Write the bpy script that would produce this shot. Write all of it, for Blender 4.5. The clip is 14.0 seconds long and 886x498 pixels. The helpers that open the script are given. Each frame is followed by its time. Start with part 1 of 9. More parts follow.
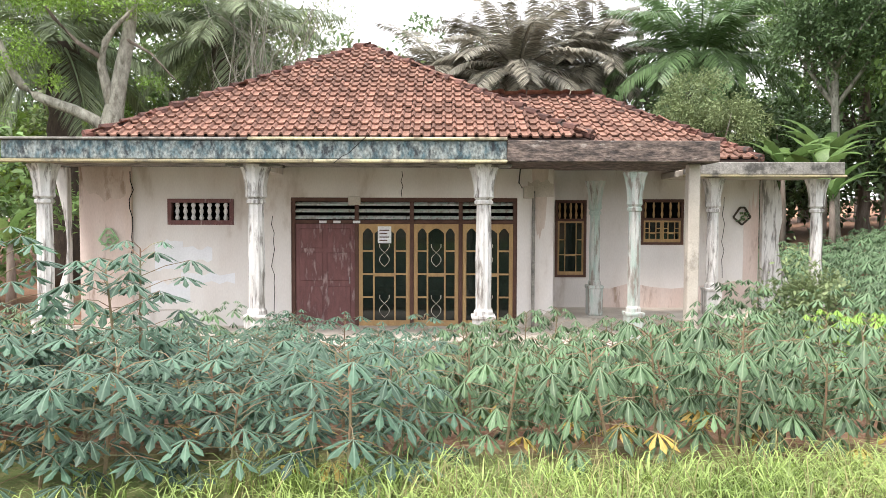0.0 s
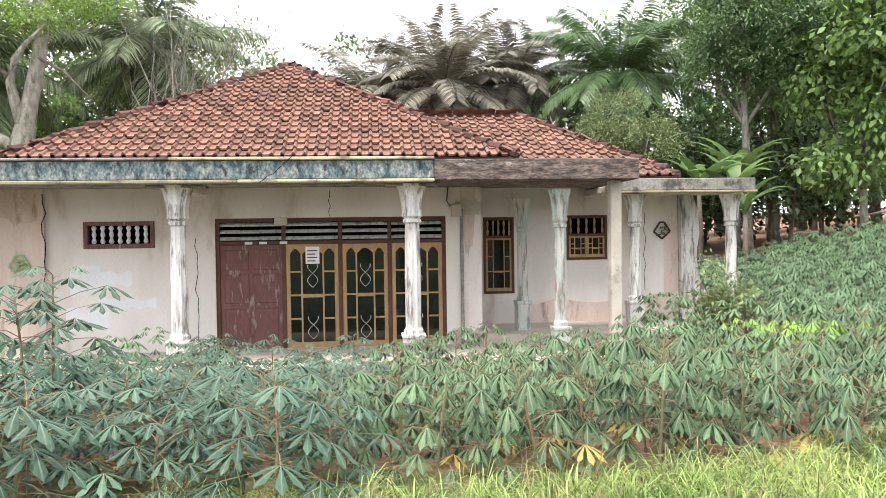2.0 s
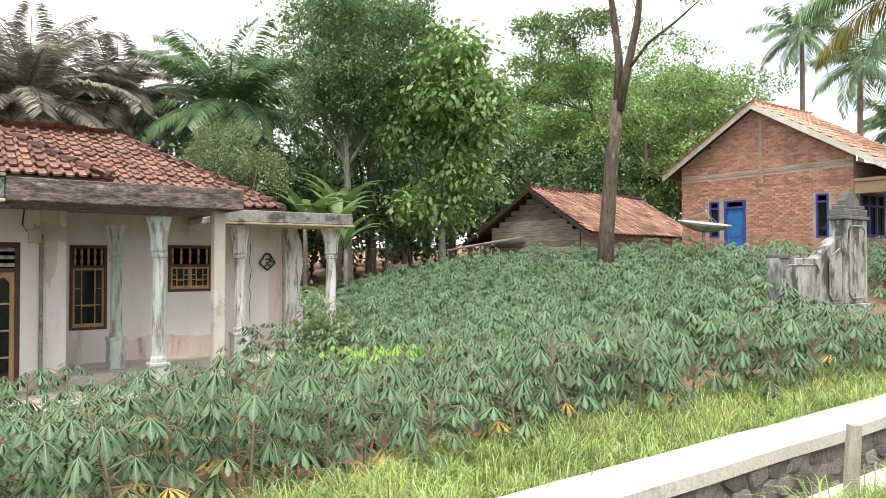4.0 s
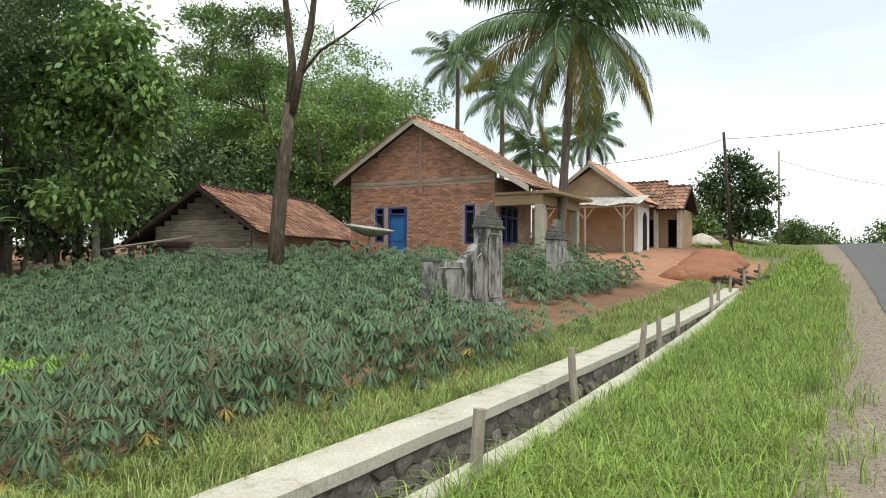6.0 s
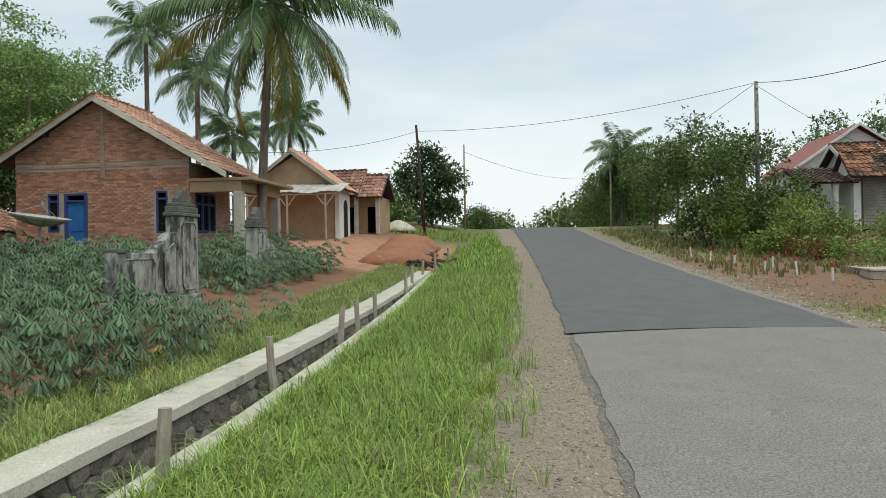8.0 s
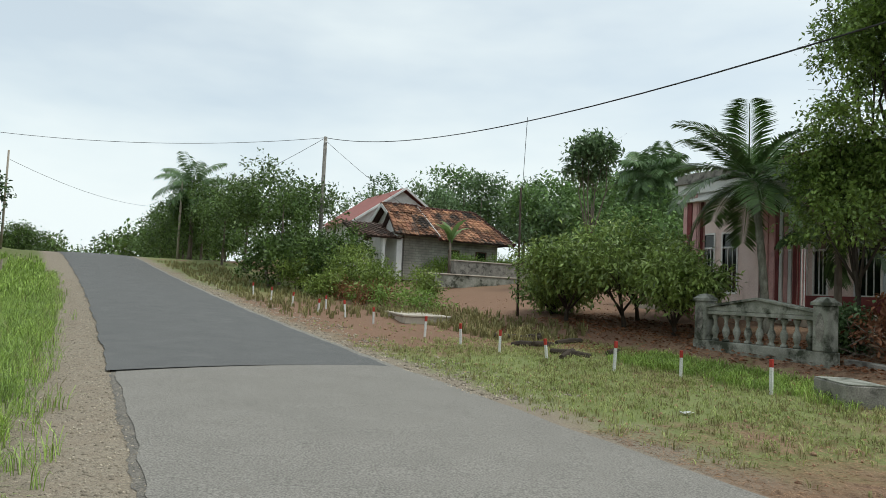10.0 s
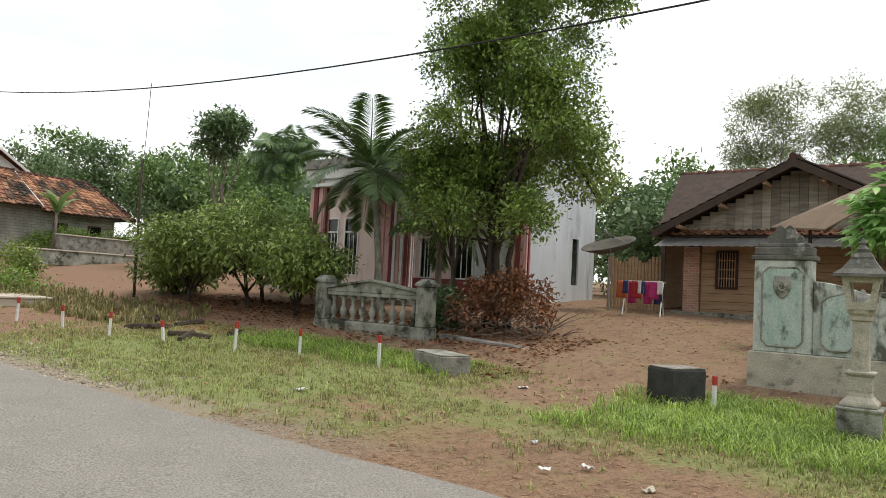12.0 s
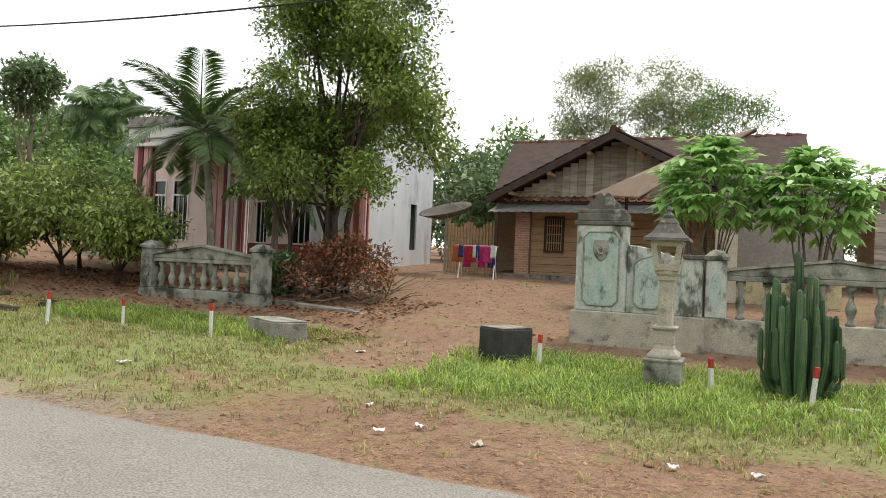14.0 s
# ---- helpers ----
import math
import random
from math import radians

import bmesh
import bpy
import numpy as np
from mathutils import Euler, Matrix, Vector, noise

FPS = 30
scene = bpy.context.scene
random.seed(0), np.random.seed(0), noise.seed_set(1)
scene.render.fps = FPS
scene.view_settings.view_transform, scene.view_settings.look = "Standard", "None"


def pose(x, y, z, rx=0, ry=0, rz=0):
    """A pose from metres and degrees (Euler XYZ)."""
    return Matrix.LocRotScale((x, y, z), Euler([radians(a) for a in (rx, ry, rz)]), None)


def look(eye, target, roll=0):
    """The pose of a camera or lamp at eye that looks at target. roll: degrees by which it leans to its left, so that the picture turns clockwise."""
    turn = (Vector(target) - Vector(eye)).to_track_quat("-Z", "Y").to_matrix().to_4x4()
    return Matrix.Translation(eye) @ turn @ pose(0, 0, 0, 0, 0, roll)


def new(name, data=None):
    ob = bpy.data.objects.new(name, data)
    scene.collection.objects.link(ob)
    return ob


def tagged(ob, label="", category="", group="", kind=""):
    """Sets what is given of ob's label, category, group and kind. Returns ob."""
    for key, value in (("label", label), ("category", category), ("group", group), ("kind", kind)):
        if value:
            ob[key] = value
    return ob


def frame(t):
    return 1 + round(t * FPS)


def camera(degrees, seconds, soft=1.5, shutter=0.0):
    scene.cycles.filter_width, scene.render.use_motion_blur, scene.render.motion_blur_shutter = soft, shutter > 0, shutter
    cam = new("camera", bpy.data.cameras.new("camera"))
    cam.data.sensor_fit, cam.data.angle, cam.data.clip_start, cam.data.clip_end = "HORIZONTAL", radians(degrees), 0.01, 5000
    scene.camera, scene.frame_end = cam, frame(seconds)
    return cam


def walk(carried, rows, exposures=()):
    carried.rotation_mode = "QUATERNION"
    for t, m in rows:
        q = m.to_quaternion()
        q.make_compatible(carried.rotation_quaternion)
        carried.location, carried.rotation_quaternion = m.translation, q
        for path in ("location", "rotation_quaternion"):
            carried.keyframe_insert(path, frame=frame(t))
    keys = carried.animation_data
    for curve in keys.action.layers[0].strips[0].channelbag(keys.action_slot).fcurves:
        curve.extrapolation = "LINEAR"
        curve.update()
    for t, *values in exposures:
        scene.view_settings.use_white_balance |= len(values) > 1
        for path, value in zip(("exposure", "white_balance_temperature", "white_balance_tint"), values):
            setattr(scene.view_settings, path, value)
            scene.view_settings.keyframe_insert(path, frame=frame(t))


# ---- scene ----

# ---- camera ----
cam = camera(62.36, 14.0, soft=0.3)
PATH = [
    (0.0, 0.000, 0.000, 1.60, 87.45, -0.15, -0.00),
    (0.5, 0.003, -0.000, 1.60, 87.91, -0.11, -0.80),
    (1.0, 0.006, -0.000, 1.60, 88.05, -0.21, -1.28),
    (1.5, 0.010, -0.000, 1.60, 88.28, 0.00, -2.19),
    (2.0, 0.024, -0.001, 1.60, 88.87, 0.82, -5.47),
    (2.5, 0.062, -0.008, 1.60, 89.83, 0.31, -14.26),
    (3.0, 0.090, -0.017, 1.60, 90.31, 0.07, -21.10),
    (3.5, 0.115, -0.028, 1.60, 91.27, -0.39, -27.46),
    (4.0, 0.144, -0.046, 1.60, 91.08, 0.10, -35.14),
    (4.2, 0.156, -0.055, 1.60, 91.05, -0.93, -38.64),
    (6.3, 0.225, -0.141, 1.60, 90.63, 0.07, -64.14),
    (6.5, 0.230, -0.152, 1.60, 90.16, 0.11, -66.96),
    (7.0, 0.238, -0.175, 1.60, 90.18, 0.23, -72.43),
    (7.2, 0.241, -0.185, 1.60, 89.89, 0.89, -74.86),
    (9.3, 0.246, -0.295, 1.60, 93.12, -1.94, -100.27),
    (9.5, 0.242, -0.313, 1.60, 93.30, -2.12, -104.62),
    (10.0, 0.225, -0.359, 1.60, 93.48, -2.71, -115.95),
    (10.5, 0.212, -0.382, 1.60, 94.13, -3.11, -121.90),
    (11.0, 0.195, -0.407, 1.60, 94.15, -2.92, -128.76),
    (11.5, 0.169, -0.434, 1.60, 93.73, -2.76, -137.34),
    (12.0, 0.146, -0.453, 1.60, 93.43, -3.06, -144.33),
    (12.5, 0.123, -0.468, 1.60, 92.18, -3.31, -150.52),
    (13.0, 0.104, -0.477, 1.60, 91.27, -2.85, -155.43),
    (13.5, 0.100, -0.479, 1.60, 90.99, -2.65, -156.45),
    (14.0, 0.099, -0.480, 1.60, 91.30, -2.53, -156.76),
]
walk(cam, [(t, pose(*p)) for t, *p in PATH],
     exposures=[(0.0, 1.37, 6600, 15), (3.5, 1.27, 6600, 13), (4.2, 1.02, 6600, 12), (6.3, 0.10, 6700, 6), (9.3, -0.22, 6300, 2), (11.0, 0.0, 6700, 7), (14.0, 0.50, 7050, 11)])

# ---- world and sun ----
world = bpy.data.worlds.new("overcast_sky")
scene.world = world
world.use_nodes = True
wn, wl = world.node_tree.nodes, world.node_tree.links
wn.clear()
w_out = wn.new("ShaderNodeOutputWorld")
w_bg = wn.new("ShaderNodeBackground")
w_sky = wn.new("ShaderNodeTexSky")
w_sky.sky_type = "NISHITA"
w_sky.sun_disc = False
w_sky.sun_elevation = radians(58)
w_sky.sun_rotation = radians(200)
w_gain = wn.new("ShaderNodeVectorMath")
w_gain.operation = "SCALE"
w_gain.inputs["Scale"].default_value = 0.15
w_co = wn.new("ShaderNodeTexCoord")
w_map = wn.new("ShaderNodeMapping")
w_map.inputs["Scale"].default_value = (1.0, 1.0, 3.2)
w_noise = wn.new("ShaderNodeTexNoise")
w_noise.inputs["Scale"].default_value = 1.6
w_noise.inputs["Detail"].default_value = 5
w_ramp = wn.new("ShaderNodeValToRGB")
w_ramp.color_ramp.elements[0].position, w_ramp.color_ramp.elements[0].color = 0.34, (0.58, 0.58, 0.58, 1)
w_ramp.color_ramp.elements[1].position, w_ramp.color_ramp.elements[1].color = 0.60, (1, 1, 1, 1)
w_cloud = wn.new("ShaderNodeMix")
w_cloud.data_type = "RGBA"
w_cloud.inputs["B"].default_value = (1.04, 1.09, 1.12, 1)
w_bg.inputs["Strength"].default_value = 1.0
wl.new(w_sky.outputs[0], w_gain.inputs[0])
wl.new(w_co.outputs["Generated"], w_map.inputs[0])
wl.new(w_map.outputs[0], w_noise.inputs["Vector"])
wl.new(w_noise.outputs[0], w_ramp.inputs[0])
wl.new(w_ramp.outputs[0], w_cloud.inputs["Factor"])
wl.new(w_gain.outputs[0], w_cloud.inputs["A"])
wl.new(w_cloud.outputs["Result"], w_bg.inputs["Color"])
wl.new(w_bg.outputs[0], w_out.inputs["Surface"])
sun_data = bpy.data.lights.new("sun", "SUN")
sun_data.energy, sun_data.angle, sun_data.color = 1.8, radians(14), (1.0, 0.96, 0.9)
sun = new("sun", sun_data)
sun.matrix_world = look((0, 0, 60), (18, 22, 0))


# ---- materials ----
def mat(name, a, b=None, rough=0.8, scale=6.0, fine=60.0, bump=0.3, metal=0.0, stain=None, stain_at=0.55, stain_scale=1.3,
        stretch=(1, 1, 1), obj_var=0.0, isl_var=0.0, spec=0.3, coords="Object", trans=0.0, grain_amp=(0.8, 1.15)):
    """A painted, mineral or wooden surface: two colours mixed by noise, a fine grain, stains with their own shape, relief."""
    m = bpy.data.materials.new(name)
    m.use_nodes = True
    n, l = m.node_tree.nodes, m.node_tree.links
    bsdf = n["Principled BSDF"]
    b = b or tuple(c * 0.75 for c in a)
    co = n.new("ShaderNodeTexCoord")
    mp = n.new("ShaderNodeMapping")
    mp.inputs["Scale"].default_value = stretch
    l.new(co.outputs[coords], mp.inputs[0])

    def tex(s, detail=4, rough_=0.55):
        t = n.new("ShaderNodeTexNoise")
        t.inputs["Scale"].default_value, t.inputs["Detail"].default_value, t.inputs["Roughness"].default_value = s, detail, rough_
        l.new(mp.outputs[0], t.inputs["Vector"])
        return t.outputs[0]

    def ramp(src, lo, hi):
        r = n.new("ShaderNodeMapRange")
        r.inputs[1].default_value, r.inputs[2].default_value = lo, hi
        l.new(src, r.inputs[0])
        return r.outputs[0]

    def mix(fac, ca, cb, kind="MIX"):
        x = n.new("ShaderNodeMix")
        x.data_type, x.blend_type = "RGBA", kind
        for sock, val in (("Factor", fac), ("A", ca), ("B", cb)):
            if isinstance(val, (int, float)):
                x.inputs[sock].default_value = val
            elif isinstance(val, tuple):
                x.inputs[sock].default_value = (*val, 1)
            else:
                l.new(val, x.inputs[sock])
        return x.outputs["Result"]

    col = mix(ramp(tex(scale), 0.35, 0.65), a, b)
    grain = tex(fine, 3)
    g = n.new("ShaderNodeMapRange")
    g.inputs[1].default_value, g.inputs[2].default_value, g.inputs[3].default_value, g.inputs[4].default_value = 0.3, 0.7, *grain_amp
    l.new(grain, g.inputs[0])
    cg = n.new("ShaderNodeCombineColor")
    for i in range(3):
        l.new(g.outputs[0], cg.inputs[i])
    col = mix(1.0, col, cg.outputs[0], "MULTIPLY")
    if stain:
        col = mix(ramp(tex(stain_scale, 6, 0.65), stain_at, stain_at + 0.12), col, stain)
    if obj_var or isl_var:
        src = n.new("ShaderNodeObjectInfo").outputs["Random"] if obj_var else n.new("ShaderNodeNewGeometry").outputs["Random Per Island"]
        amt = obj_var or isl_var
        hv = n.new("ShaderNodeHueSaturation")
        v = n.new("ShaderNodeMapRange")
        v.inputs[3].default_value, v.inputs[4].default_value = 1 - amt, 1 + amt
        l.new(src, v.inputs[0])
        l.new(v.outputs[0], hv.inputs["Value"])
        l.new(col, hv.inputs["Color"])
        col = hv.outputs[0]
    l.new(col, bsdf.inputs["Base Color"])
    bsdf.inputs["Roughness"].default_value, bsdf.inputs["Metallic"].default_value = rough, metal
    bsdf.inputs["Specular IOR Level"].default_value = spec
    if bump:
        bp = n.new("ShaderNodeBump")
        bp.inputs["Strength"].default_value, bp.inputs["Distance"].default_value = bump, 0.02
        l.new(grain, bp.inputs["Height"])
        l.new(bp.outputs[0], bsdf.inputs["Normal"])
    if trans:
        tr = n.new("ShaderNodeBsdfTranslucent")
        l.new(col, tr.inputs["Color"])
        ms = n.new("ShaderNodeMixShader")
        ms.inputs[0].default_value = trans
        l.new(bsdf.outputs[0], ms.inputs[1])
        l.new(tr.outputs[0], ms.inputs[2])
        l.new(ms.outputs[0], n["Material Output"].inputs["Surface"])
    return m


def leaf_mat(name, a, b, rough=0.5, var=0.25, trans=0.25):
    return mat(name, a, b, rough, scale=0.9, fine=30, bump=0.0, isl_var=var, spec=0.35, trans=trans)


M_PLASTER = mat("plaster_white", (0.72, 0.68, 0.645), (0.63, 0.575, 0.53), 0.9, 0.9, 30, 0.06, stain=(0.47, 0.40, 0.345), stain_at=0.57, stain_scale=0.9, stretch=(1.6, 1.6, 0.6), grain_amp=(0.95, 1.04))
M_PLASTER_PATCH = mat("plaster_repair", (0.76, 0.76, 0.775), (0.70, 0.70, 0.715), 0.9, 3, 30, 0.06, grain_amp=(0.95, 1.04))
M_PLASTER_PINK = mat("plaster_damp_pink", (0.66, 0.555, 0.50), (0.60, 0.475, 0.415), 0.9, 1.4, 30, 0.08, stain=(0.34, 0.24, 0.185), stain_at=0.56, stain_scale=1.5, stretch=(2.2, 2.2, 0.5), grain_amp=(0.93, 1.05))
M_CONCRETE = mat("concrete_weathered", (0.33, 0.31, 0.28), (0.20, 0.19, 0.17), 0.92, 4, 40, 0.4, stain=(0.085, 0.08, 0.072), stain_at=0.52, stain_scale=3, grain_amp=(0.7, 1.2))
M_CONC_RAW = mat("concrete_pale", (0.54, 0.49, 0.42), (0.43, 0.38, 0.32), 0.92, 2, 40, 0.15, stain=(0.25, 0.215, 0.18), stain_at=0.58, stain_scale=1.8, grain_amp=(0.9, 1.08))
M_FASCIA = mat("fascia_faded_blue", (0.07, 0.115, 0.13), (0.28, 0.30, 0.28), 0.85, 5.5, 18, 0.3, stain=(0.035, 0.04, 0.045), stain_at=0.52, stain_scale=4, stretch=(1.6, 1.6, 1.0), grain_amp=(0.4, 1.5))
M_FASCIA_BROWN = mat("fascia_raw_concrete", (0.21, 0.16, 0.135), (0.06, 0.05, 0.046), 0.92, 6, 16, 0.6, stain=(0.40, 0.35, 0.31), stain_at=0.60, stain_scale=5, stretch=(0.8, 0.8, 2.4), grain_amp=(0.45, 1.45))
M_YELLOW = mat("trim_faded_yellow", (0.60, 0.54, 0.33), (0.46, 0.41, 0.28), 0.85, 3, 30, 0.15, stain=(0.19, 0.165, 0.12), stain_at=0.52, stain_scale=3)
M_COLUMN = mat("column_peeling_white", (0.72, 0.70, 0.67), (0.54, 0.515, 0.485), 0.9, 2.5, 40, 0.2, stain=(0.22, 0.20, 0.18), stain_at=0.50, stain_scale=2.4, stretch=(5, 5, 0.8), grain_amp=(0.9, 1.08))
M_COLUMN_GREEN = mat("column_green_wash", (0.36, 0.44, 0.39), (0.54, 0.525, 0.49), 0.9, 2.5, 40, 0.2, stain=(0.24, 0.21, 0.18), stain_at=0.50, stain_scale=2.4, stretch=(5, 5, 0.8), grain_amp=(0.9, 1.08))
M_TILE = mat("roof_tile_terracotta", (0.275, 0.153, 0.11), (0.175, 0.09, 0.067), 0.9, 5, 24, 0.4, stain=(0.075, 0.054, 0.046), stain_at=0.57, stain_scale=3.2, obj_var=0.32, grain_amp=(0.65, 1.3))
M_TILE_J = mat("roof_tile_terracotta_far", (0.275, 0.153, 0.11), (0.175, 0.09, 0.067), 0.9, 5, 24, 0.4, stain=(0.075, 0.054, 0.046), stain_at=0.57, stain_scale=3.2, isl_var=0.32, grain_amp=(0.65, 1.3))
M_TILE_OLD = mat("roof_tile_old", (0.44, 0.235, 0.135), (0.22, 0.10, 0.065), 0.88, 1.6, 40, 0.4, stain=(0.055, 0.044, 0.038), stain_at=0.46, stain_scale=0.9, isl_var=0.6)
M_TILE_HUT = mat("roof_tile_sunbleached", (0.40, 0.24, 0.17), (0.27, 0.14, 0.10), 0.9, 1.6, 40, 0.4, stain=(0.10, 0.075, 0.06), stain_at=0.56, stain_scale=0.9, isl_var=0.45)
M_TILE_NEW = mat("roof_tile_new_orange", (0.68, 0.42, 0.30), (0.60, 0.34, 0.24), 0.85, 2, 40, 0.3, isl_var=0.15)
M_TILE_DARK = mat("roof_tile_mossy_dark", (0.10, 0.075, 0.063), (0.15, 0.095, 0.075), 0.9, 1.2, 40, 0.4, stain=(0.045, 0.038, 0.033), stain_at=0.55, stain_scale=1.5, isl_var=0.5)
M_RIDGE = mat("ridge_tile_dark", (0.15, 0.066, 0.05), (0.075, 0.042, 0.035), 0.88, 5, 30, 0.5, stain=(0.04, 0.034, 0.03), stain_at=0.55, stain_scale=3, obj_var=0.45)
M_WOOD_RED = mat("door_wood_red_brown", (0.185, 0.085, 0.08), (0.125, 0.055, 0.053), 0.7, 4, 60, 0.15, stain=(0.32, 0.23, 0.215), stain_at=0.56, stain_scale=4, stretch=(3, 3, 0.7))
M_WOOD_DARK = mat("frame_wood_dark", (0.11, 0.055, 0.04), (0.08, 0.04, 0.03), 0.75, 4, 60, 0.2)
M_WOOD_YEL = mat("frame_wood_yellow", (0.42, 0.27, 0.12), (0.34, 0.21, 0.10), 0.65, 5, 60, 0.2, stretch=(3, 3, 0.6))
M_WOOD_GREY = mat("plank_grey", (0.46, 0.41, 0.345), (0.27, 0.24, 0.205), 0.9, 3, 50, 0.4, stretch=(0.6, 0.6, 5), obj_var=0.35)
M_WOOD_BRN = mat("plank_brown", (0.47, 0.32, 0.195), (0.36, 0.235, 0.145), 0.8, 3, 50, 0.4, stretch=(0.6, 0.6, 5), isl_var=0.2)
M_WOOD_BEAM = mat("timber_dark", (0.075, 0.05, 0.04), (0.05, 0.035, 0.03), 0.85, 4, 50, 0.3)
M_POST_WOOD = mat("post_pale_wood", (0.42, 0.37, 0.31), (0.30, 0.26, 0.21), 0.9, 6, 60, 0.4, stretch=(3, 3, 0.6))
# near-black: the shade of unlit rooms put into the colour; also plaster cracks
M_BLACK = mat("shade_and_crack_black", (0.012, 0.012, 0.012), (0.02, 0.02, 0.02), 0.95, bump=0)
M_WHITE = mat("white_paint", (0.74, 0.74, 0.73), (0.66, 0.66, 0.65), 0.75, 3, 50, 0.15, stain=(0.48, 0.46, 0.42), stain_at=0.64)
M_WALL_BLUE = mat("white_wall_bluish", (0.62, 0.66, 0.70), (0.52, 0.56, 0.60), 0.9, 1, 40, 0.2, stain=(0.33, 0.35, 0.37), stain_at=0.58, stain_scale=0.7, stretch=(2, 2, 0.5))
M_PINK = mat("pillar_pink", (0.64, 0.39, 0.375), (0.55, 0.32, 0.305), 0.85, 3, 40, 0.2, stain=(0.32, 0.24, 0.23), stain_at=0.6)
M_MAROON = mat("stripe_maroon", (0.23, 0.06, 0.06), (0.17, 0.05, 0.05), 0.8, 3, 40, 0.2)
M_BLUE = mat("paint_blue", (0.03, 0.16, 0.42), (0.03, 0.12, 0.34), 0.6, 4, 40, 0.1)
M_NAVY = mat("paint_navy", (0.07, 0.07, 0.24), (0.05, 0.05, 0.18), 0.6, 4, 40, 0.1)
M_TEAL = mat("gate_teal_wash", (0.34, 0.46, 0.42), (0.48, 0.54, 0.50), 0.9, 4, 45, 0.35, stain=(0.12, 0.13, 0.11), stain_at=0.54, stain_scale=3.2, stretch=(1.5, 1.5, 0.7))
M_TEAL_PALE = mat("gate_pale_wash", (0.56, 0.58, 0.53), (0.42, 0.47, 0.44), 0.9, 4, 45, 0.35, stain=(0.12, 0.12, 0.10), stain_at=0.52, stain_scale=2.8, stretch=(1.5, 1.5, 0.7))
M_MOSS_CONC = mat("concrete_mossy", (0.36, 0.36, 0.32), (0.19, 0.195, 0.165), 0.95, 3, 45, 0.6, stain=(0.05, 0.055, 0.04), stain_at=0.50, stain_scale=2.2)
M_LAMP_STONE = mat("lamp_pillar_plaster", (0.50, 0.46, 0.38), (0.36, 0.34, 0.29), 0.92, 4, 45, 0.5, stain=(0.12, 0.12, 0.10), stain_at=0.55, stain_scale=3)
M_METAL = mat("galvanised_metal", (0.36, 0.36, 0.36), (0.26, 0.25, 0.24), 0.5, 3, 40, 0.1, metal=0.6, stain=(0.16, 0.09, 0.06), stain_at=0.6)
M_WIRE = mat("cable_black", (0.02, 0.02, 0.02), (0.03, 0.03, 0.03), 0.6, bump=0)
M_RED = mat("paint_red", (0.5, 0.05, 0.035), (0.38, 0.05, 0.04), 0.6, 8, 40, 0.1)
M_BARK = mat("bark_grey", (0.24, 0.20, 0.165), (0.13, 0.105, 0.085), 0.95, 5, 40, 0.8, stain=(0.33, 0.32, 0.29), stain_at=0.6, stretch=(2, 2, 0.5))
M_BARK_PALE = mat("bark_pale", (0.37, 0.36, 0.30), (0.20, 0.19, 0.155), 0.95, 5, 30, 0.5, stain=(0.11, 0.10, 0.075), stain_at=0.56, stain_scale=4, stretch=(2, 2, 0.8))
M_BARK_DARK = mat("bark_dark", (0.085, 0.065, 0.05), (0.05, 0.04, 0.032), 0.95, 6, 40, 0.8, stretch=(2, 2, 0.5))


def veined_leaf_mat(name, a, b, vein, var=0.4, rough=0.5, trans=0.2):
    """A leaf blade whose midrib is paler: u runs across each lobe, v from its foot to its tip."""
    m = leaf_mat(name, a, b, rough, var, trans)
    n, l = m.node_tree.nodes, m.node_tree.links
    uv = n.new("ShaderNodeTexCoord")
    sep = n.new("ShaderNodeSeparateXYZ")
    l.new(uv.outputs["UV"], sep.inputs[0])
    off = n.new("ShaderNodeMath")
    off.operation = "SUBTRACT"
    off.inputs[1].default_value = 0.5
    l.new(sep.outputs[0], off.inputs[0])
    ab = n.new("ShaderNodeMath")
    ab.operation = "ABSOLUTE"
    l.new(off.outputs[0], ab.inputs[0])
    rib = n.new("ShaderNodeMapRange")
    rib.inputs[1].default_value, rib.inputs[2].default_value = 0.11, 0.02
    l.new(ab.outputs[0], rib.inputs[0])
    foot = n.new("ShaderNodeMapRange")
    foot.inputs[1].default_value, foot.inputs[2].default_value, foot.inputs[3].default_value, foot.inputs[4].default_value = 0.0, 1.0, 0.85, 0.15
    l.new(sep.outputs[1], foot.inputs[0])
    fac = n.new("ShaderNodeMath")
    fac.operation = "MULTIPLY"
    l.new(rib.outputs[0], fac.inputs[0])
    l.new(foot.outputs[0], fac.inputs[1])
    bsdf = n["Principled BSDF"]
    src = bsdf.inputs["Base Color"].links[0].from_socket
    mx = n.new("ShaderNodeMix")
    mx.data_type = "RGBA"
    mx.inputs["B"].default_value = (*vein, 1)
    l.new(fac.outputs[0], mx.inputs["Factor"])
    l.new(src, mx.inputs["A"])
    l.new(mx.outputs["Result"], bsdf.inputs["Base Color"])
    return m


M_LEAF_CAS = veined_leaf_mat("leaf_cassava", (0.118, 0.20, 0.095), (0.068, 0.125, 0.06), (0.33, 0.42, 0.25), 0.45)
M_LEAF_CAS_B = veined_leaf_mat("leaf_cassava_bluish", (0.085, 0.155, 0.10), (0.048, 0.10, 0.063), (0.27, 0.37, 0.27), 0.45)
M_LEAF_CAS_Y = veined_leaf_mat("leaf_cassava_yellowing", (0.42, 0.30, 0.06), (0.30, 0.20, 0.07), (0.5, 0.42, 0.2), 0.3)
M_LEAF_CAS_L = leaf_mat("leaf_cassava_light", (0.28, 0.46, 0.08), (0.22, 0.38, 0.07), 0.5, 0.2)
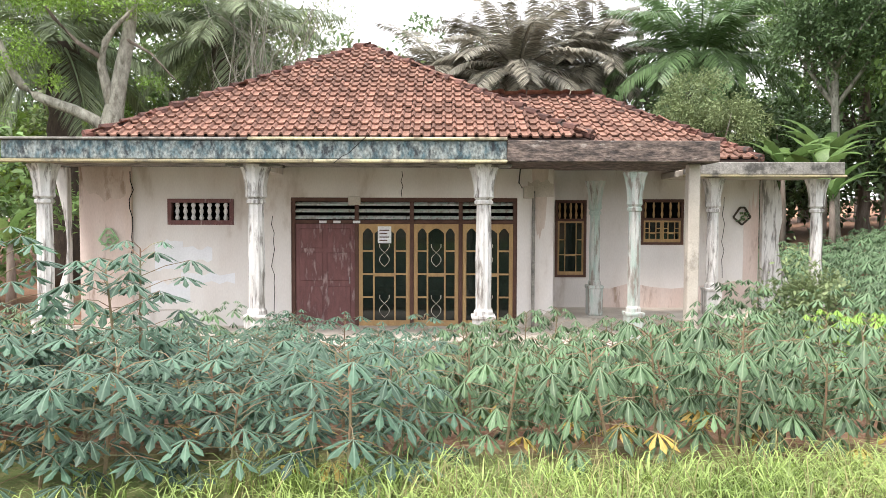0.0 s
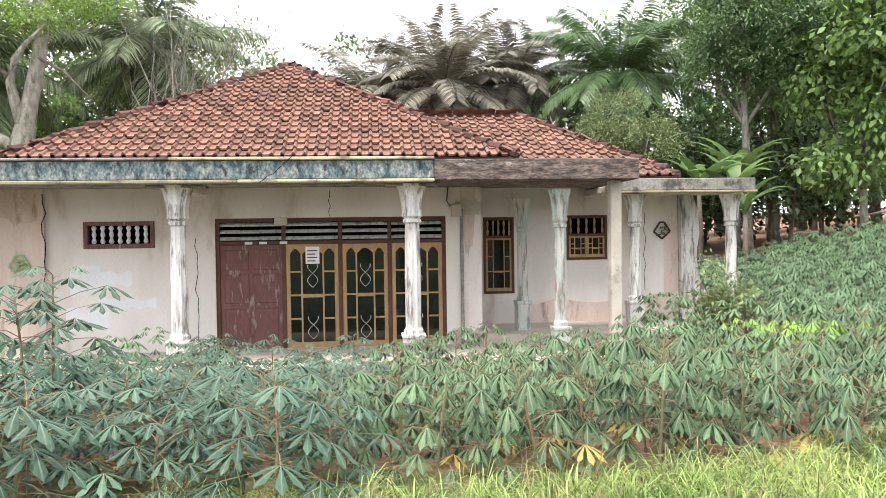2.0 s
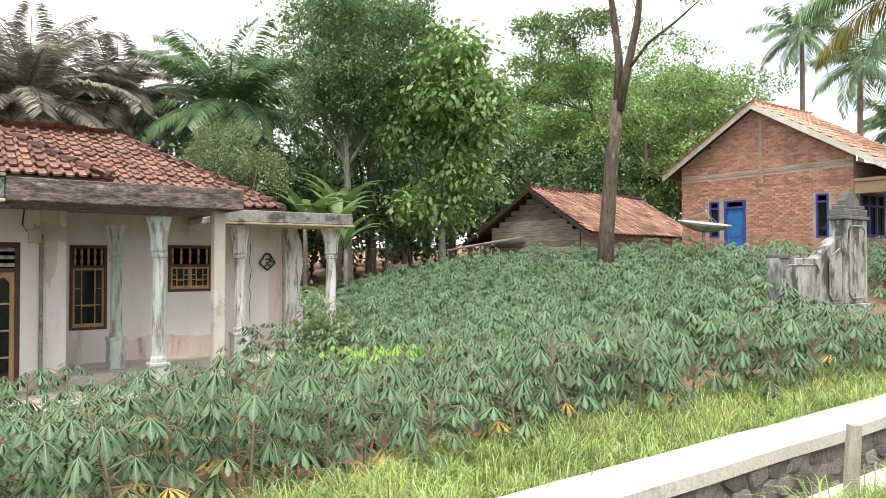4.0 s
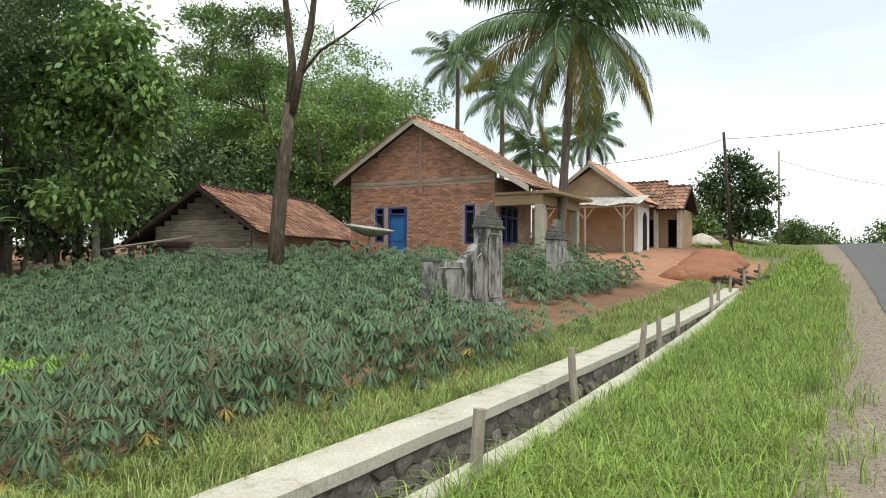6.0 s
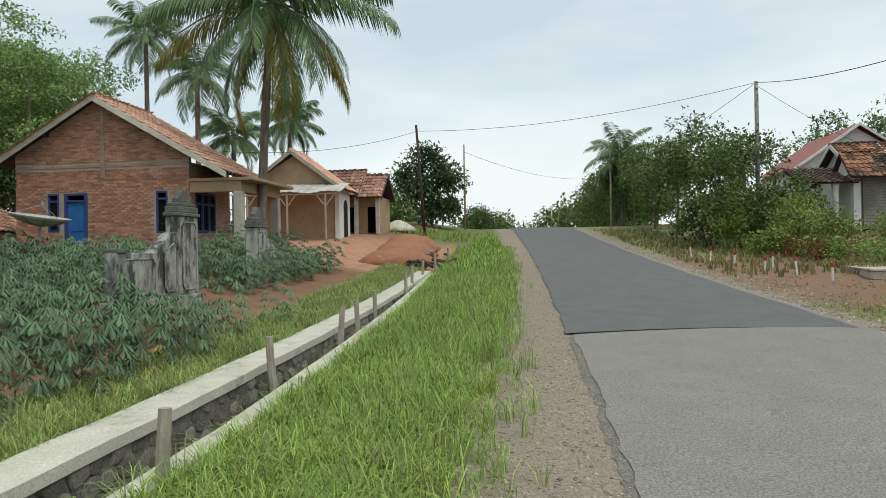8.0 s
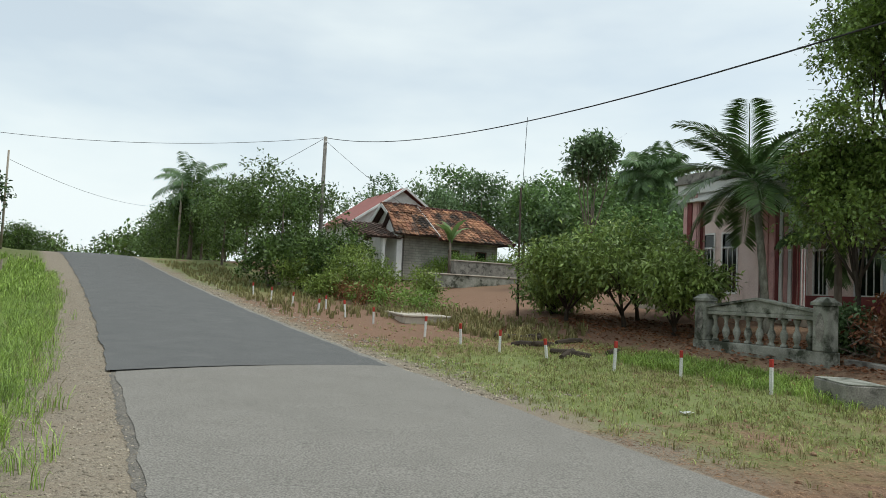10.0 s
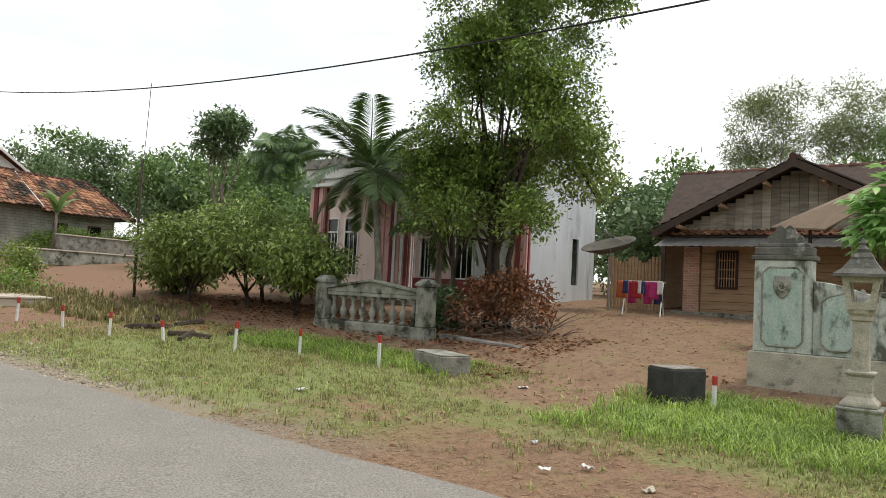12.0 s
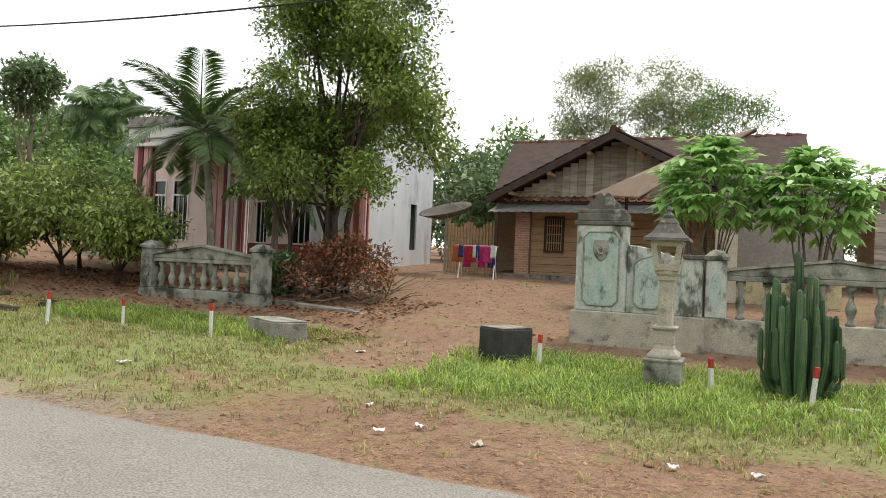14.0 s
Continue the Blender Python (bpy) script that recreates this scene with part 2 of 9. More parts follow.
M_STEM = mat("cassava_stem", (0.20, 0.20, 0.11), (0.27, 0.15, 0.10), 0.8, 6, 40, 0.2)
M_LEAF_DK = leaf_mat("leaf_dark", (0.175, 0.265, 0.12), (0.11, 0.18, 0.08), 0.42, 0.5, 0.3)
M_LEAF_DEEP = leaf_mat("leaf_deep_green", (0.085, 0.14, 0.05), (0.055, 0.095, 0.036), 0.42, 0.55)
M_LEAF_HEDGE = leaf_mat("leaf_hedge", (0.13, 0.20, 0.052), (0.08, 0.135, 0.038), 0.45, 0.55)
M_LEAF_MID = leaf_mat("leaf_mid", (0.175, 0.28, 0.09), (0.12, 0.205, 0.066), 0.45, 0.5, 0.3)
M_LEAF_LT = leaf_mat("leaf_light", (0.22, 0.33, 0.07), (0.15, 0.24, 0.05), 0.5, 0.35)
M_LEAF_BRI = leaf_mat("leaf_bright", (0.36, 0.58, 0.20), (0.24, 0.46, 0.14), 0.4, 0.3, 0.35)
M_LEAF_YARD = leaf_mat("leaf_yard_tree", (0.28, 0.36, 0.085), (0.165, 0.235, 0.058), 0.5, 0.5, 0.3)
M_LEAF_FEATHER = leaf_mat("leaf_feathery", (0.27, 0.42, 0.08), (0.17, 0.29, 0.06), 0.5, 0.4, 0.3)
M_LEAF_OLIVE = leaf_mat("leaf_olive", (0.26, 0.32, 0.15), (0.19, 0.24, 0.11), 0.6, 0.35, 0.3)
M_LEAF_DRY = leaf_mat("leaf_dry_brown", (0.28, 0.12, 0.055), (0.18, 0.08, 0.045), 0.8, 0.4, 0.1)
M_FROND = leaf_mat("palm_frond", (0.15, 0.245, 0.10), (0.11, 0.185, 0.075), 0.42, 0.35)
M_FROND_DK = leaf_mat("palm_frond_dark", (0.085, 0.145, 0.045), (0.05, 0.09, 0.03), 0.4, 0.45)
M_FROND_Y = leaf_mat("palm_frond_yellow", (0.30, 0.25, 0.06), (0.20, 0.20, 0.05), 0.5, 0.3)
M_FROND_GR = leaf_mat("palm_frond_greyish", (0.34, 0.32, 0.25), (0.20, 0.185, 0.145), 0.6, 0.55)
M_GRASS = leaf_mat("grass_blade", (0.33, 0.455, 0.10), (0.225, 0.335, 0.07), 0.5, 0.5)
M_GRASS_EDGE = leaf_mat("grass_blade_pale", (0.36, 0.46, 0.14), (0.25, 0.345, 0.10), 0.5, 0.5)
M_GRASS_YARD = leaf_mat("grass_blade_short", (0.37, 0.41, 0.15), (0.28, 0.33, 0.105), 0.6, 0.3)
M_STRAW = leaf_mat("straw_litter", (0.36, 0.235, 0.14), (0.24, 0.14, 0.09), 0.9, 0.45, 0.05)
M_ORNAMENT = mat("ornament_pale_green", (0.42, 0.60, 0.34), (0.30, 0.48, 0.26), 0.7, 9, 40, 0.1)
M_GRASS_DRY = leaf_mat("grass_blade_dry", (0.30, 0.27, 0.12), (0.22, 0.21, 0.09), 0.7, 0.3)
M_CACTUS = mat("cactus_skin", (0.055, 0.108, 0.055), (0.085, 0.145, 0.068), 0.55, 5, 50, 0.2, obj_var=0.4)
M_FROND_OLD = leaf_mat("palm_frond_grey_green", (0.23, 0.28, 0.16), (0.14, 0.18, 0.10), 0.55, 0.45)
M_LEAF_CROWN = leaf_mat("leaf_dense_crown", (0.25, 0.35, 0.085), (0.145, 0.225, 0.055), 0.45, 0.55, 0.25)
M_BARK_TREE = mat("bark_brown_flaking", (0.15, 0.115, 0.085), (0.075, 0.058, 0.045), 0.95, 6, 30, 0.9, stain=(0.26, 0.23, 0.19), stain_at=0.56, stain_scale=4, stretch=(2, 2, 0.6))
M_FROND_ARC = leaf_mat("palm_frond_glossy", (0.115, 0.195, 0.06), (0.07, 0.125, 0.04), 0.35, 0.4)
M_LEAF_BUSH = leaf_mat("leaf_glossy_bush", (0.31, 0.40, 0.115), (0.15, 0.22, 0.06), 0.4, 0.5, 0.25)
M_LEAF_LAYER = leaf_mat("leaf_layered", (0.27, 0.40, 0.13), (0.16, 0.26, 0.085), 0.5, 0.45, 0.3)
M_CREAM = mat("timber_cream", (0.72, 0.66, 0.56), (0.60, 0.54, 0.45), 0.8, 3, 40, 0.2)
M_MOULD = mat("concrete_black_mould", (0.17, 0.165, 0.15), (0.085, 0.085, 0.075), 0.95, 4, 45, 0.5, stain=(0.30, 0.30, 0.27), stain_at=0.58, stain_scale=4)
M_WALL_ROSE = mat("plaster_rose", (0.70, 0.59, 0.55), (0.62, 0.50, 0.46), 0.9, 1.2, 30, 0.08, stain=(0.38, 0.30, 0.27), stain_at=0.58, stain_scale=1.2, stretch=(2, 2, 0.6))
M_TAN = mat("plaster_tan", (0.44, 0.315, 0.205), (0.36, 0.25, 0.16), 0.92, 1.2, 30, 0.1, stain=(0.24, 0.165, 0.11), stain_at=0.58, stain_scale=1.0, grain_amp=(0.92, 1.06))
M_SHEET = mat("sheet_pale_grey", (0.56, 0.54, 0.50), (0.43, 0.41, 0.38), 0.6, 2, 40, 0.1, stain=(0.27, 0.22, 0.18), stain_at=0.6, stain_scale=2)
M_DISH = mat("dish_dark_mesh", (0.13, 0.12, 0.10), (0.09, 0.085, 0.075), 0.8, 4, 60, 0.2)
M_EDGE_DARK = mat("road_edge_dark", (0.14, 0.13, 0.118), (0.20, 0.18, 0.155), 0.95, 5, 50, 0.8, grain_amp=(0.5, 1.5))
M_MORTAR = mat("mortar_grey_pink", (0.45, 0.37, 0.31), (0.36, 0.29, 0.24), 0.95, 2, 50, 0.3)
BRICK_KW = dict(rough=0.95, scale=3.0, fine=40, bump=0.4, stain=(0.20, 0.115, 0.085), stain_at=0.62, stain_scale=2.5, grain_amp=(0.8, 1.2))
M_BRICK_PIECE = mat("brick_fired", (0.47, 0.245, 0.165), (0.36, 0.18, 0.125), obj_var=0.3, **BRICK_KW)
M_BRICK_J = mat("brick_fired_far", (0.47, 0.245, 0.165), (0.36, 0.18, 0.125), isl_var=0.3, **BRICK_KW)
M_RUBBLE_STONE = mat("rubble_stone", (0.33, 0.30, 0.255), (0.19, 0.175, 0.15), 0.95, 5, 30, 0.8, stain=(0.06, 0.06, 0.05), stain_at=0.56, stain_scale=4, obj_var=0.5)
M_CLOTH = [mat("cloth_" + nm, c, None, 0.95, 8, 40, 0.2) for nm, c in
           (("pink", (0.5, 0.05, 0.2)), ("white", (0.7, 0.68, 0.68)), ("navy", (0.04, 0.05, 0.15)), ("orange", (0.5, 0.14, 0.06)), ("red", (0.45, 0.04, 0.05)))]


def glass_mat():
    m = bpy.data.materials.new("window_glass")
    m.use_nodes = True
    b = m.node_tree.nodes["Principled BSDF"]
    b.inputs["Base Color"].default_value = (0.009, 0.014, 0.011, 1)
    b.inputs["Roughness"].default_value = 0.06
    b.inputs["Specular IOR Level"].default_value = 0.5
    return m


M_GLASS = glass_mat()


# ---- mesh helpers ----
class Geo:
    """Vertices and faces collected for one part."""

    def __init__(self):
        self.v, self.f = [], []

    def add(self, vs, fs, m=None):
        o = len(self.v)
        self.v += [tuple(m @ Vector(p)) for p in vs] if m else [tuple(p) for p in vs]
        self.f += [tuple(i + o for i in f) for f in fs]
        return self

    def box(self, x0, x1, y0, y1, z0, z1, m=None):
        vs = [(x, y, z) for z in (z0, z1) for y in (y0, y1) for x in (x0, x1)]
        return self.add(vs, [(0, 2, 3, 1), (4, 5, 7, 6), (0, 1, 5, 4), (2, 6, 7, 3), (0, 4, 6, 2), (1, 3, 7, 5)], m)

    def prism(self, outline, y0, y1, m=None):
        """An outline in x, z pushed from y0 to y1."""
        n = len(outline)
        vs = [(x, y0, z) for x, z in outline] + [(x, y1, z) for x, z in outline]
        fs = [tuple(range(n)), tuple(range(2 * n - 1, n - 1, -1))] + [(i, i + n, (i + 1) % n + n, (i + 1) % n) for i in range(n)]
        return self.add(vs, fs, m)

    def tube(self, path, radii, sides=8, cap=True):
        """A tapered tube along points."""
        path = [Vector(p) for p in path]
        rings = []
        for i, p in enumerate(path):
            d = (path[min(i + 1, len(path) - 1)] - path[max(i - 1, 0)]).normalized()
            a = d.orthogonal().normalized() if abs(d.z) < 0.95 else Vector((1, 0, 0)).cross(d).normalized()
            b = d.cross(a)
            r = radii[i] if not isinstance(radii, (int, float)) else radii
            rings.append([p + (a * math.cos(k * math.tau / sides) + b * math.sin(k * math.tau / sides)) * r for k in range(sides)])
        vs = [q for ring in rings for q in ring]
        fs = [(i * sides + k, i * sides + (k + 1) % sides, (i + 1) * sides + (k + 1) % sides, (i + 1) * sides + k)
              for i in range(len(path) - 1) for k in range(sides)]
        if cap:
            fs += [tuple(range(sides - 1, -1, -1)), tuple(range((len(path) - 1) * sides, len(path) * sides))]
        return self.add(vs, fs)

    def lathe(self, prof, sides=12, at=(0, 0, 0), flute=0.0, square=False):
        """A profile of (radius, z) turned round an upright axis; square: four-sided with flat faces."""
        s = 4 if square else sides
        vs = []
        for r, z in prof:
            for k in range(s):
                a = (k + 0.5) * math.tau / s
                rr = r * (math.sqrt(2) if square else 1.0) * (1 - (flute if k % 2 else 0))
                vs.append((at[0] + rr * math.cos(a), at[1] + rr * math.sin(a), at[2] + z))
        n = len(prof)
        fs = [(i * s + k, i * s + (k + 1) % s, (i + 1) * s + (k + 1) % s, (i + 1) * s + k) for i in range(n - 1) for k in range(s)]
        fs += [tuple(range(s - 1, -1, -1)), tuple(range((n - 1) * s, n * s))]
        return self.add(vs, fs)

    def mesh(self, name, smooth=False, bevel=0.0):
        me = bpy.data.meshes.new(name)
        me.from_pydata(self.v, [], self.f)
        if bevel:
            bm = bmesh.new()
            bm.from_mesh(me)
            edges = [e for e in bm.edges if len(e.link_faces) == 2 and e.calc_face_angle(0) > 0.6]
            bmesh.ops.bevel(bm, geom=edges, offset=bevel, segments=1, affect="EDGES", clamp_overlap=True)
            bm.to_mesh(me)
            bm.free()
        if smooth:
            me.polygons.foreach_set("use_smooth", [True] * len(me.polygons))
        me.update()
        return me


def part(name, g, material, parent=None, label="", smooth=False, bevel=0.0, at=None):
    """One mesh object, under a thing or a part."""
    me = g if isinstance(g, bpy.types.Mesh) else g.mesh(name, smooth, bevel)
    if material and not me.materials:
        me.materials.append(material)
    ob = new(name, me)
    if parent:
        ob.parent = parent
    if at is not None:
        ob.matrix_basis = at
    if label:
        ob["label"] = label
    return ob


def thing(name, at, label, category, group="", kind=""):
    ob = new(name)
    ob.matrix_basis = at if isinstance(at, Matrix) else pose(*at)
    return tagged(ob, label, category, group, kind)


def quad_mesh(name, verts, faces):
    """A mesh from number arrays: verts n x 3, faces m x 3 or m x 4."""
    me = bpy.data.meshes.new(name)
    k = faces.shape[1]
    me.vertices.add(len(verts))
    me.vertices.foreach_set("co", verts.astype(np.float32).ravel())
    me.loops.add(faces.size)
    me.loops.foreach_set("vertex_index", faces.astype(np.int32).ravel())
    me.polygons.add(len(faces))
    me.polygons.foreach_set("loop_start", np.arange(0, faces.size, k, dtype=np.int32))
    me.update(calc_edges=True)
    return me


rng = np.random.default_rng(4)


# ---- ground ----
def sm(v, lo, hi):
    t = np.clip((v - lo) / (hi - lo), 0, 1)
    return t * t * (3 - 2 * t)


def rise(x):
    x = np.asarray(x, float)
    up = np.where(x > 0, 0.012 * x + 0.0008 * x * x, 0)
    over = 2.79 + 0.09 * (x - 52) - 0.0035 * (x - 52) ** 2
    over = np.where(x > 75, 3.0 - 0.03 * (x - 75), over)
    return np.where(x > 52, np.maximum(over, -6), up)


def drift(x):
    """The road bends gently towards the crest."""
    return 0.0009 * np.maximum(np.asarray(x, float) - 8, 0) ** 2


SOUTH = ((-60, 1.9), (-26, 1.45), (-20, 1.1), (-13.6, 0.46), (-12.8, 0.40), (-12.3, 0.16), (-10.5, 0.05), (-5.4, 0.0))


def gz(x, y):
    x, y = np.asarray(x, float), np.asarray(y, float)
    z = rise(x)
    s = np.interp(y, [a for a, _ in SOUTH], [b for _, b in SOUTH])
    z = z + np.where(y < -5.4, s, 0)
    n = -0.5 * sm(y, 4.2, 8.5) * (1 - sm(x, 6, 14)) + 0.75 * sm(x, 8, 18) * sm(y, 4, 10)
    z = z + np.where(y > 3.9, n, 0)
    return z


def gzf(x, y):
    return float(gz(x, y))


def build_ground():
    xs = np.unique(np.concatenate([np.arange(-30, 70, 0.5), -30 - np.geomspace(1, 900, 30), 70 + np.geomspace(1, 1400, 34)]))
    ys = np.unique(np.concatenate([np.arange(-30, 30, 0.5), -30 - np.geomspace(1, 900, 30), 30 + np.geomspace(1, 900, 30),
                                   [2.28, 2.34, 3.04, 3.10]]))
    ys = ys[(ys < 2.3) | (ys > 3.08) | np.isin(ys, [2.34, 3.04])]
    gx, gy = np.meshgrid(xs, ys)
    z = gz(gx, gy)
    bend = drift(np.minimum(gx, 26))
    near = (gx > -40) & (gx < 70)
    z = z + np.where(near, 0.02 * np.sin(gx * 2.1 + gy * 1.3) * np.cos(gy * 1.7 - gx * 0.6) * ((gy > 4) | (gy < -6)), 0)
    ditch = (gy > 2.3) & (gy < 3.08) & (gx > -40) & (gx < 25.5)
    z = np.where(ditch, z - 0.62, z)
    gy2 = np.where((gy > 1.5) & (gy < 4.1), gy + drift(np.clip(gx, 0, 26)), gy)
    gy2 = gy2 + np.where((gy > 2.2) & (gy < 2.4), 0.035 * np.clip(gx - 6, 0, 19.5), 0)
    v = np.stack([gx, gy2, z], -1).reshape(-1, 3)
    ny, nx = gx.shape
    idx = np.arange(nx * ny).reshape(ny, nx)
    f = np.stack([idx[:-1, :-1], idx[:-1, 1:], idx[1:, 1:], idx[1:, :-1]], -1).reshape(-1, 4)
    me = quad_mesh("ground", v, f)
    me.polygons.foreach_set("use_smooth", [True] * len(me.polygons))
    return me


def ground_material():
    """Grass, red soil and gravel, laid out along the road with ragged borders."""
    m = bpy.data.materials.new("ground_soil_grass")
    m.use_nodes = True
    n, l = m.node_tree.nodes, m.node_tree.links
    bsdf = n["Principled BSDF"]
    co = n.new("ShaderNodeTexCoord")
    sep = n.new("ShaderNodeSeparateXYZ")
    l.new(co.outputs["Object"], sep.inputs[0])

    def noise_(s, d=5, r=0.6):
        t = n.new("ShaderNodeTexNoise")
        t.inputs["Scale"].default_value, t.inputs["Detail"].default_value, t.inputs["Roughness"].default_value = s, d, r
        l.new(co.outputs["Object"], t.inputs["Vector"])
        return t.outputs[0]

    def math_(op, a, b):
        x = n.new("ShaderNodeMath")
        x.operation = op
        for i, q in enumerate((a, b)):
            if isinstance(q, (int, float)):
                x.inputs[i].default_value = q
            else:
                l.new(q, x.inputs[i])
        return x.outputs[0]

    def rng_(src, lo, hi):
        r = n.new("ShaderNodeMapRange")
        r.inputs[1].default_value, r.inputs[2].default_value = lo, hi
        l.new(src, r.inputs[0])
        return r.outputs[0]

    def mix(fac, a, b):
        x = n.new("ShaderNodeMix")
        x.data_type = "RGBA"
        for s, q in (("Factor", fac), ("A", a), ("B", b)):
            if isinstance(q, tuple):
                x.inputs[s].default_value = (*q, 1)
            elif isinstance(q, (int, float)):
                x.inputs[s].default_value = q
            else:
                l.new(q, x.inputs[s])
        return x.outputs["Result"]

    big, mid, fine = noise_(0.35), noise_(2.2), noise_(28, 4, 0.7)
    wob = math_("MULTIPLY", math_("SUBTRACT", noise_(0.9), 0.5), 1.8)
    # the bend of the road
    ex = math_("MAXIMUM", math_("SUBTRACT", sep.outputs[0], 8.0), 0.0)
    bend = math_("MULTIPLY", math_("MULTIPLY", ex, ex), 0.0009)
    y0 = math_("SUBTRACT", sep.outputs[1], bend)
    y = math_("ADD", y0, wob)
    soil = mix(rng_(mid, 0.3, 0.7), (0.19, 0.108, 0.068), (0.25, 0.155, 0.105))
    soil = mix(rng_(fine, 0.35, 0.75), soil, (0.33, 0.235, 0.165))
    grass = mix(rng_(mid, 0.3, 0.7), (0.10, 0.14, 0.045), (0.17, 0.19, 0.075))
    grass = mix(rng_(fine, 0.5, 0.75), grass, (0.26, 0.20, 0.11))
    gravel = mix(rng_(fine, 0.3, 0.7), (0.145, 0.118, 0.088), (0.37, 0.315, 0.245))
    gravel = mix(rng_(mid, 0.42, 0.72), gravel, (0.245, 0.195, 0.145))
    gravel = mix(rng_(noise_(95, 3, 0.7), 0.5, 0.72), gravel, (0.42, 0.38, 0.32))
    gravel = mix(rng_(noise_(60, 3, 0.7), 0.56, 0.7), gravel, (0.10, 0.088, 0.072))
    # north: grass verge up to the field, the field is red soil
    fac_field = rng_(y, 4.6, 5.4)
    red = mix(rng_(mid, 0.3, 0.7), (0.15, 0.072, 0.044), (0.24, 0.12, 0.075))
    red = mix(rng_(fine, 0.4, 0.75), red, (0.28, 0.20, 0.14))
    col = mix(fac_field, grass, red)
    # shoulder of gravel on both sides of the road
    col = mix(rng_(y0, 0.75, 0.25), col, gravel)
    # south: grass, then bare red soil of the yards
    patch = rng_(math_("ADD", big, math_("MULTIPLY", mid, 0.5)), 0.80, 0.95)
    south = mix(patch, mix(0.6, grass, (0.24, 0.27, 0.11)), soil)
    col = mix(rng_(y, -5.7, -6.5), col, south)
    bare = mix(rng_(mid, 0.35, 0.7), mix(0.35, soil, (0.16, 0.085, 0.05)), (0.27, 0.18, 0.118))
    bare = mix(rng_(noise_(7), 0.5, 0.66), bare, (0.145, 0.09, 0.062))
    bare = mix(rng_(noise_(55, 3, 0.7), 0.55, 0.68), bare, (0.38, 0.28, 0.20))
    bare = mix(rng_(noise_(38, 3, 0.7), 0.56, 0.68), bare, (0.12, 0.075, 0.052))
    bare = mix(rng_(noise_(1.3), 0.58, 0.7), bare, (0.21, 0.20, 0.09))
    col = mix(rng_(y, -11.2, -12.2), col, bare)
    edge_dirt = math_("MULTIPLY", rng_(y, -7.9, -7.2), rng_(math_("ADD", sep.outputs[0], math_("MULTIPLY", wob, 1.5)), 5.6, 4.4))
    col = mix(math_("MULTIPLY", edge_dirt, rng_(y0, -5.3, -5.5)), col, bare)
    # the earth track to the yards and the bare plot further on
    tx = math_("ABSOLUTE", math_("SUBTRACT", math_("ADD", sep.outputs[0], wob), 5.3), 0.0)
    col = mix(math_("MULTIPLY", rng_(tx, 1.9, 0.9), rng_(y, -8.6, -9.8)), col, bare)
    plot = math_("MULTIPLY", rng_(math_("ADD", sep.outputs[0], wob), 13.5, 15.0), rng_(y, -5.6, -6.2))
    plot = math_("MULTIPLY", plot, rng_(sep.outputs[0], 34.0, 28.0))
    col = mix(plot, col, mix(rng_(fine, 0.4, 0.7), (0.20, 0.118, 0.078), (0.29, 0.19, 0.135)))
    north_plot = math_("MULTIPLY", rng_(sep.outputs[0], 24.5, 26.0), rng_(y, 2.6, 3.4))
    north_plot = math_("MULTIPLY", north_plot, rng_(sep.outputs[0], 44.0, 38.0))
    col = mix(north_plot, col, mix(rng_(mid, 0.3, 0.7), (0.36, 0.16, 0.09), (0.42, 0.27, 0.18)))
    l.new(col, bsdf.inputs["Base Color"])
    bsdf.inputs["Roughness"].default_value = 0.97
    bsdf.inputs["Specular IOR Level"].default_value = 0.15
    bp = n.new("ShaderNodeBump")
    bp.inputs["Strength"].default_value, bp.inputs["Distance"].default_value = 0.6, 0.02
    l.new(fine, bp.inputs["Height"])
    l.new(bp.outputs[0], bsdf.inputs["Normal"])
    return m


ground = part("ground", build_ground(), ground_material())
tagged(ground, "grassy verges and bare red soil beside the road", "ground", kind="structure")

M_ASPHALT = mat("asphalt_old", (0.262, 0.245, 0.222), (0.238, 0.223, 0.202), 0.9, 1.6, 60, 0.6, stain=(0.215, 0.20, 0.18), stain_at=0.60, stain_scale=2.5, grain_amp=(0.55, 1.38))
M_ASPHALT_NEW = mat("asphalt_new", (0.148, 0.148, 0.146), (0.13, 0.13, 0.129), 0.88, 1.6, 60, 0.6, stain=(0.165, 0.163, 0.158), stain_at=0.58, stain_scale=2.0, grain_amp=(0.6, 1.32))


def road_strip(name, x0, x1, y0, y1, dz, material, label, step=0.25, ragged=0.05, cross=0.0, crown=0.05, cols=8):
    xs = np.arange(x0, x1 + step, step)
    q = random.Random(name)
    v, f = [], []
    for i, x in enumerate(xs):
        for j in range(cols + 1):
            s = j / cols
            e = ragged * (0.5 * math.sin(x * 1.1 + j * 5) + 0.4 * math.sin(x * 2.7 + 1 + j) + q.uniform(-0.6, 0.6)) if j in (0, cols) else 0
            xx = x + (cross * (s - 0.5) if i == 0 else 0)
            v.append((xx, y0 + (y1 - y0) * s + e + float(drift(x)), float(rise(x)) + dz + crown * (1 - (2 * s - 1) ** 2)))
    for i in range(len(xs) - 1):
        for j in range(cols):
            a = i * (cols + 1) + j
            f.append((a, a + cols + 1, a + cols + 2, a + 1))
    g = Geo()
    g.add(v, f)
    return tagged(part(name, g, material, smooth=True), label, "road", kind="structure")


road_strip("road", -40, 110, -5.42, -0.85, 0.015, M_ASPHALT, "worn grey asphalt village road with ragged edges", ragged=0.035)
road_strip("road_overlay", 12.0, 110, -5.25, -0.72, 0.024, M_ASPHALT_NEW, "newer dark asphalt layer on the road uphill", ragged=0.04, cross=-0.5)

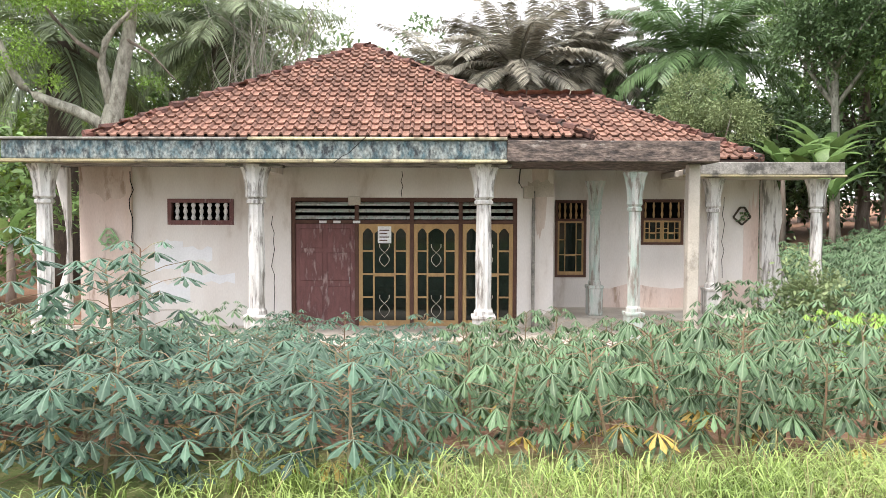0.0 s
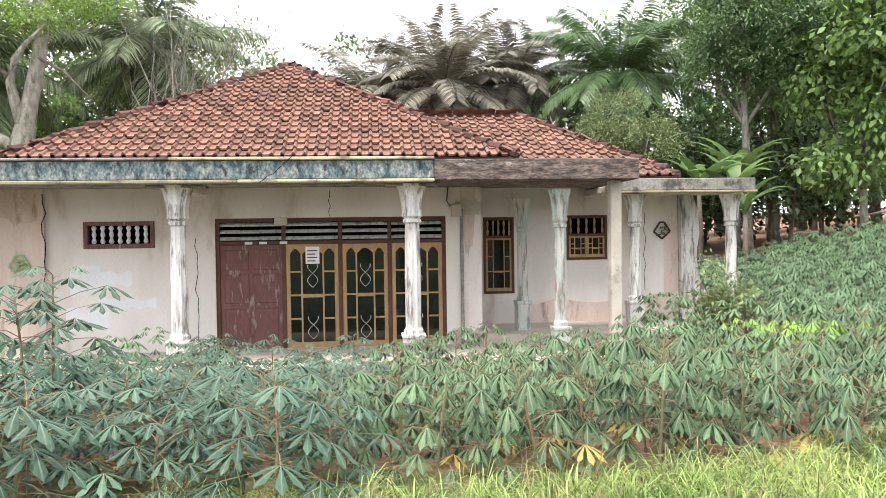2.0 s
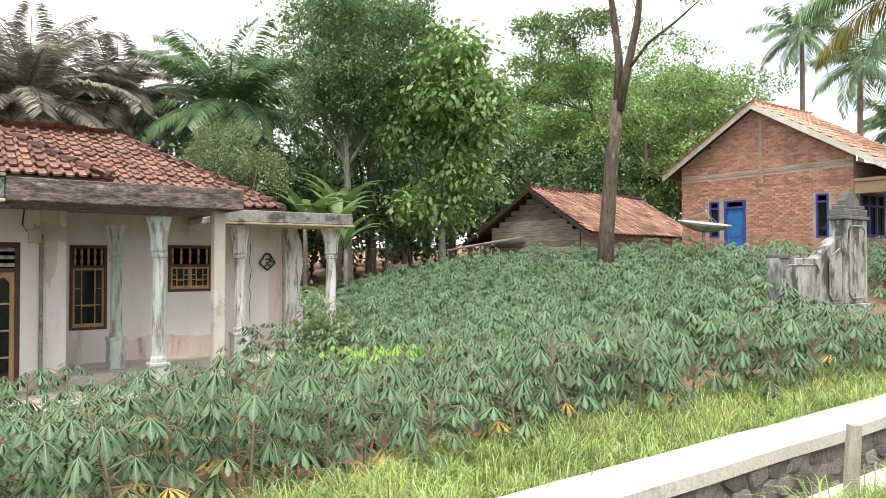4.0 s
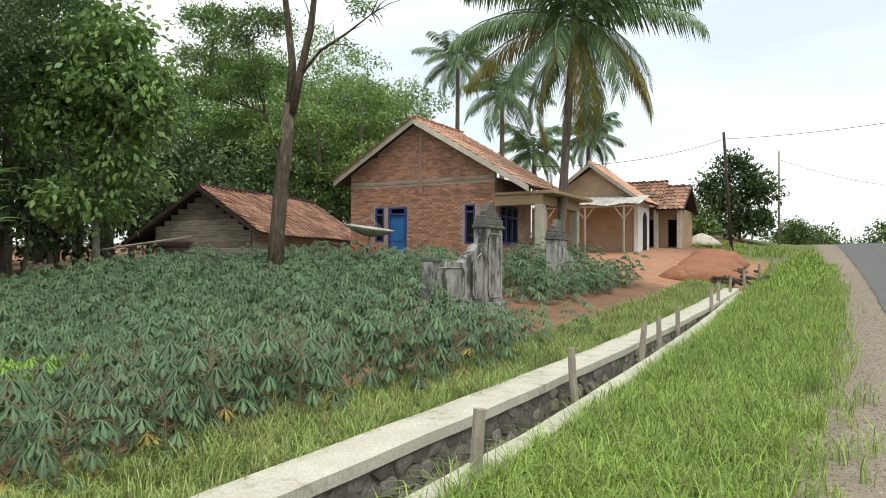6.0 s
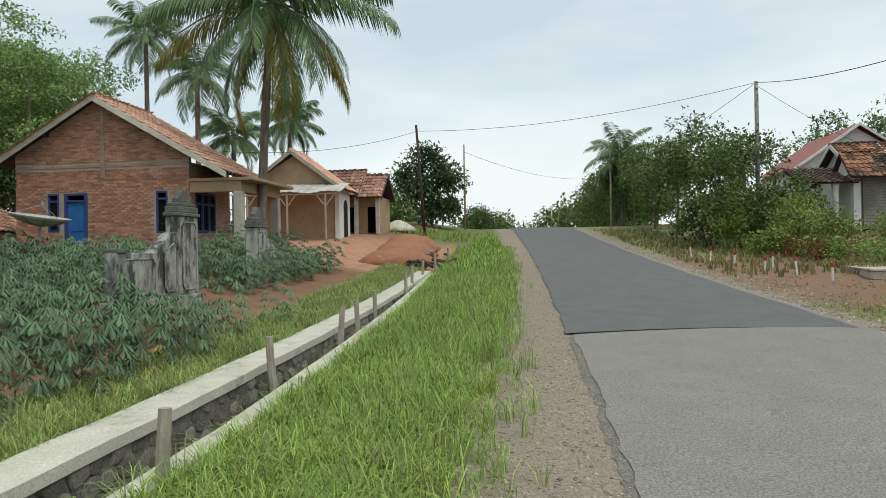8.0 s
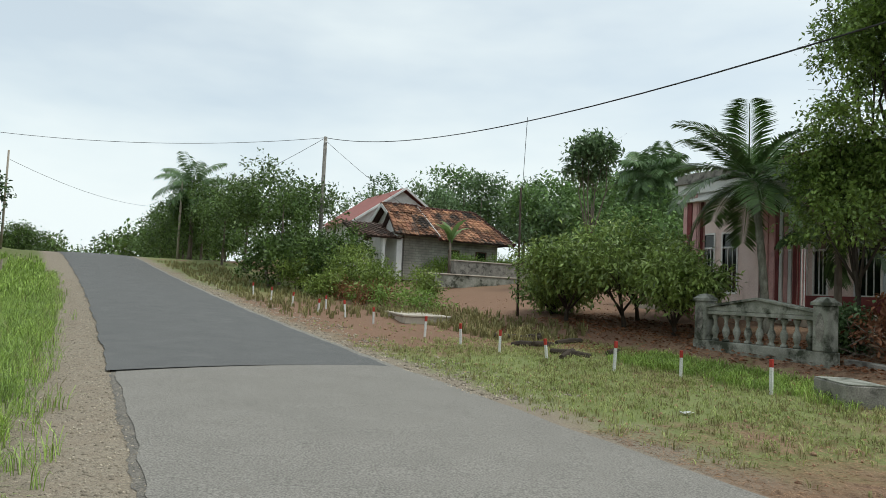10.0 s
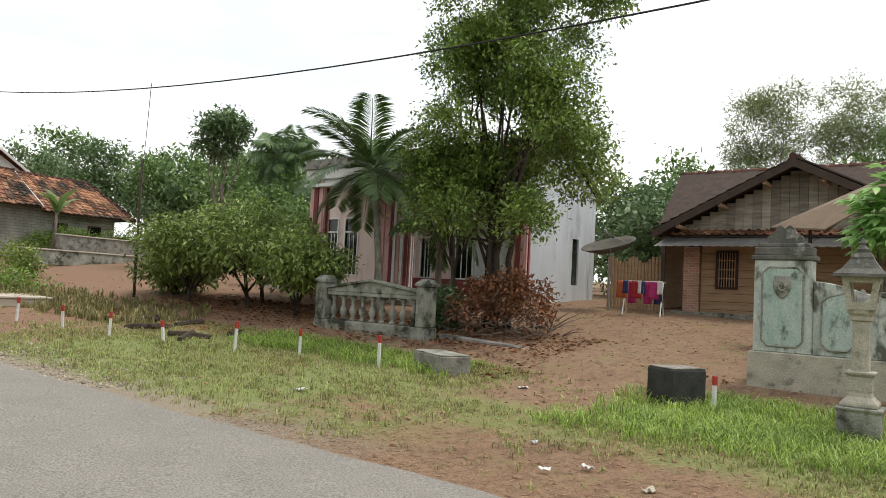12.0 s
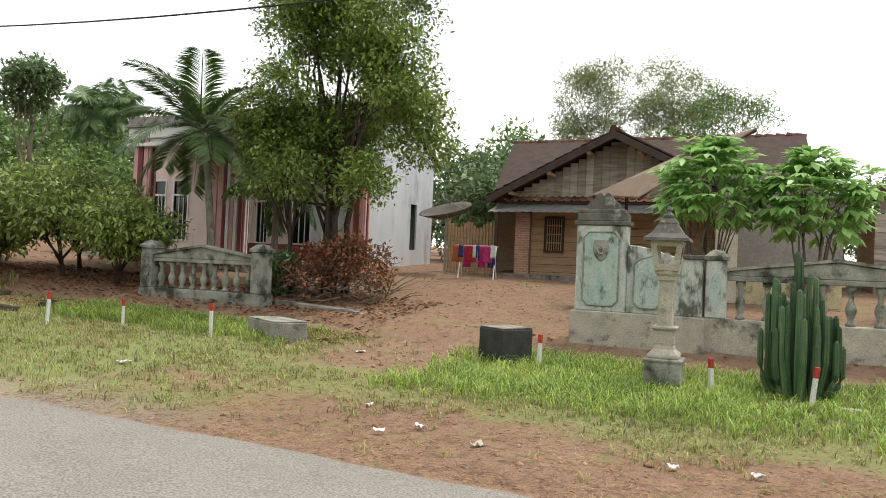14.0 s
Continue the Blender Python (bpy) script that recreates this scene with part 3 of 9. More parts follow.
# darker ragged strip that shows just outside the asphalt
road_strip("road_edge", -6, 60, -1.0, -0.755, 0.006, M_EDGE_DARK, "dark ragged strip along the road edge", step=0.09, ragged=0.035, crown=0.0, cols=2)

# the drain beside the road: stone wall with a concrete cap, low far rim
def drain_wall(name, y0, y1, z0, z1, material, label, x0=-30, x1=25, step=1.0, wob=0.0, veer=0.0):
    g = Geo()
    n = int((x1 - x0) / step)
    for i in range(n + 1):
        x = x0 + i * step
        b, r = float(drift(x)) + veer * max(0.0, x - 6), float(rise(x))
        w = wob * math.sin(x * 2.7) * math.cos(x * 1.1)
        g.v += [(x, y0 + b + w, r + z0), (x, y1 + b, r + z0), (x, y1 + b, r + z1 + w * 0.4), (x, y0 + b + w, r + z1)]
    for i in range(n):
        a = i * 4
        g.f += [(a + k, a + 4 + k, a + 4 + (k + 1) % 4, a + (k + 1) % 4) for k in range(4)]
    g.f += [(0, 1, 2, 3), (n * 4 + 3, n * 4 + 2, n * 4 + 1, n * 4)]
    return tagged(part(name, g, material), label, "drain", kind="structure")


M_RUBBLE = mat("rubble_dark", (0.22, 0.20, 0.17), (0.10, 0.093, 0.08), 0.95, 6, 14, 1.0, stain=(0.22, 0.19, 0.15), stain_at=0.58, stain_scale=4)
M_CAP = mat("drain_cap_cream", (0.60, 0.57, 0.48), (0.50, 0.47, 0.39), 0.92, 2.5, 50, 0.3, stain=(0.30, 0.275, 0.21), stain_at=0.57, stain_scale=2.4)
drain_wall("drain_floor", 2.44, 2.99, -0.7, -0.585, M_RUBBLE, "dark muddy floor of the roadside drain")
drain_face = drain_wall("drain_wall", 3.0, 3.36, -0.62, 0.03, M_RUBBLE, "dark rubble wall of the roadside drain", wob=0.02)
drain_wall("drain_cap", 2.97, 3.44, 0.034, 0.13, M_CAP, "cream concrete cap on the roadside drain wall", wob=0.015, step=0.5)
drain_wall("drain_rim", 2.20, 2.42, -0.62, 0.05, M_CAP, "low cream concrete rim of the roadside drain", wob=0.015, step=0.5, veer=0.035)


def rubble_stones():
    """Uneven stones set into the mortar of the drain wall, each one proud of it by a finger's width."""
    q = random.Random(64)
    kinds = []
    for k in range(8):
        n = q.randint(6, 8)
        rim = [(math.cos(i * math.tau / n + q.uniform(-0.25, 0.25)) * q.uniform(0.85, 1.1), math.sin(i * math.tau / n + q.uniform(-0.25, 0.25)) * q.uniform(0.85, 1.1)) for i in range(n)]
        g = Geo()
        g.v = [(a, 0.3, b) for a, b in rim] + [(a * 0.82, -0.25 + q.uniform(-0.1, 0.1), b * 0.82) for a, b in rim] + [(0, -0.42, 0)]
        g.f = [(i, (i + 1) % n, n + (i + 1) % n, n + i) for i in range(n)] + [(n + i, n + (i + 1) % n, 2 * n) for i in range(n)]
        me = g.mesh("stone")
        me.materials.append(M_RUBBLE_STONE)
        kinds.append(me)
    x = 1.2
    while x < 19:
        for z in (-0.52, -0.34, -0.17, -0.02):
            if q.random() < 0.12:
                continue
            px = x + q.uniform(-0.06, 0.06) + (0.13 if z in (-0.34, -0.02) else 0)
            m = Matrix.Translation((px, 2.995 + float(drift(px)), float(rise(px)) + z + q.uniform(-0.02, 0.01)))
            m = m @ pose(0, 0, 0, 0, q.uniform(-25, 25), 0) @ Matrix.Diagonal((q.uniform(0.11, 0.165), 0.028, q.uniform(0.075, 0.098), 1))
            part("stone", q.choice(kinds), None, drain_face, at=m)
        x += 0.265


rubble_stones()


# ---- building helpers ----
def wpart(name, g, material, parent, label="", smooth=False, bevel=0.0):
    """A part whose mesh is given in world metres, under a top-level thing."""
    ob = part(name, g, material, parent, label, smooth, bevel)
    if parent and parent.parent is None:
        ob.matrix_parent_inverse = parent.matrix_basis.inverted()
    return ob


def boxg(*a):
    return Geo().box(*a)


def tile_geo(w, h, rise_=0.045, lip=0.042):
    """One curved clay tile: u across, v up the slope, n out of it."""
    us = [0, 0.07, 0.18, 0.30, 0.40, 0.62, 1.0]
    hs = [rise_ * 0.3, rise_ * 0.85, rise_ * 1.15, rise_ * 0.85, rise_ * 0.12, 0.0, rise_ * 0.1]
    g = Geo()
    back = [(u * w, h * 1.1, q) for u, q in zip(us, hs)]
    front = [(u * w, 0, q + lip) for u, q in zip(us, hs)]
    low = [(u * w, 0.004, q + lip - 0.036) for u, q in zip(us, hs)]
    n = len(us)
    g.add(back + front + low, [(n + i, n + i + 1, i + 1, i) for i in range(n - 1)] + [(2 * n + i, 2 * n + i + 1, n + i + 1, n + i) for i in range(n - 1)])
    return g


def inside(px, py, poly):
    c = False
    for (x0, y0), (x1, y1) in zip(poly, poly[1:] + poly[:1]):
        if (y0 > py) != (y1 > py) and px < (x1 - x0) * (py - y0) / (y1 - y0) + x0:
            c = not c
    return c


def roof_face(corners, w, h, parent, material, limit=0, joined_material=None, sag=0.0):
    """Tiles over a flat roof face; corners go round from the lower left. Up to limit tiles are single objects, the rest one mesh."""
    p = [Vector(c) for c in corners]
    u = (p[1] - p[0]).normalized()
    nrm = u.cross(p[-1] - p[0]).normalized()
    v = nrm.cross(u)
    poly = [((q - p[0]).dot(u), (q - p[0]).dot(v)) for q in p]
    deck = Geo()
    deck.add([q - nrm * 0.015 for q in p] + [q - nrm * 0.06 for q in p],
             [tuple(range(len(p))), tuple(range(2 * len(p) - 1, len(p) - 1, -1))] +
             [(i, i + len(p), (i + 1) % len(p) + len(p), (i + 1) % len(p)) for i in range(len(p))])
    top = wpart("roof_deck", deck, M_WOOD_BEAM, parent)
    tg = tile_geo(w, h)
    me = tg.mesh("tile")
    me.materials.append(material)
    umin, umax = min(a for a, _ in poly), max(a for a, _ in poly)
    vmax = max(b for _, b in poly)
    rest, count = Geo(), 0
    rot = Matrix((u, v, nrm)).transposed().to_4x4()
    for r in range(int(vmax / h) + 1):
        for c in range(int((umax - umin) / w) + 1):
            uu, vv = umin + c * w, r * h
            if not inside(uu + w / 2, vv + h * 0.45, poly):
                continue
            q = p[0] + u * (uu + random.uniform(-0.008, 0.008)) + v * (vv + random.uniform(-0.012, 0.012)) + nrm * (random.uniform(0, 0.012) - sag * math.sin(uu * 1.1) * 0.5)
            m = Matrix.Translation(q) @ rot @ pose(0, 0, 0, random.uniform(-1.5, 1.5), 0, random.uniform(-1.2, 1.2))
            if count < limit:
                ob = part("tile", me, None, top)
                ob.matrix_basis = m
                count += 1
            else:
                rest.add(tg.v, tg.f, m)
    if rest.v:
        tagged(part("tiles", rest, joined_material or material, top), kind="stuff")
    return top


def ridge_caps(a, b, parent, material=None, r=0.1, step=0.3, single=False):
    """Overlapping round ridge tiles from a to b; single: each tile an object under the ridge's mortar bed."""
    a, b = Vector(a), Vector(b)
    n = max(1, int((b - a).length / step))
    d = (b - a).normalized()
    bed = wpart("ridge", Geo().tube([a, b], r * 0.55, 6), material or M_RIDGE, parent)
    rest = Geo()
    for i in range(n):
        p0 = a + (b - a) * (i / n)
        p1 = p0 + d * step * 1.12
        j = random.uniform(-0.012, 0.012)
        s_ = Vector((random.uniform(-0.03, 0.03), random.uniform(-0.03, 0.03), random.uniform(-0.01, 0.02)))
        g = Geo() if single else rest
        g.tube([p0 + Vector((0, 0, 0.03 + j)) + s_, p1 + Vector((0, 0, j - 0.01))], [r * 1.08, r * 0.9], 8)
        if single:
            part("ridge_tile", g, material or M_RIDGE, bed)
    if rest.v:
        tagged(part("ridge_tiles", rest, material or M_RIDGE, bed), kind="stuff")
    return bed


def wall_with_holes(x0, x1, z0, z1, y0, y1, holes, along="x"):
    """One wall piece in the x-z plane (or y-z), from y0 to y1 thick, cut through by holes (a0, a1, b0, b1)."""
    xs = sorted({x0, x1, *[min(max(h[k], x0), x1) for h in holes for k in (0, 1)]})
    zs = sorted({z0, z1, *[min(max(h[k], z0), z1) for h in holes for k in (2, 3)]})
    nx, nz = len(xs) - 1, len(zs) - 1

    def solid(i, k):
        if not (0 <= i < nx and 0 <= k < nz):
            return False
        cx, cz = (xs[i] + xs[i + 1]) / 2, (zs[k] + zs[k + 1]) / 2
        return not any(h[0] < cx < h[1] and h[2] < cz < h[3] for h in holes)

    g, index = Geo(), {}

    def vert(i, k, s):
        if (i, k, s) not in index:
            index[i, k, s] = len(g.v)
            d = (y0, y1)[s]
            g.v.append((xs[i], d, zs[k]) if along == "x" else (d, xs[i], zs[k]))
        return index[i, k, s]

    for i in range(nx):
        for k in range(nz):
            if not solid(i, k):
                continue
            faces = [[(i, k, 0), (i + 1, k, 0), (i + 1, k + 1, 0), (i, k + 1, 0)], [(i, k, 1), (i, k + 1, 1), (i + 1, k + 1, 1), (i + 1, k, 1)]]
            if not solid(i - 1, k):
                faces.append([(i, k, 0), (i, k + 1, 0), (i, k + 1, 1), (i, k, 1)])
            if not solid(i + 1, k):
                faces.append([(i + 1, k, 1), (i + 1, k + 1, 1), (i + 1, k + 1, 0), (i + 1, k, 0)])
            if not solid(i, k - 1):
                faces.append([(i, k, 1), (i + 1, k, 1), (i + 1, k, 0), (i, k, 0)])
            if not solid(i, k + 1):
                faces.append([(i, k + 1, 0), (i + 1, k + 1, 0), (i + 1, k + 1, 1), (i, k + 1, 1)])
            for f in faces:
                f = [vert(*q) for q in f]
                g.f.append(tuple(f if along == "x" else f[::-1]))
    return g


M_SEEP = mat("seepage_brown", (0.52, 0.42, 0.355), (0.61, 0.52, 0.46), 0.92, 2.5, 30, 0.06, stain=(0.36, 0.265, 0.205), stain_at=0.55, stain_scale=3, stretch=(2, 2, 0.7), grain_amp=(0.93, 1.05))
M_TRIM_OLD = mat("trim_darkened_yellow", (0.36, 0.31, 0.18), (0.25, 0.22, 0.15), 0.88, 3, 45, 0.2, stain=(0.10, 0.09, 0.075), stain_at=0.54, stain_scale=3)


# ---- the abandoned house ----
HY = 13.0
house = thing("abandoned_house", (-1.0, 15.5, -0.5), "abandoned single-storey white house with red tiled hip roof", "house")
wpart("porch_floor", boxg(-6.7, 4.2, 11.0, 13.0, -0.6, -0.36), M_CONC_RAW, house)
wpart("wing_floor", boxg(1.96, 7.1, 12.9, 14.6, -0.6, -0.2), M_CONC_RAW, house)
holes = [(-4.88, -3.71, 1.44, 1.90), (-2.70, 1.32, -0.36, 1.93)]
wpart("wall", wall_with_holes(-5.5, 1.96, -0.55, 2.6, HY, HY + 0.15, holes), M_PLASTER, house)
wpart("wall", boxg(-6.42, -5.502, HY - 0.06, HY + 0.15, -0.55, 2.6), M_PLASTER_PINK, house, "damp pinkish stained plaster")
wpart("wall", boxg(-6.42, -6.27, HY + 0.152, 19.2, -0.55, 2.6), M_PLASTER, house)
wpart("wall", boxg(1.81, 1.96, HY + 0.152, 14.5, -0.55, 2.6), M_PLASTER, house)
wpart("wall", boxg(-6.42, 6.25, 19.2, 19.35, -0.55, 2.6), M_PLASTER, house)
# black sheets behind and above the openings paint the rooms' shade
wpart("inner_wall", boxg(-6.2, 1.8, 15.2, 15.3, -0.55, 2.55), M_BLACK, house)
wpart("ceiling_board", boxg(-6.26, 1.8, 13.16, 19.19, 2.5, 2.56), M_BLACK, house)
wh_holes = [(2.22, 2.84, 0.40, 1.93), (3.92, 4.76, 1.05, 1.95)]
wpart("wing_wall", wall_with_holes(1.97, 6.25, -0.55, 2.6, 14.5, 14.65, wh_holes), M_PLASTER, house)
wpart("wing_wall", boxg(6.1, 6.25, 14.652, 19.2, -0.55, 2.6), M_PLASTER, house)
# black sheet as the wing room's shade
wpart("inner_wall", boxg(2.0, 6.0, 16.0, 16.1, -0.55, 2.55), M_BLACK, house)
# repaired plaster and cracks
for x0, x1, z0, z1 in ((-5.12, -4.62, 0.62, 1.16), (-4.7, -4.1, 0.78, 1.05), (-4.66, -3.7, 0.40, 0.58), (-5.2, -4.5, 0.05, 0.42)):
    r_ = random.Random(x0)
    low = [(x0 + (x1 - x0) * i / 7, z0 + r_.uniform(-0.03, 0.05)) for i in range(8)]
    high = [(x1 - (x1 - x0) * i / 7, z1 + r_.uniform(-0.06, 0.03)) for i in range(8)]
    lift = 0.0025 + 0.002 * abs(x0 + 5.2) * 2
    wpart("plaster_patch", Geo().prism(low + high, HY - lift, HY - 0.0005), M_PLASTER_PATCH, house, "fresh white plaster patch")
# old seepage below the canopy, each stain with its own ragged foot
for x0, x1, z0, y in ((-6.33, -5.6, 1.85, HY - 0.0625), (1.62, 1.82, 1.2, HY - 0.0025), (5.2, 5.5, 1.7, 14.4975), (-3.45, -3.2, 1.9, HY - 0.0025)):
    r_ = random.Random(x1)
    foot = [(x0 + (x1 - x0) * i / 8, z0 + abs(i / 4 - 1) ** 2 * (2.3 - z0) * 0.35 + r_.uniform(-0.06, 0.12)) for i in range(9)]
    wpart("seepage_stain", Geo().prism(foot + [(x1 + 0.05, 2.455), (x0 - 0.05, 2.455)], y, y + 0.002), M_SEEP, house, "brown seepage stain")


def crack(pts, w, y):
    g = Geo()
    for (x0, z0), (x1, z1) in zip(pts, pts[1:]):
        g.add([(x0 - w, y, z0), (x0 + w, y, z0), (x1 + w, y, z1), (x1 - w, y, z1)], [(0, 1, 2, 3)])
    return g


def jagged(x, z0, z1, n, amp, seed):
    r = random.Random(seed)
    return [(x + r.uniform(-amp, amp), z0 + (z1 - z0) * i / n) for i in range(n + 1)]


wpart("crack", crack(jagged(-5.49, 0.9, 2.38, 9, 0.045, 3), 0.009, HY - 0.064), M_BLACK, house, "long dark crack in the plaster")
wpart("crack", crack(jagged(-3.02, -0.2, 1.6, 12, 0.03, 5), 0.006, HY - 0.003), M_BLACK, house)
wpart("crack", crack(jagged(-0.72, 1.95, 2.4, 5, 0.03, 7), 0.006, HY - 0.003), M_BLACK, house)
wpart("crack", crack(jagged(5.55, 0.4, 2.0, 9, 0.03, 9), 0.006, 14.497), M_BLACK, house)
for x0, x1, z0, z1, y in ((1.36, 1.95, -0.5, -0.02, HY - 0.004), (1.5, 1.96, 1.95, 2.3, HY - 0.004), (2.9, 6.2, -0.2, 0.35, 14.495), (5.95, 6.24, 0.3, 2.3, 14.495)):
    out = [(x0, z0)] + [(x0 + (x1 - x0) * i / 8, z1 - random.uniform(0, (z1 - z0) * 0.35)) for i in range(9)] + [(x1, z0)]
    wpart("bare_render", Geo().prism(out, y, y + 0.003), M_CONC_RAW if y < 14 else M_PLASTER_PINK, house, "bare grey render where plaster fell off")
wpart("drain_pipe", Geo().tube([(1.6, HY - 0.04, -0.4), (1.6, HY - 0.04, 2.05)], 0.03, 8), M_CONCRETE, house)
wpart("meter_box", boxg(1.42, 1.6, HY - 0.1, HY - 0.002, 1.92, 2.14), M_CONC_RAW, house, "grey electricity meter box", bevel=0.01)
wpart("meter_cable", Geo().tube([(1.4, HY - 0.03, 2.1), (1.34, HY - 0.03, 2.2), (1.38, HY - 0.03, 2.6)], 0.012, 6), M_WIRE, house)

# scalloped fin walls at both ends
FIN_EDGE = ((0.0, 0.12, 0.3, 0.48, 0.68, 0.85, 1.0), (0.26, 0.36, 0.40, 0.32, 0.40, 0.62, 0.85))


def fin(name, xa, side, y0, y1, zb, zt, label, sweep=False):
    out = []
    for i in range(17):
        s = i / 16
        z = zt - (zt - zb) * s
        wv = 0.16 + 0.13 * math.sin(s * 5.2 + 2.4) + 0.30 * max(0, s - 0.55) ** 1.2 * 1.6
        out.append((xa + side * (float(np.interp(s, *FIN_EDGE)) if sweep else wv), z))
    out = [(xa, zt)] + out + [(xa, zb)]
    if side > 0:
        out = out[::-1]
    wpart(name, Geo().prism(out, y0, y1), M_COLUMN, house, label, bevel=0.01)


fin("fin_wall", -6.425, -1, 12.55, 12.7, -0.5, 2.42, "scalloped plaster fin with faded green edge")
fin("fin_wall", 6.26, 1, 14.36, 14.495, -0.2, 2.33, "pale plaster fin with a swept edge", True)


def column(x, y, zb, zt, scale=1.0, material=None, ped=0.55):
    k = scale
    p = Geo()
    p.lathe([(0.17 * k, zb), (0.17 * k, zb + ped - 0.06), (0.19 * k, zb + ped - 0.05), (0.19 * k, zb + ped)], square=True, at=(x, y, 0))
    c = wpart("column", p, material or M_COLUMN, house, bevel=0.012)
    H = zt - zb
    s = Geo()
    s.lathe([(0.155 * k, zb + ped), (0.155 * k, zb + ped + 0.06), (0.125 * k, zb + ped + 0.1), (0.13 * k, zb + H * 0.5), (0.115 * k, zt - 0.62),
             (0.15 * k, zt - 0.6), (0.15 * k, zt - 0.56), (0.125 * k, zt - 0.54)], 20, (x, y, 0), flute=0.10)
    part("shaft", s, material or M_COLUMN, c)
    h = Geo()
    h.lathe([(0.125 * k, zt - 0.54), (0.17 * k, zt - 0.5), (0.16 * k, zt - 0.44), (0.17 * k, zt - 0.3), (0.21 * k, zt - 0.12), (0.25 * k, zt - 0.03), (0.26 * k, zt)], 16, (x, y, 0), flute=0.14)
    part("capital", h, material or M_COLUMN, c)


column(-6.25, 11.5, -0.5, 2.40)
column(-2.93, 11.5, -0.5, 2.40)
column(0.64, 11.5, -0.5, 2.40)
column(3.02, 11.55, -0.45, 2.30, 0.78, M_COLUMN_GREEN)
column(2.78, 13.4, -0.2, 2.25, 0.78, M_COLUMN_GREEN)
column(4.97, 13.5, -0.25, 2.30, 0.85)
column(6.88, 13.5, -0.25, 2.30, 0.85)
wpart("square_post", boxg(3.80, 3.98, 11.35, 11.53, -0.55, 2.42), M_CONC_RAW, house, "square raw concrete post", bevel=0.012)

# flat concrete canopy with its fascia
def fascia(name, x0, x1, y0, y1, z0, z1, material, label):
    wpart(name, boxg(x0, x1, y0, y1, z0, z1), material, house, label, bevel=0.012)


fascia("canopy", -6.55, 0.96, 11.22, 13.0, 2.46, 2.56, M_CONCRETE, "")
fascia("fascia", -6.68, 0.96, 11.10, 11.215, 2.46, 2.74, M_FASCIA, "faded blue peeling fascia")
fascia("fascia", -6.68, -6.56, 11.222, 13.0, 2.46, 2.74, M_FASCIA, "faded blue peeling fascia")
fascia("fascia_trim", -6.72, -2.95, 11.06, 11.214, 2.745, 2.785, M_CONCRETE, "grey trim with its paint gone")
fascia("fascia_trim", -2.948, 0.97, 11.055, 11.214, 2.745, 2.79, M_YELLOW, "faded yellow trim")
fascia("fascia_trim", -6.70, -1.96, 11.07, 11.22, 2.405, 2.455, M_TRIM_OLD, "darkened yellow trim")
fascia("fascia_trim", -1.958, 0.97, 11.062, 11.22, 2.41, 2.455, M_YELLOW, "faded yellow trim")
wpart("crack", crack([(-1.64, 2.40), (-1.52, 2.50), (-1.43, 2.54), (-1.3, 2.66), (-1.16, 2.79)], 0.009, 11.052), M_BLACK, house, "diagonal crack in the fascia")
fascia("canopy", 0.97, 4.16, 11.22, 13.2, 2.44, 2.56, M_FASCIA_BROWN, "")
fascia("fascia", 0.97, 4.18, 11.09, 11.215, 2.43, 2.75, M_FASCIA_BROWN, "raw brown concrete fascia with lost plaster")
fascia("fascia", 4.04, 4.18, 11.22, 13.3, 2.43, 2.75, M_FASCIA_BROWN, "raw brown concrete fascia with lost plaster")
fascia("canopy", 4.3, 7.05, 13.18, 14.5, 2.33, 2.45, M_CONC_RAW, "")
fascia("fascia", 4.3, 7.15, 13.06, 13.175, 2.36, 2.58, M_CONCRETE, "grey stained fascia of the wing")
fascia("fascia_trim", 4.3, 7.18, 13.03, 13.18, 2.31, 2.355, M_TRIM_OLD, "darkened yellow trim")
fascia("fascia", 7.04, 7.15, 13.18, 14.6, 2.36, 2.58, M_CONCRETE, "grey stained fascia of the wing")
for x in (-2.93, 0.64):
    wpart("bracket", boxg(x - 0.42, x + 0.42, 11.3, 11.7, 2.36, 2.405), M_CONCRETE, house, bevel=0.01)
    wpart("beam", boxg(x - 0.1, x + 0.1, 11.71, 12.99, 2.33, 2.455), M_PLASTER, house)

# roof
E_Z = 2.84
A = (-1.66, 15.75, 5.2)
FL, FR, BR, BL = (-5.7, 11.7, E_Z), (2.38, 11.7, E_Z), (2.38, 19.8, E_Z), (-5.7, 19.8, E_Z)
roof_face([FL, FR, A], 0.172, 0.25, house, M_TILE, 300, M_TILE_J)
roof_face([FR, BR, A], 0.23, 0.29, house, M_TILE, 0, M_TILE_J)
roof_face([BL, FL, A], 0.30, 0.3, house, M_TILE, 0, M_TILE_J)
roof_face([BR, BL, A], 0.5, 0.4, house, M_TILE, 0, M_TILE_J)
for c in (FL, FR, BR, BL):
    ridge_caps(c, A, house, r=0.085, single=c in (FL, FR))
wpart("eaves_board", boxg(-5.6, 2.3, 11.78, 11.82, 2.57, 2.8), M_WOOD_BEAM, house)
W1, W2, W3, W4 = (0.6, 13.55, 2.66), (5.9, 13.55, 2.66), (3.5, 17.0, 4.35), (0.6, 17.0, 4.35)
W5, W6 = (5.9, 20.4, 2.66), (0.6, 20.4, 2.66)
roof_face([W1, W2, W3, W4], 0.22, 0.29, house, M_TILE, 0, M_TILE_J)
roof_face([W2, W5, W3], 0.22, 0.29, house, M_TILE, 0, M_TILE_J)
roof_face([W5, W6, W4, W3], 0.5, 0.4, house, M_TILE, 0, M_TILE_J)
ridge_caps(W2, W3, house, r=0.08, single=True)
ridge_caps(W3, W4, house, r=0.08, single=True)
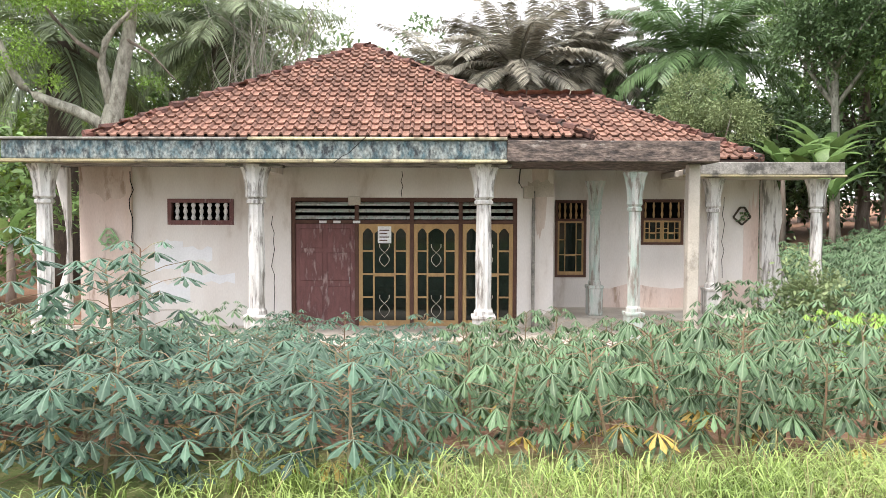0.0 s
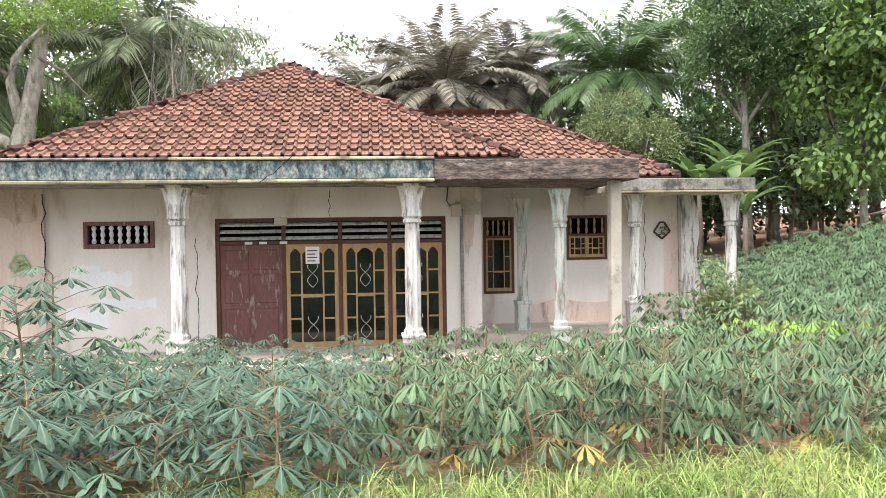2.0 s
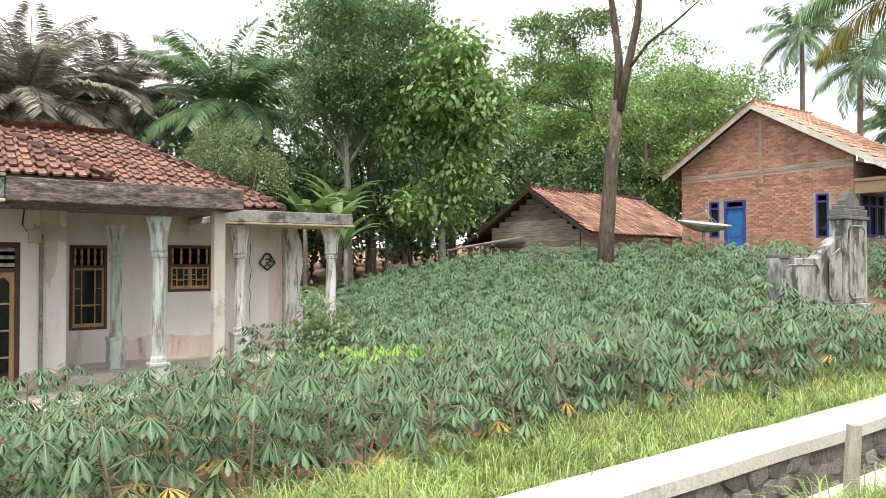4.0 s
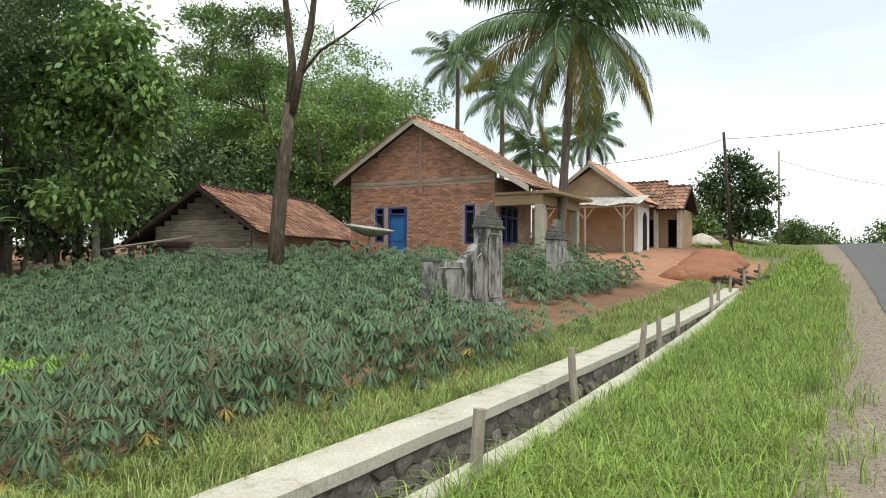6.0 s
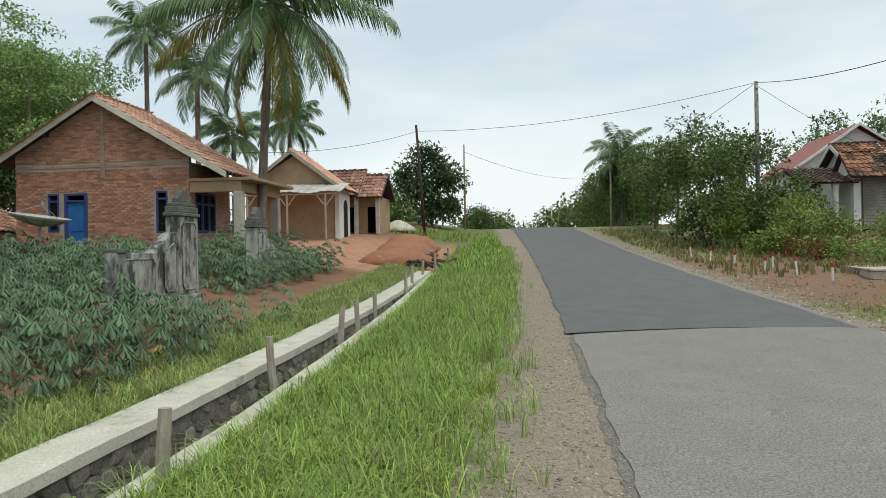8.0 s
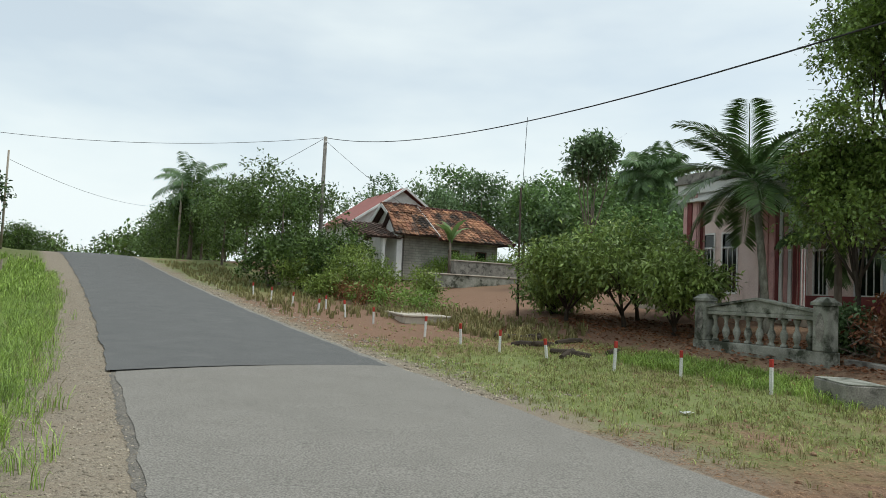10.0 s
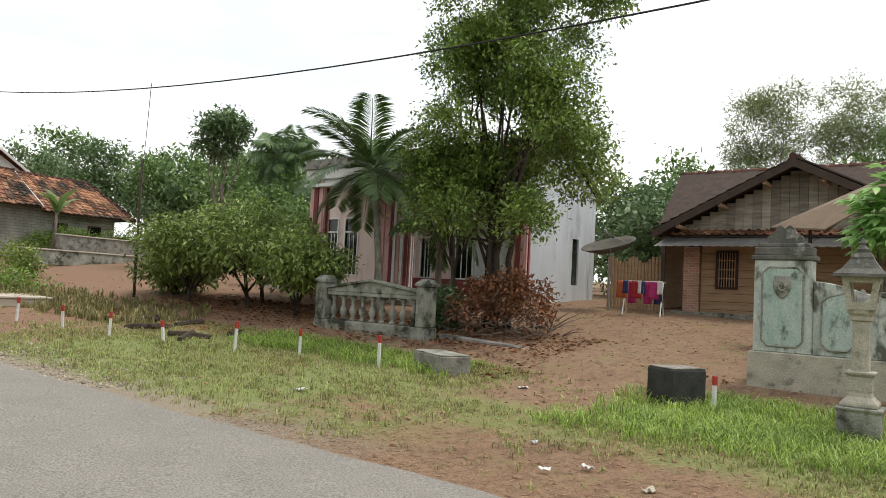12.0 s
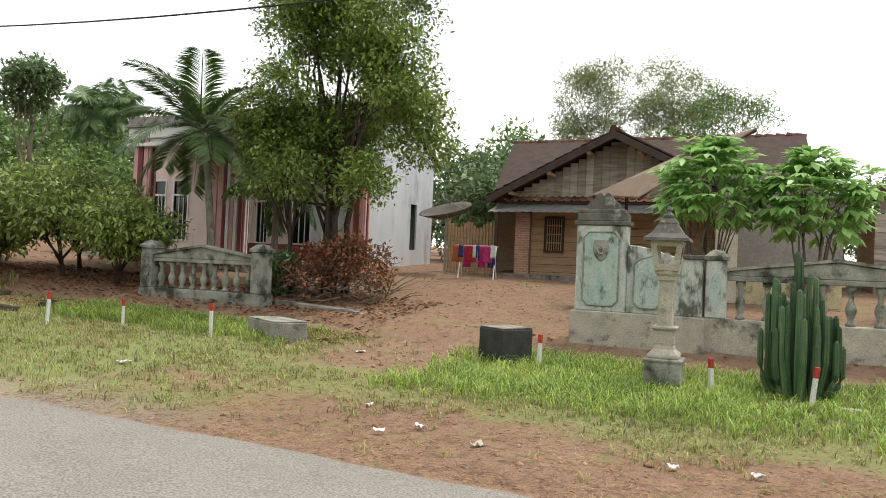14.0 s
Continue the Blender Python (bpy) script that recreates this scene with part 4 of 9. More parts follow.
wpart("eaves_board", boxg(2.0, 5.8, 13.6, 13.64, 2.46, 2.64), M_WOOD_BEAM, house)

# front door, transom and glazed doors
FY = HY + 0.02
fr = Geo()
fr.box(-2.70, 1.32, FY, FY + 0.1, 1.86, 1.93)
fr.box(-2.69, 1.31, FY, FY + 0.1, 1.47, 1.53)
for x in (-2.70, -1.57, -0.59, 0.28, 1.25):
    fr.box(x, x + 0.07, FY + 0.004, FY + 0.096, -0.36, 1.858)
door_frame = wpart("door_frame", fr, M_WOOD_DARK, house, "dark red-brown timber frame", bevel=0.006)
for x0, x1 in ((-2.63, -1.57), (-1.5, -0.59), (-0.52, 0.28), (0.35, 1.25)):
    g = Geo()
    for z in (1.56, 1.68, 1.80):
        g.add([(x0, FY + 0.03, z), (x1, FY + 0.03, z), (x1, FY + 0.08, z + 0.05), (x0, FY + 0.08, z + 0.05)], [(0, 1, 2, 3)])
        g.box(x0, x1, FY + 0.025, FY + 0.04, z - 0.012, z + 0.012)
    part("louvre", g, M_COLUMN_GREEN, door_frame, "pale green louvre slats")
door = wpart("door", boxg(-2.63, -1.57, FY + 0.03, FY + 0.075, -0.36, 1.465), M_WOOD_RED, house, "worn red-brown carved timber door", bevel=0.005)
for xa, xb in ((-2.55, -2.14), (-2.06, -1.65)):
    for za, zb in ((-0.25, 0.35), (0.45, 0.95), (1.03, 1.38)):
        part("door_panel", boxg(xa, xb, FY + 0.012, FY + 0.029, za, zb), M_WOOD_RED, door, bevel=0.012)
        out = [((xa + xb) / 2 + 0.13 * math.cos(a) * (1 + 0.2 * math.cos(4 * a)), (za + zb) / 2 + 0.17 * math.sin(a)) for a in [k * math.tau / 16 for k in range(16)]]
        part("carving", Geo().prism(out, FY + 0.002, FY + 0.0115), M_WOOD_RED, door)
part("handle", Geo().tube([(-1.66, FY - 0.02, 0.4), (-1.66, FY - 0.02, 0.52)], 0.012, 6), M_METAL, door)


def glazed(x0, x1, z0, z1, y, arch=True):
    """A yellow timber leaf with a wide middle light between narrow side lights."""
    fw, bar = (0.07, 0.03) if arch else (0.035, 0.018)
    w = wpart("window", wall_with_holes(x0, x1, z0, z1, y, y + 0.05, [(x0 + fw, x1 - fw, z0 + fw + 0.03, z1 - fw)]), M_WOOD_YEL, house, "yellow timber glazed door leaf", bevel=0.005)
    part("pane", boxg(x0 + fw - 0.01, x1 - fw + 0.01, y + 0.022, y + 0.028, z0 + fw + 0.02, z1 - fw + 0.01), M_GLASS, w)
    a, b = x0 + fw + (x1 - x0) * 0.20, x1 - fw - (x1 - x0) * 0.20
    g = Geo()
    g.box(a, a + bar, y + 0.005, y + 0.021, z0 + fw + 0.03, z1 - fw)
    g.box(b - bar, b, y + 0.005, y + 0.021, z0 + fw + 0.03, z1 - fw)
    n = 4 if z1 - z0 > 1.2 else 3
    for i in range(1, n):
        z = z0 + 0.1 + (z1 - z0 - 0.17) * i / n
        g.box(x0 + fw, a, y + 0.006, y + 0.02, z - bar * 0.5, z + bar * 0.5)
        g.box(b, x1 - fw, y + 0.006, y + 0.02, z - bar * 0.5, z + bar * 0.5)
        if i == n // 2:
            g.box(a + bar, b - bar, y + 0.006, y + 0.02, z - bar * 1.4, z + bar * 0.6)
    part("glazing_bar", g, M_WOOD_YEL, w)
    if arch:
        g = Geo()
        for xa, xb in ((x0 + 0.07, a), (a + 0.03, b - 0.03), (b, x1 - 0.07)):
            out = [(xa, z1 - 0.065), (xb, z1 - 0.065)] + [(xa + (xb - xa) * (1 - i / 8), z1 - 0.17 + 0.09 * math.sin(math.pi * i / 8)) for i in range(9)]
            g.prism(out[::-1], y + 0.004, y + 0.0215)
        part("arch_head", g, M_WOOD_YEL, w)
        cx, cz = (a + b) / 2, (z0 + z1) / 2
        for s in (-1, 1):
            for k in range(2):
                zc = z0 + 0.35 + (z1 - z0) * 0.5 * k
                pts = [(cx + s * 0.09 * math.sin(q * math.pi / 5) * (1 if q < 6 else -1), y + 0.014, zc - 0.2 + 0.05 * q) for q in range(9)]
                part("grille_bar", Geo().tube(pts, 0.007, 4), M_CONC_RAW, w)
    return w


for x0, x1 in ((-1.5, -0.59), (-0.52, 0.28), (0.35, 1.25)):
    glazed(x0, x1, -0.36, 1.465, FY + 0.02)
notice = wpart("paper_notice", boxg(-1.16, -0.92, FY + 0.012, FY + 0.016, 1.12, 1.42), M_WHITE, house, "white paper sheet stuck to the glass")
for i in range(4):
    part("writing_bar", boxg(-1.13, -0.96 - 0.03 * (i % 2), FY + 0.008, FY + 0.0118, 1.34 - i * 0.06, 1.36 - i * 0.06), M_WOOD_DARK, notice)
for x in (-2.2, -1.95, -1.6):
    wpart("sticker", boxg(x, x + 0.13, FY - 0.006, FY - 0.001, 1.475, 1.52), M_WHITE, house)
wpart("lamp_box", boxg(-1.68, -1.46, FY - 0.06, FY - 0.001, 1.80, 1.95), M_CONC_RAW, house, bevel=0.01)

# vent window with little balusters
vf = wall_with_holes(-4.88, -3.71, 1.44, 1.90, HY - 0.03, HY + 0.09, [(-4.81, -3.78, 1.52, 1.83)])
vent = wpart("vent_window", vf, M_WOOD_RED, house, "dark red framed vent with white balusters", bevel=0.006)
for i in range(7):
    x = -4.72 + i * 0.143
    part("baluster", Geo().lathe([(0.025, 1.52), (0.045, 1.56), (0.022, 1.62), (0.04, 1.68), (0.022, 1.74), (0.045, 1.79), (0.025, 1.83)], 8, (x, HY + 0.03, 0)), M_WHITE, vent)


def wing_window(x0, x1, z0, z1, y, leaves):
    fr = wall_with_holes(x0, x1, z0, z1, y - 0.02, y + 0.08, [(x0 + 0.05, x1 - 0.05, z0 + 0.05, z1 - 0.42), (x0 + 0.05, x1 - 0.05, z1 - 0.37, z1 - 0.06)])
    w = wpart("window_frame", fr, M_WOOD_DARK, house, "dark timber window frame with open top vent", bevel=0.005)
    n = 5
    for i in range(n):
        x = x0 + 0.09 + (x1 - x0 - 0.18) * i / (n - 1)
        part("baluster", Geo().lathe([(0.014, z1 - 0.37), (0.028, z1 - 0.3), (0.014, z1 - 0.22), (0.028, z1 - 0.13), (0.014, z1 - 0.06)], 6, (x, y + 0.02, 0)), M_WOOD_YEL, w)
    step = (x1 - x0 - 0.1) / leaves
    for i in range(leaves):
        glazed(x0 + 0.05 + i * step, x0 + 0.05 + (i + 1) * step - 0.006, z0 + 0.05, z1 - 0.42, y - 0.012, arch=False)


wing_window(2.22, 2.84, 0.40, 1.93, 14.5, 1)
wing_window(3.92, 4.76, 1.05, 1.95, 14.5, 2)


def ornament(x, y, z, material, label):
    th = thing("wall_ornament", (x, y, z), label, "ornament", "wall ornaments")
    out = [(0.17, 0), (0.05, 0.19), (-0.04, 0.19), (-0.17, 0), (0.0, -0.15)]
    ring = Geo()
    for (xa, za), (xb, zb) in zip(out, out[1:] + out[:1]):
        ring.tube([(xa, -0.02, za), (xb, -0.02, zb)], 0.02, 6)
    part("rim", ring, M_ORNAMENT if material is M_ORNAMENT else M_BARK_DARK, th)
    g = Geo()
    r = random.Random(2)
    for i in range(26):
        a, b = r.uniform(-0.12, 0.12), r.uniform(-0.08, 0.09)
        g.lathe([(0.0, -0.02), (0.026, 0), (0.0, 0.02)], 5, (a, -0.03, b))
    part("filling", g, material, th)


ornament(-5.9, HY - 0.07, 1.17, M_ORNAMENT, "green diamond ornament on the pink plaster wall")
ornament(5.9, 14.48, 1.6, M_LEAF_DK, "dark green ornament on the wing wall")


# ---- gates, houses and poles on the house side of the road ----
def gate_wing(x, y, z, face, out, length, material, panel_mat, label, pill_h=2.0, low_h=1.2, plinth=0.34, crest=True):
    """A gate wing: tall panelled pillar at the opening and a swept wall that falls away from it. out: +1 or -1 along x; face: +1 or -1, where the front looks."""
    th = thing("gate_wing", (x, y, z), label, "gate wall", "gate walls")
    X = lambda u: out * u
    bx = lambda g, u0, u1, y0, y1, z0, z1: g.box(min(X(u0), X(u1)), max(X(u0), X(u1)), min(y0 * face, y1 * face), max(y0 * face, y1 * face), z0, z1)
    g = Geo()
    bx(g, -0.06, length + 0.05, -0.2, 0.2, -0.35, plinth)
    part("plinth", g, M_LAMP_STONE if crest else material, th, bevel=0.015)
    g = Geo()
    bx(g, 0, 0.85, -0.14, 0.14, plinth, pill_h)
    pil = part("pillar", g, material, th, bevel=0.015)
    g = Geo()
    bx(g, -0.05, 0.90, -0.17, 0.17, pill_h, pill_h + 0.07)
    bx(g, 0.0, 0.85, -0.15, 0.15, pill_h + 0.071, pill_h + 0.2)
    bx(g, 0.05, 0.8, -0.13, 0.13, pill_h + 0.201, pill_h + 0.27)
    part("cornice", g, M_MOULD, pil, "black weathered cornice", bevel=0.012)
    out_ = []
    for i in range(13):
        a = i / 12
        out_.append((X(0.16 + 0.53 * a), pill_h + 0.271 + (0.09 + 0.22 * math.sin(math.pi * a)) * (0.72 + 0.28 * abs(math.cos(a * 3 * math.pi)))))
    out_ = out_ + [(X(0.69), pill_h + 0.268), (X(0.16), pill_h + 0.268)]
    part("crest", Geo().prism(out_ if out < 0 else out_[::-1], -0.07, 0.07), M_MOULD, pil, "scalloped mossy crest")

    def panel(u0, u1, z0, z1, top2=None):
        c = 0.09
        zt = z1 if top2 is None else top2
        o = [(u0, z0 + c), (u0 + c, z0), (u1 - c, z0), (u1, z0 + c), (u1, zt - c), (u1 - c, zt), (u0 + c, z1), (u0, z1 - c)]
        o = [(X(a), b) for a, b in o]
        part("panel", Geo().prism(o, face * 0.141, face * 0.152), panel_mat, pil, "washed-out recessed panel")
        rim = Geo()
        for (xa, za), (xb, zb) in zip(o, o[1:] + o[:1]):
            rim.tube([(xa, face * 0.15, za), (xb, face * 0.15, zb)], 0.016, 6)
        part("panel_rim", rim, M_MOSS_CONC, pil)

    panel(0.13, 0.72, plinth + 0.1, pill_h - 0.12)
    cx = X(0.42)
    if crest:
        sh = [(-0.12, 0.17), (0.12, 0.17), (0.13, -0.02), (0.07, -0.14), (0, -0.19), (-0.07, -0.14), (-0.13, -0.02)]
        part("shield", Geo().prism([(cx + a, pill_h - 0.42 + b) for a, b in sh], face * 0.153, face * 0.18), M_MOSS_CONC, pil, "small relief shield", bevel=0.008)
        part("shield_relief", Geo().tube([(cx + 0.05 * math.cos(t * 0.6), face * 0.185, pill_h - 0.42 + 0.09 * math.sin(t * 0.6) * (1 - t / 22)) for t in range(14)], 0.014, 5), M_LAMP_STONE, pil)
    # swept wall
    sw = [(X(0.85), plinth + 0.002), (X(length), plinth + 0.002), (X(length), low_h)]
    flat = max(0.3, length - 1.75)
    for i in range(9):
        a = i / 8
        sw.append((X(length - flat - (length - flat - 0.85) * a), low_h + (pill_h - 0.32 - low_h) * math.sin(a * math.pi / 2) ** 1.3))
    sw_ob = part("swept_wall", Geo().prism(sw[::-1] if out > 0 else sw, -0.11, 0.11), material, th, bevel=0.012)
    pil = sw_ob
    panel(0.98, min(length - flat, 1.42), plinth + 0.1, pill_h - 0.55, low_h + 0.05)
    if flat > 0.42:
        panel(length - flat + 0.05, length - 0.1, plinth + 0.1, low_h - 0.12)
    g = Geo()
    bx(g, length - 0.3, length, -0.15, 0.15, low_h - 0.004, low_h + 0.07)
    part("end_cap", g, M_MOULD, th, bevel=0.01)
    return th


M_GATE_OLD = mat("gate_old_grey", (0.44, 0.43, 0.41), (0.25, 0.24, 0.23), 0.92, 3.5, 45, 0.4, stain=(0.07, 0.07, 0.065), stain_at=0.48, stain_scale=2.6, stretch=(1.5, 1.5, 0.6))
gate_wing(14.9, 6.9, 0.62, -1, -1, 3.0, M_GATE_OLD, M_GATE_OLD, "weathered grey gate pillar with swept wall in the cassava", 1.78, 1.05, 0.2, crest=False)
gate_wing(18.4, 7.0, 0.85, -1, 1, 2.3, M_GATE_OLD, M_GATE_OLD, "weathered grey gate pillar with swept wall by the track", 1.45, 0.85, 0.2, crest=False)


def gable_roof(th, x0, x1, y0, y1, ze, zr, along, material, w=0.26, h=0.32, over=0.35, ridge_mat=None, fascia_mat=None):
    """Two tiled slopes; the ridge runs along x or y in the middle; over: overhang at the gables."""
    if along == "x":
        ym = (y0 + y1) / 2
        a, b = x0 - over, x1 + over
        roof_face([(a, y0, ze), (b, y0, ze), (b, ym, zr), (a, ym, zr)], w, h, th, material, 0)
        roof_face([(b, y1, ze), (a, y1, ze), (a, ym, zr), (b, ym, zr)], w, h, th, material, 0)
        ridge_caps((a, ym, zr), (b, ym, zr), th, ridge_mat)
        ends = [[(e, y0, ze), (e, ym, zr), (e, y1, ze)] for e in (a, b)]
    else:
        xm = (x0 + x1) / 2
        a, b = y0 - over, y1 + over
        roof_face([(x0, b, ze), (x0, a, ze), (xm, a, zr), (xm, b, zr)], w, h, th, material, 0)
        roof_face([(x1, a, ze), (x1, b, ze), (xm, b, zr), (xm, a, zr)], w, h, th, material, 0)
        ridge_caps((xm, a, zr), (xm, b, zr), th, ridge_mat)
        ends = [[(x0, e, ze), (xm, e, zr), (x1, e, ze)] for e in (a, b)]
    for e in ends:
        for p, q in ((e[0], e[1]), (e[1], e[2])):
            g = Geo()
            p_, q_ = Vector(p), Vector(q)
            d = (q_ - p_).normalized()
            n = Vector((0, 0, 1))
            s = d.cross(n).normalized() * 0.02
            lo, hi = Vector((0, 0, -0.17)), Vector((0, 0, 0.05))
            g.add([p_ + s + lo, q_ + s + lo, q_ + s + hi, p_ + s + hi, p_ - s + lo, q_ - s + lo, q_ - s + hi, p_ - s + hi],
                  [(0, 1, 2, 3), (7, 6, 5, 4), (3, 2, 6, 7), (0, 4, 5, 1), (0, 3, 7, 4), (1, 5, 6, 2)])
            wpart("barge_board", g, fascia_mat or M_WOOD_BEAM, th)


def brick_mat(name, a, b, mortar, scale=1.0):
    m = bpy.data.materials.new(name)
    m.use_nodes = True
    n, l = m.node_tree.nodes, m.node_tree.links
    bs = n["Principled BSDF"]
    co = n.new("ShaderNodeTexCoord")
    sep = n.new("ShaderNodeSeparateXYZ")
    l.new(co.outputs["Object"], sep.inputs[0])
    add = n.new("ShaderNodeMath")
    l.new(sep.outputs[0], add.inputs[0])
    l.new(sep.outputs[1], add.inputs[1])
    cmb = n.new("ShaderNodeCombineXYZ")
    l.new(add.outputs[0], cmb.inputs[0])
    l.new(sep.outputs[2], cmb.inputs[1])
    br = n.new("ShaderNodeTexBrick")
    br.inputs["Scale"].default_value = 1.0
    br.inputs["Brick Width"].default_value, br.inputs["Row Height"].default_value = 0.21 * scale, 0.075 * scale
    br.inputs["Mortar Size"].default_value = 0.009 * scale
    br.inputs["Color1"].default_value, br.inputs["Color2"].default_value, br.inputs["Mortar"].default_value = (*a, 1), (*b, 1), (*mortar, 1)
    l.new(cmb.outputs[0], br.inputs["Vector"])
    ns = n.new("ShaderNodeTexNoise")
    ns.inputs["Scale"].default_value, ns.inputs["Detail"].default_value = 1.3, 6
    l.new(co.outputs["Object"], ns.inputs["Vector"])
    rg = n.new("ShaderNodeMapRange")
    rg.inputs[1].default_value, rg.inputs[2].default_value, rg.inputs[3].default_value, rg.inputs[4].default_value = 0.3, 0.7, 0.7, 1.25
    l.new(ns.outputs[0], rg.inputs[0])
    hv = n.new("ShaderNodeHueSaturation")
    l.new(rg.outputs[0], hv.inputs["Value"])
    l.new(br.outputs[0], hv.inputs["Color"])
    l.new(hv.outputs[0], bs.inputs["Base Color"])
    bs.inputs["Roughness"].default_value = 0.95
    bp = n.new("ShaderNodeBump")
    bp.inputs["Strength"].default_value, bp.inputs["Distance"].default_value = 0.6, 0.01
    bp.invert = True
    l.new(br.outputs["Fac"], bp.inputs["Height"])
    l.new(bp.outputs[0], bs.inputs["Normal"])
    return m


M_BRICK = brick_mat("brick_unplastered", (0.50, 0.28, 0.20), (0.38, 0.20, 0.145), (0.50, 0.42, 0.35))
M_BRICK2 = brick_mat("brick_pale", (0.42, 0.28, 0.20), (0.35, 0.23, 0.165), (0.40, 0.33, 0.27))
M_BLOCK = brick_mat("block_grey", (0.40, 0.38, 0.33), (0.33, 0.31, 0.28), (0.26, 0.25, 0.23), 1.8)


def gable_fill(pts, axis, c, t, material, th, name="gable_wall"):
    """A triangle of wall; pts in (along, z); the wall is t thick from c."""
    if axis == "x":
        g = Geo().add([(c, a, z) for a, z in pts] + [(c + t, a, z) for a, z in pts],
                      [(2, 1, 0), (3, 4, 5), (0, 1, 4, 3), (1, 2, 5, 4), (2, 0, 3, 5)])
    else:
        g = Geo().add([(a, c, z) for a, z in pts] + [(a, c + t, z) for a, z in pts],
                      [(0, 1, 2), (5, 4, 3), (3, 4, 1, 0), (4, 5, 2, 1), (5, 3, 0, 2)])
    return wpart(name, g, material, th)


# brick house
def brick_face(wall, x, y0, y1, z0, top, holes, near):
    """Bricks in stretcher bond on a wall that looks along -x; top(y) is the roofline; those below near are objects of their own."""
    q = random.Random(5)
    me = boxg(x - 0.012, x + 0.02, 0, 0.198, 0, 0.061).mesh("brick")
    me.materials.append(M_BRICK_PIECE)
    rest, count = Geo(), 0
    r = 0
    while z0 + r * 0.073 < 7:
        z, y = z0 + r * 0.073, y0 - (0.105 if r % 2 else 0.0)
        while y < y1:
            a, b = max(y, y0), min(y + 0.198, y1)
            y += 0.21
            if b - a < 0.05 or top(a) < z + 0.06 or top(b) < z + 0.06:
                continue
            if any(a < h[1] and b > h[0] and z < h[3] and z + 0.061 > h[2] for h in holes):
                continue
            d = q.uniform(-0.005, 0.003)
            if near[0] < z < near[1] and b - a > 0.19 and count < 300:
                part("brick", me, None, wall, at=Matrix.Translation((d, a, z)))
                count += 1
            else:
                rest.box(x - 0.012 + d, x + 0.02, a, b, z, z + 0.061)
        r += 1
    tagged(part("bricks", rest, M_BRICK_J, wall), kind="stuff")


BX = 21.0
bz = gzf(21, 13) - 0.1
brick = thing("brick_house", (22.3, 12.7, bz), "unplastered red brick house with new pale orange tile roof", "house")
BH = [(13.17, 13.93, bz, 3.56), (14.1, 14.46, 2.4, 3.56), (10.6, 10.96, 2.3, 3.56)]
bw = wpart("wall", wall_with_holes(9.9, 15.52, bz, 4.4, BX, BX + 0.14, BH, "y"), M_MORTAR, brick)
gp_ = [(9.9, 4.402), (15.52, 4.402), (15.52, 4.76), (12.79, 6.38), (9.9, 4.68)]
wpart("gable_wall", Geo().add([(x_, a, b) for x_ in (BX, BX + 0.14) for a, b in gp_],
      [(4, 3, 2, 1, 0), (5, 6, 7, 8, 9)] + [(k, (k + 1) % 5, (k + 1) % 5 + 5, k + 5) for k in range(5)]), M_MORTAR, brick)
brick_face(bw, BX, 9.9, 15.52, bz + 0.02, lambda y: 6.37 - abs(y - 12.79) * 0.587, BH + [(9.9, 15.52, 4.32, 4.43)], (2.5, 3.7))
wpart("ring_beam", boxg(BX - 0.014, BX - 0.001, 9.9, 15.52, 4.33, 4.42), M_BRICK2, brick, "pale cast ring beam", bevel=0.004)
wpart("wall", wall_with_holes(BX + 0.142, 23.9, bz, 4.4, 9.9, 10.04, [(21.35, 22.75, 2.3, 3.55)]), M_BRICK, brick)
wpart("wall", boxg(23.76, 23.9, 10.042, 15.52, bz, 4.4), M_BRICK, brick)
wpart("wall", boxg(BX + 0.142, 23.758, 15.38, 15.52, bz, 4.4), M_BRICK, brick)
wpart("plaster_strip", boxg(BX - 0.035, BX - 0.013, 12.58, 12.72, 4.0, 6.1), M_BRICK2, brick, "pale cast concrete post strip", bevel=0.006)
RP, RE, RW = (12.79, 6.46), (8.63, 4.02), (16.09, 4.52)
xa, xb = 20.72, 24.1
roof_face([(xa, RE[0], RE[1]), (xb, RE[0], RE[1]), (xb, RP[0], RP[1]), (xa, RP[0], RP[1])], 0.25, 0.33, brick, M_TILE_NEW, 0)
roof_face([(xb, RW[0], RW[1]), (xa, RW[0], RW[1]), (xa, RP[0], RP[1]), (xb, RP[0], RP[1])], 0.25, 0.33, brick, M_TILE_NEW, 0)
ridge_caps((xa, *RP), (xb, *RP), brick, M_TILE_NEW)
for (ya, za), (yb, zb) in ((RE, RP), (RP, RW)):
    for xe in (xa - 0.03, xb):
        wpart("barge_board", Geo().add([(xe + dx, y_, z_ + dz) for dx in (0, 0.03) for y_, z_, dz in ((ya, za, -0.16), (yb, zb, -0.16), (yb, zb, 0.03), (ya, za, 0.03))],
              [(0, 1, 2, 3), (7, 6, 5, 4), (3, 2, 6, 7), (0, 4, 5, 1), (0, 3, 7, 4), (1, 5, 6, 2)]), M_CREAM, brick, "cream painted timber barge board")
        wpart("purlin_end", boxg(xa + 0.02, BX - 0.002, (ya + yb) / 2 - 0.05, (ya + yb) / 2 + 0.05, (za + zb) / 2 - 0.19, (za + zb) / 2 - 0.09), M_WOOD_BEAM, brick) if xe < 21 else None
d = wpart("door", boxg(BX + 0.03, BX + 0.08, 13.25, 13.85, bz + 0.02, 3.30), M_BLUE, brick, "bright blue panelled door", bevel=0.006)
for za in (bz + 0.15, bz + 1.15):
    part("door_panel", boxg(BX + 0.018, BX + 0.029, 13.33, 13.77, za, za + 0.75), M_BLUE, d, bevel=0.008)
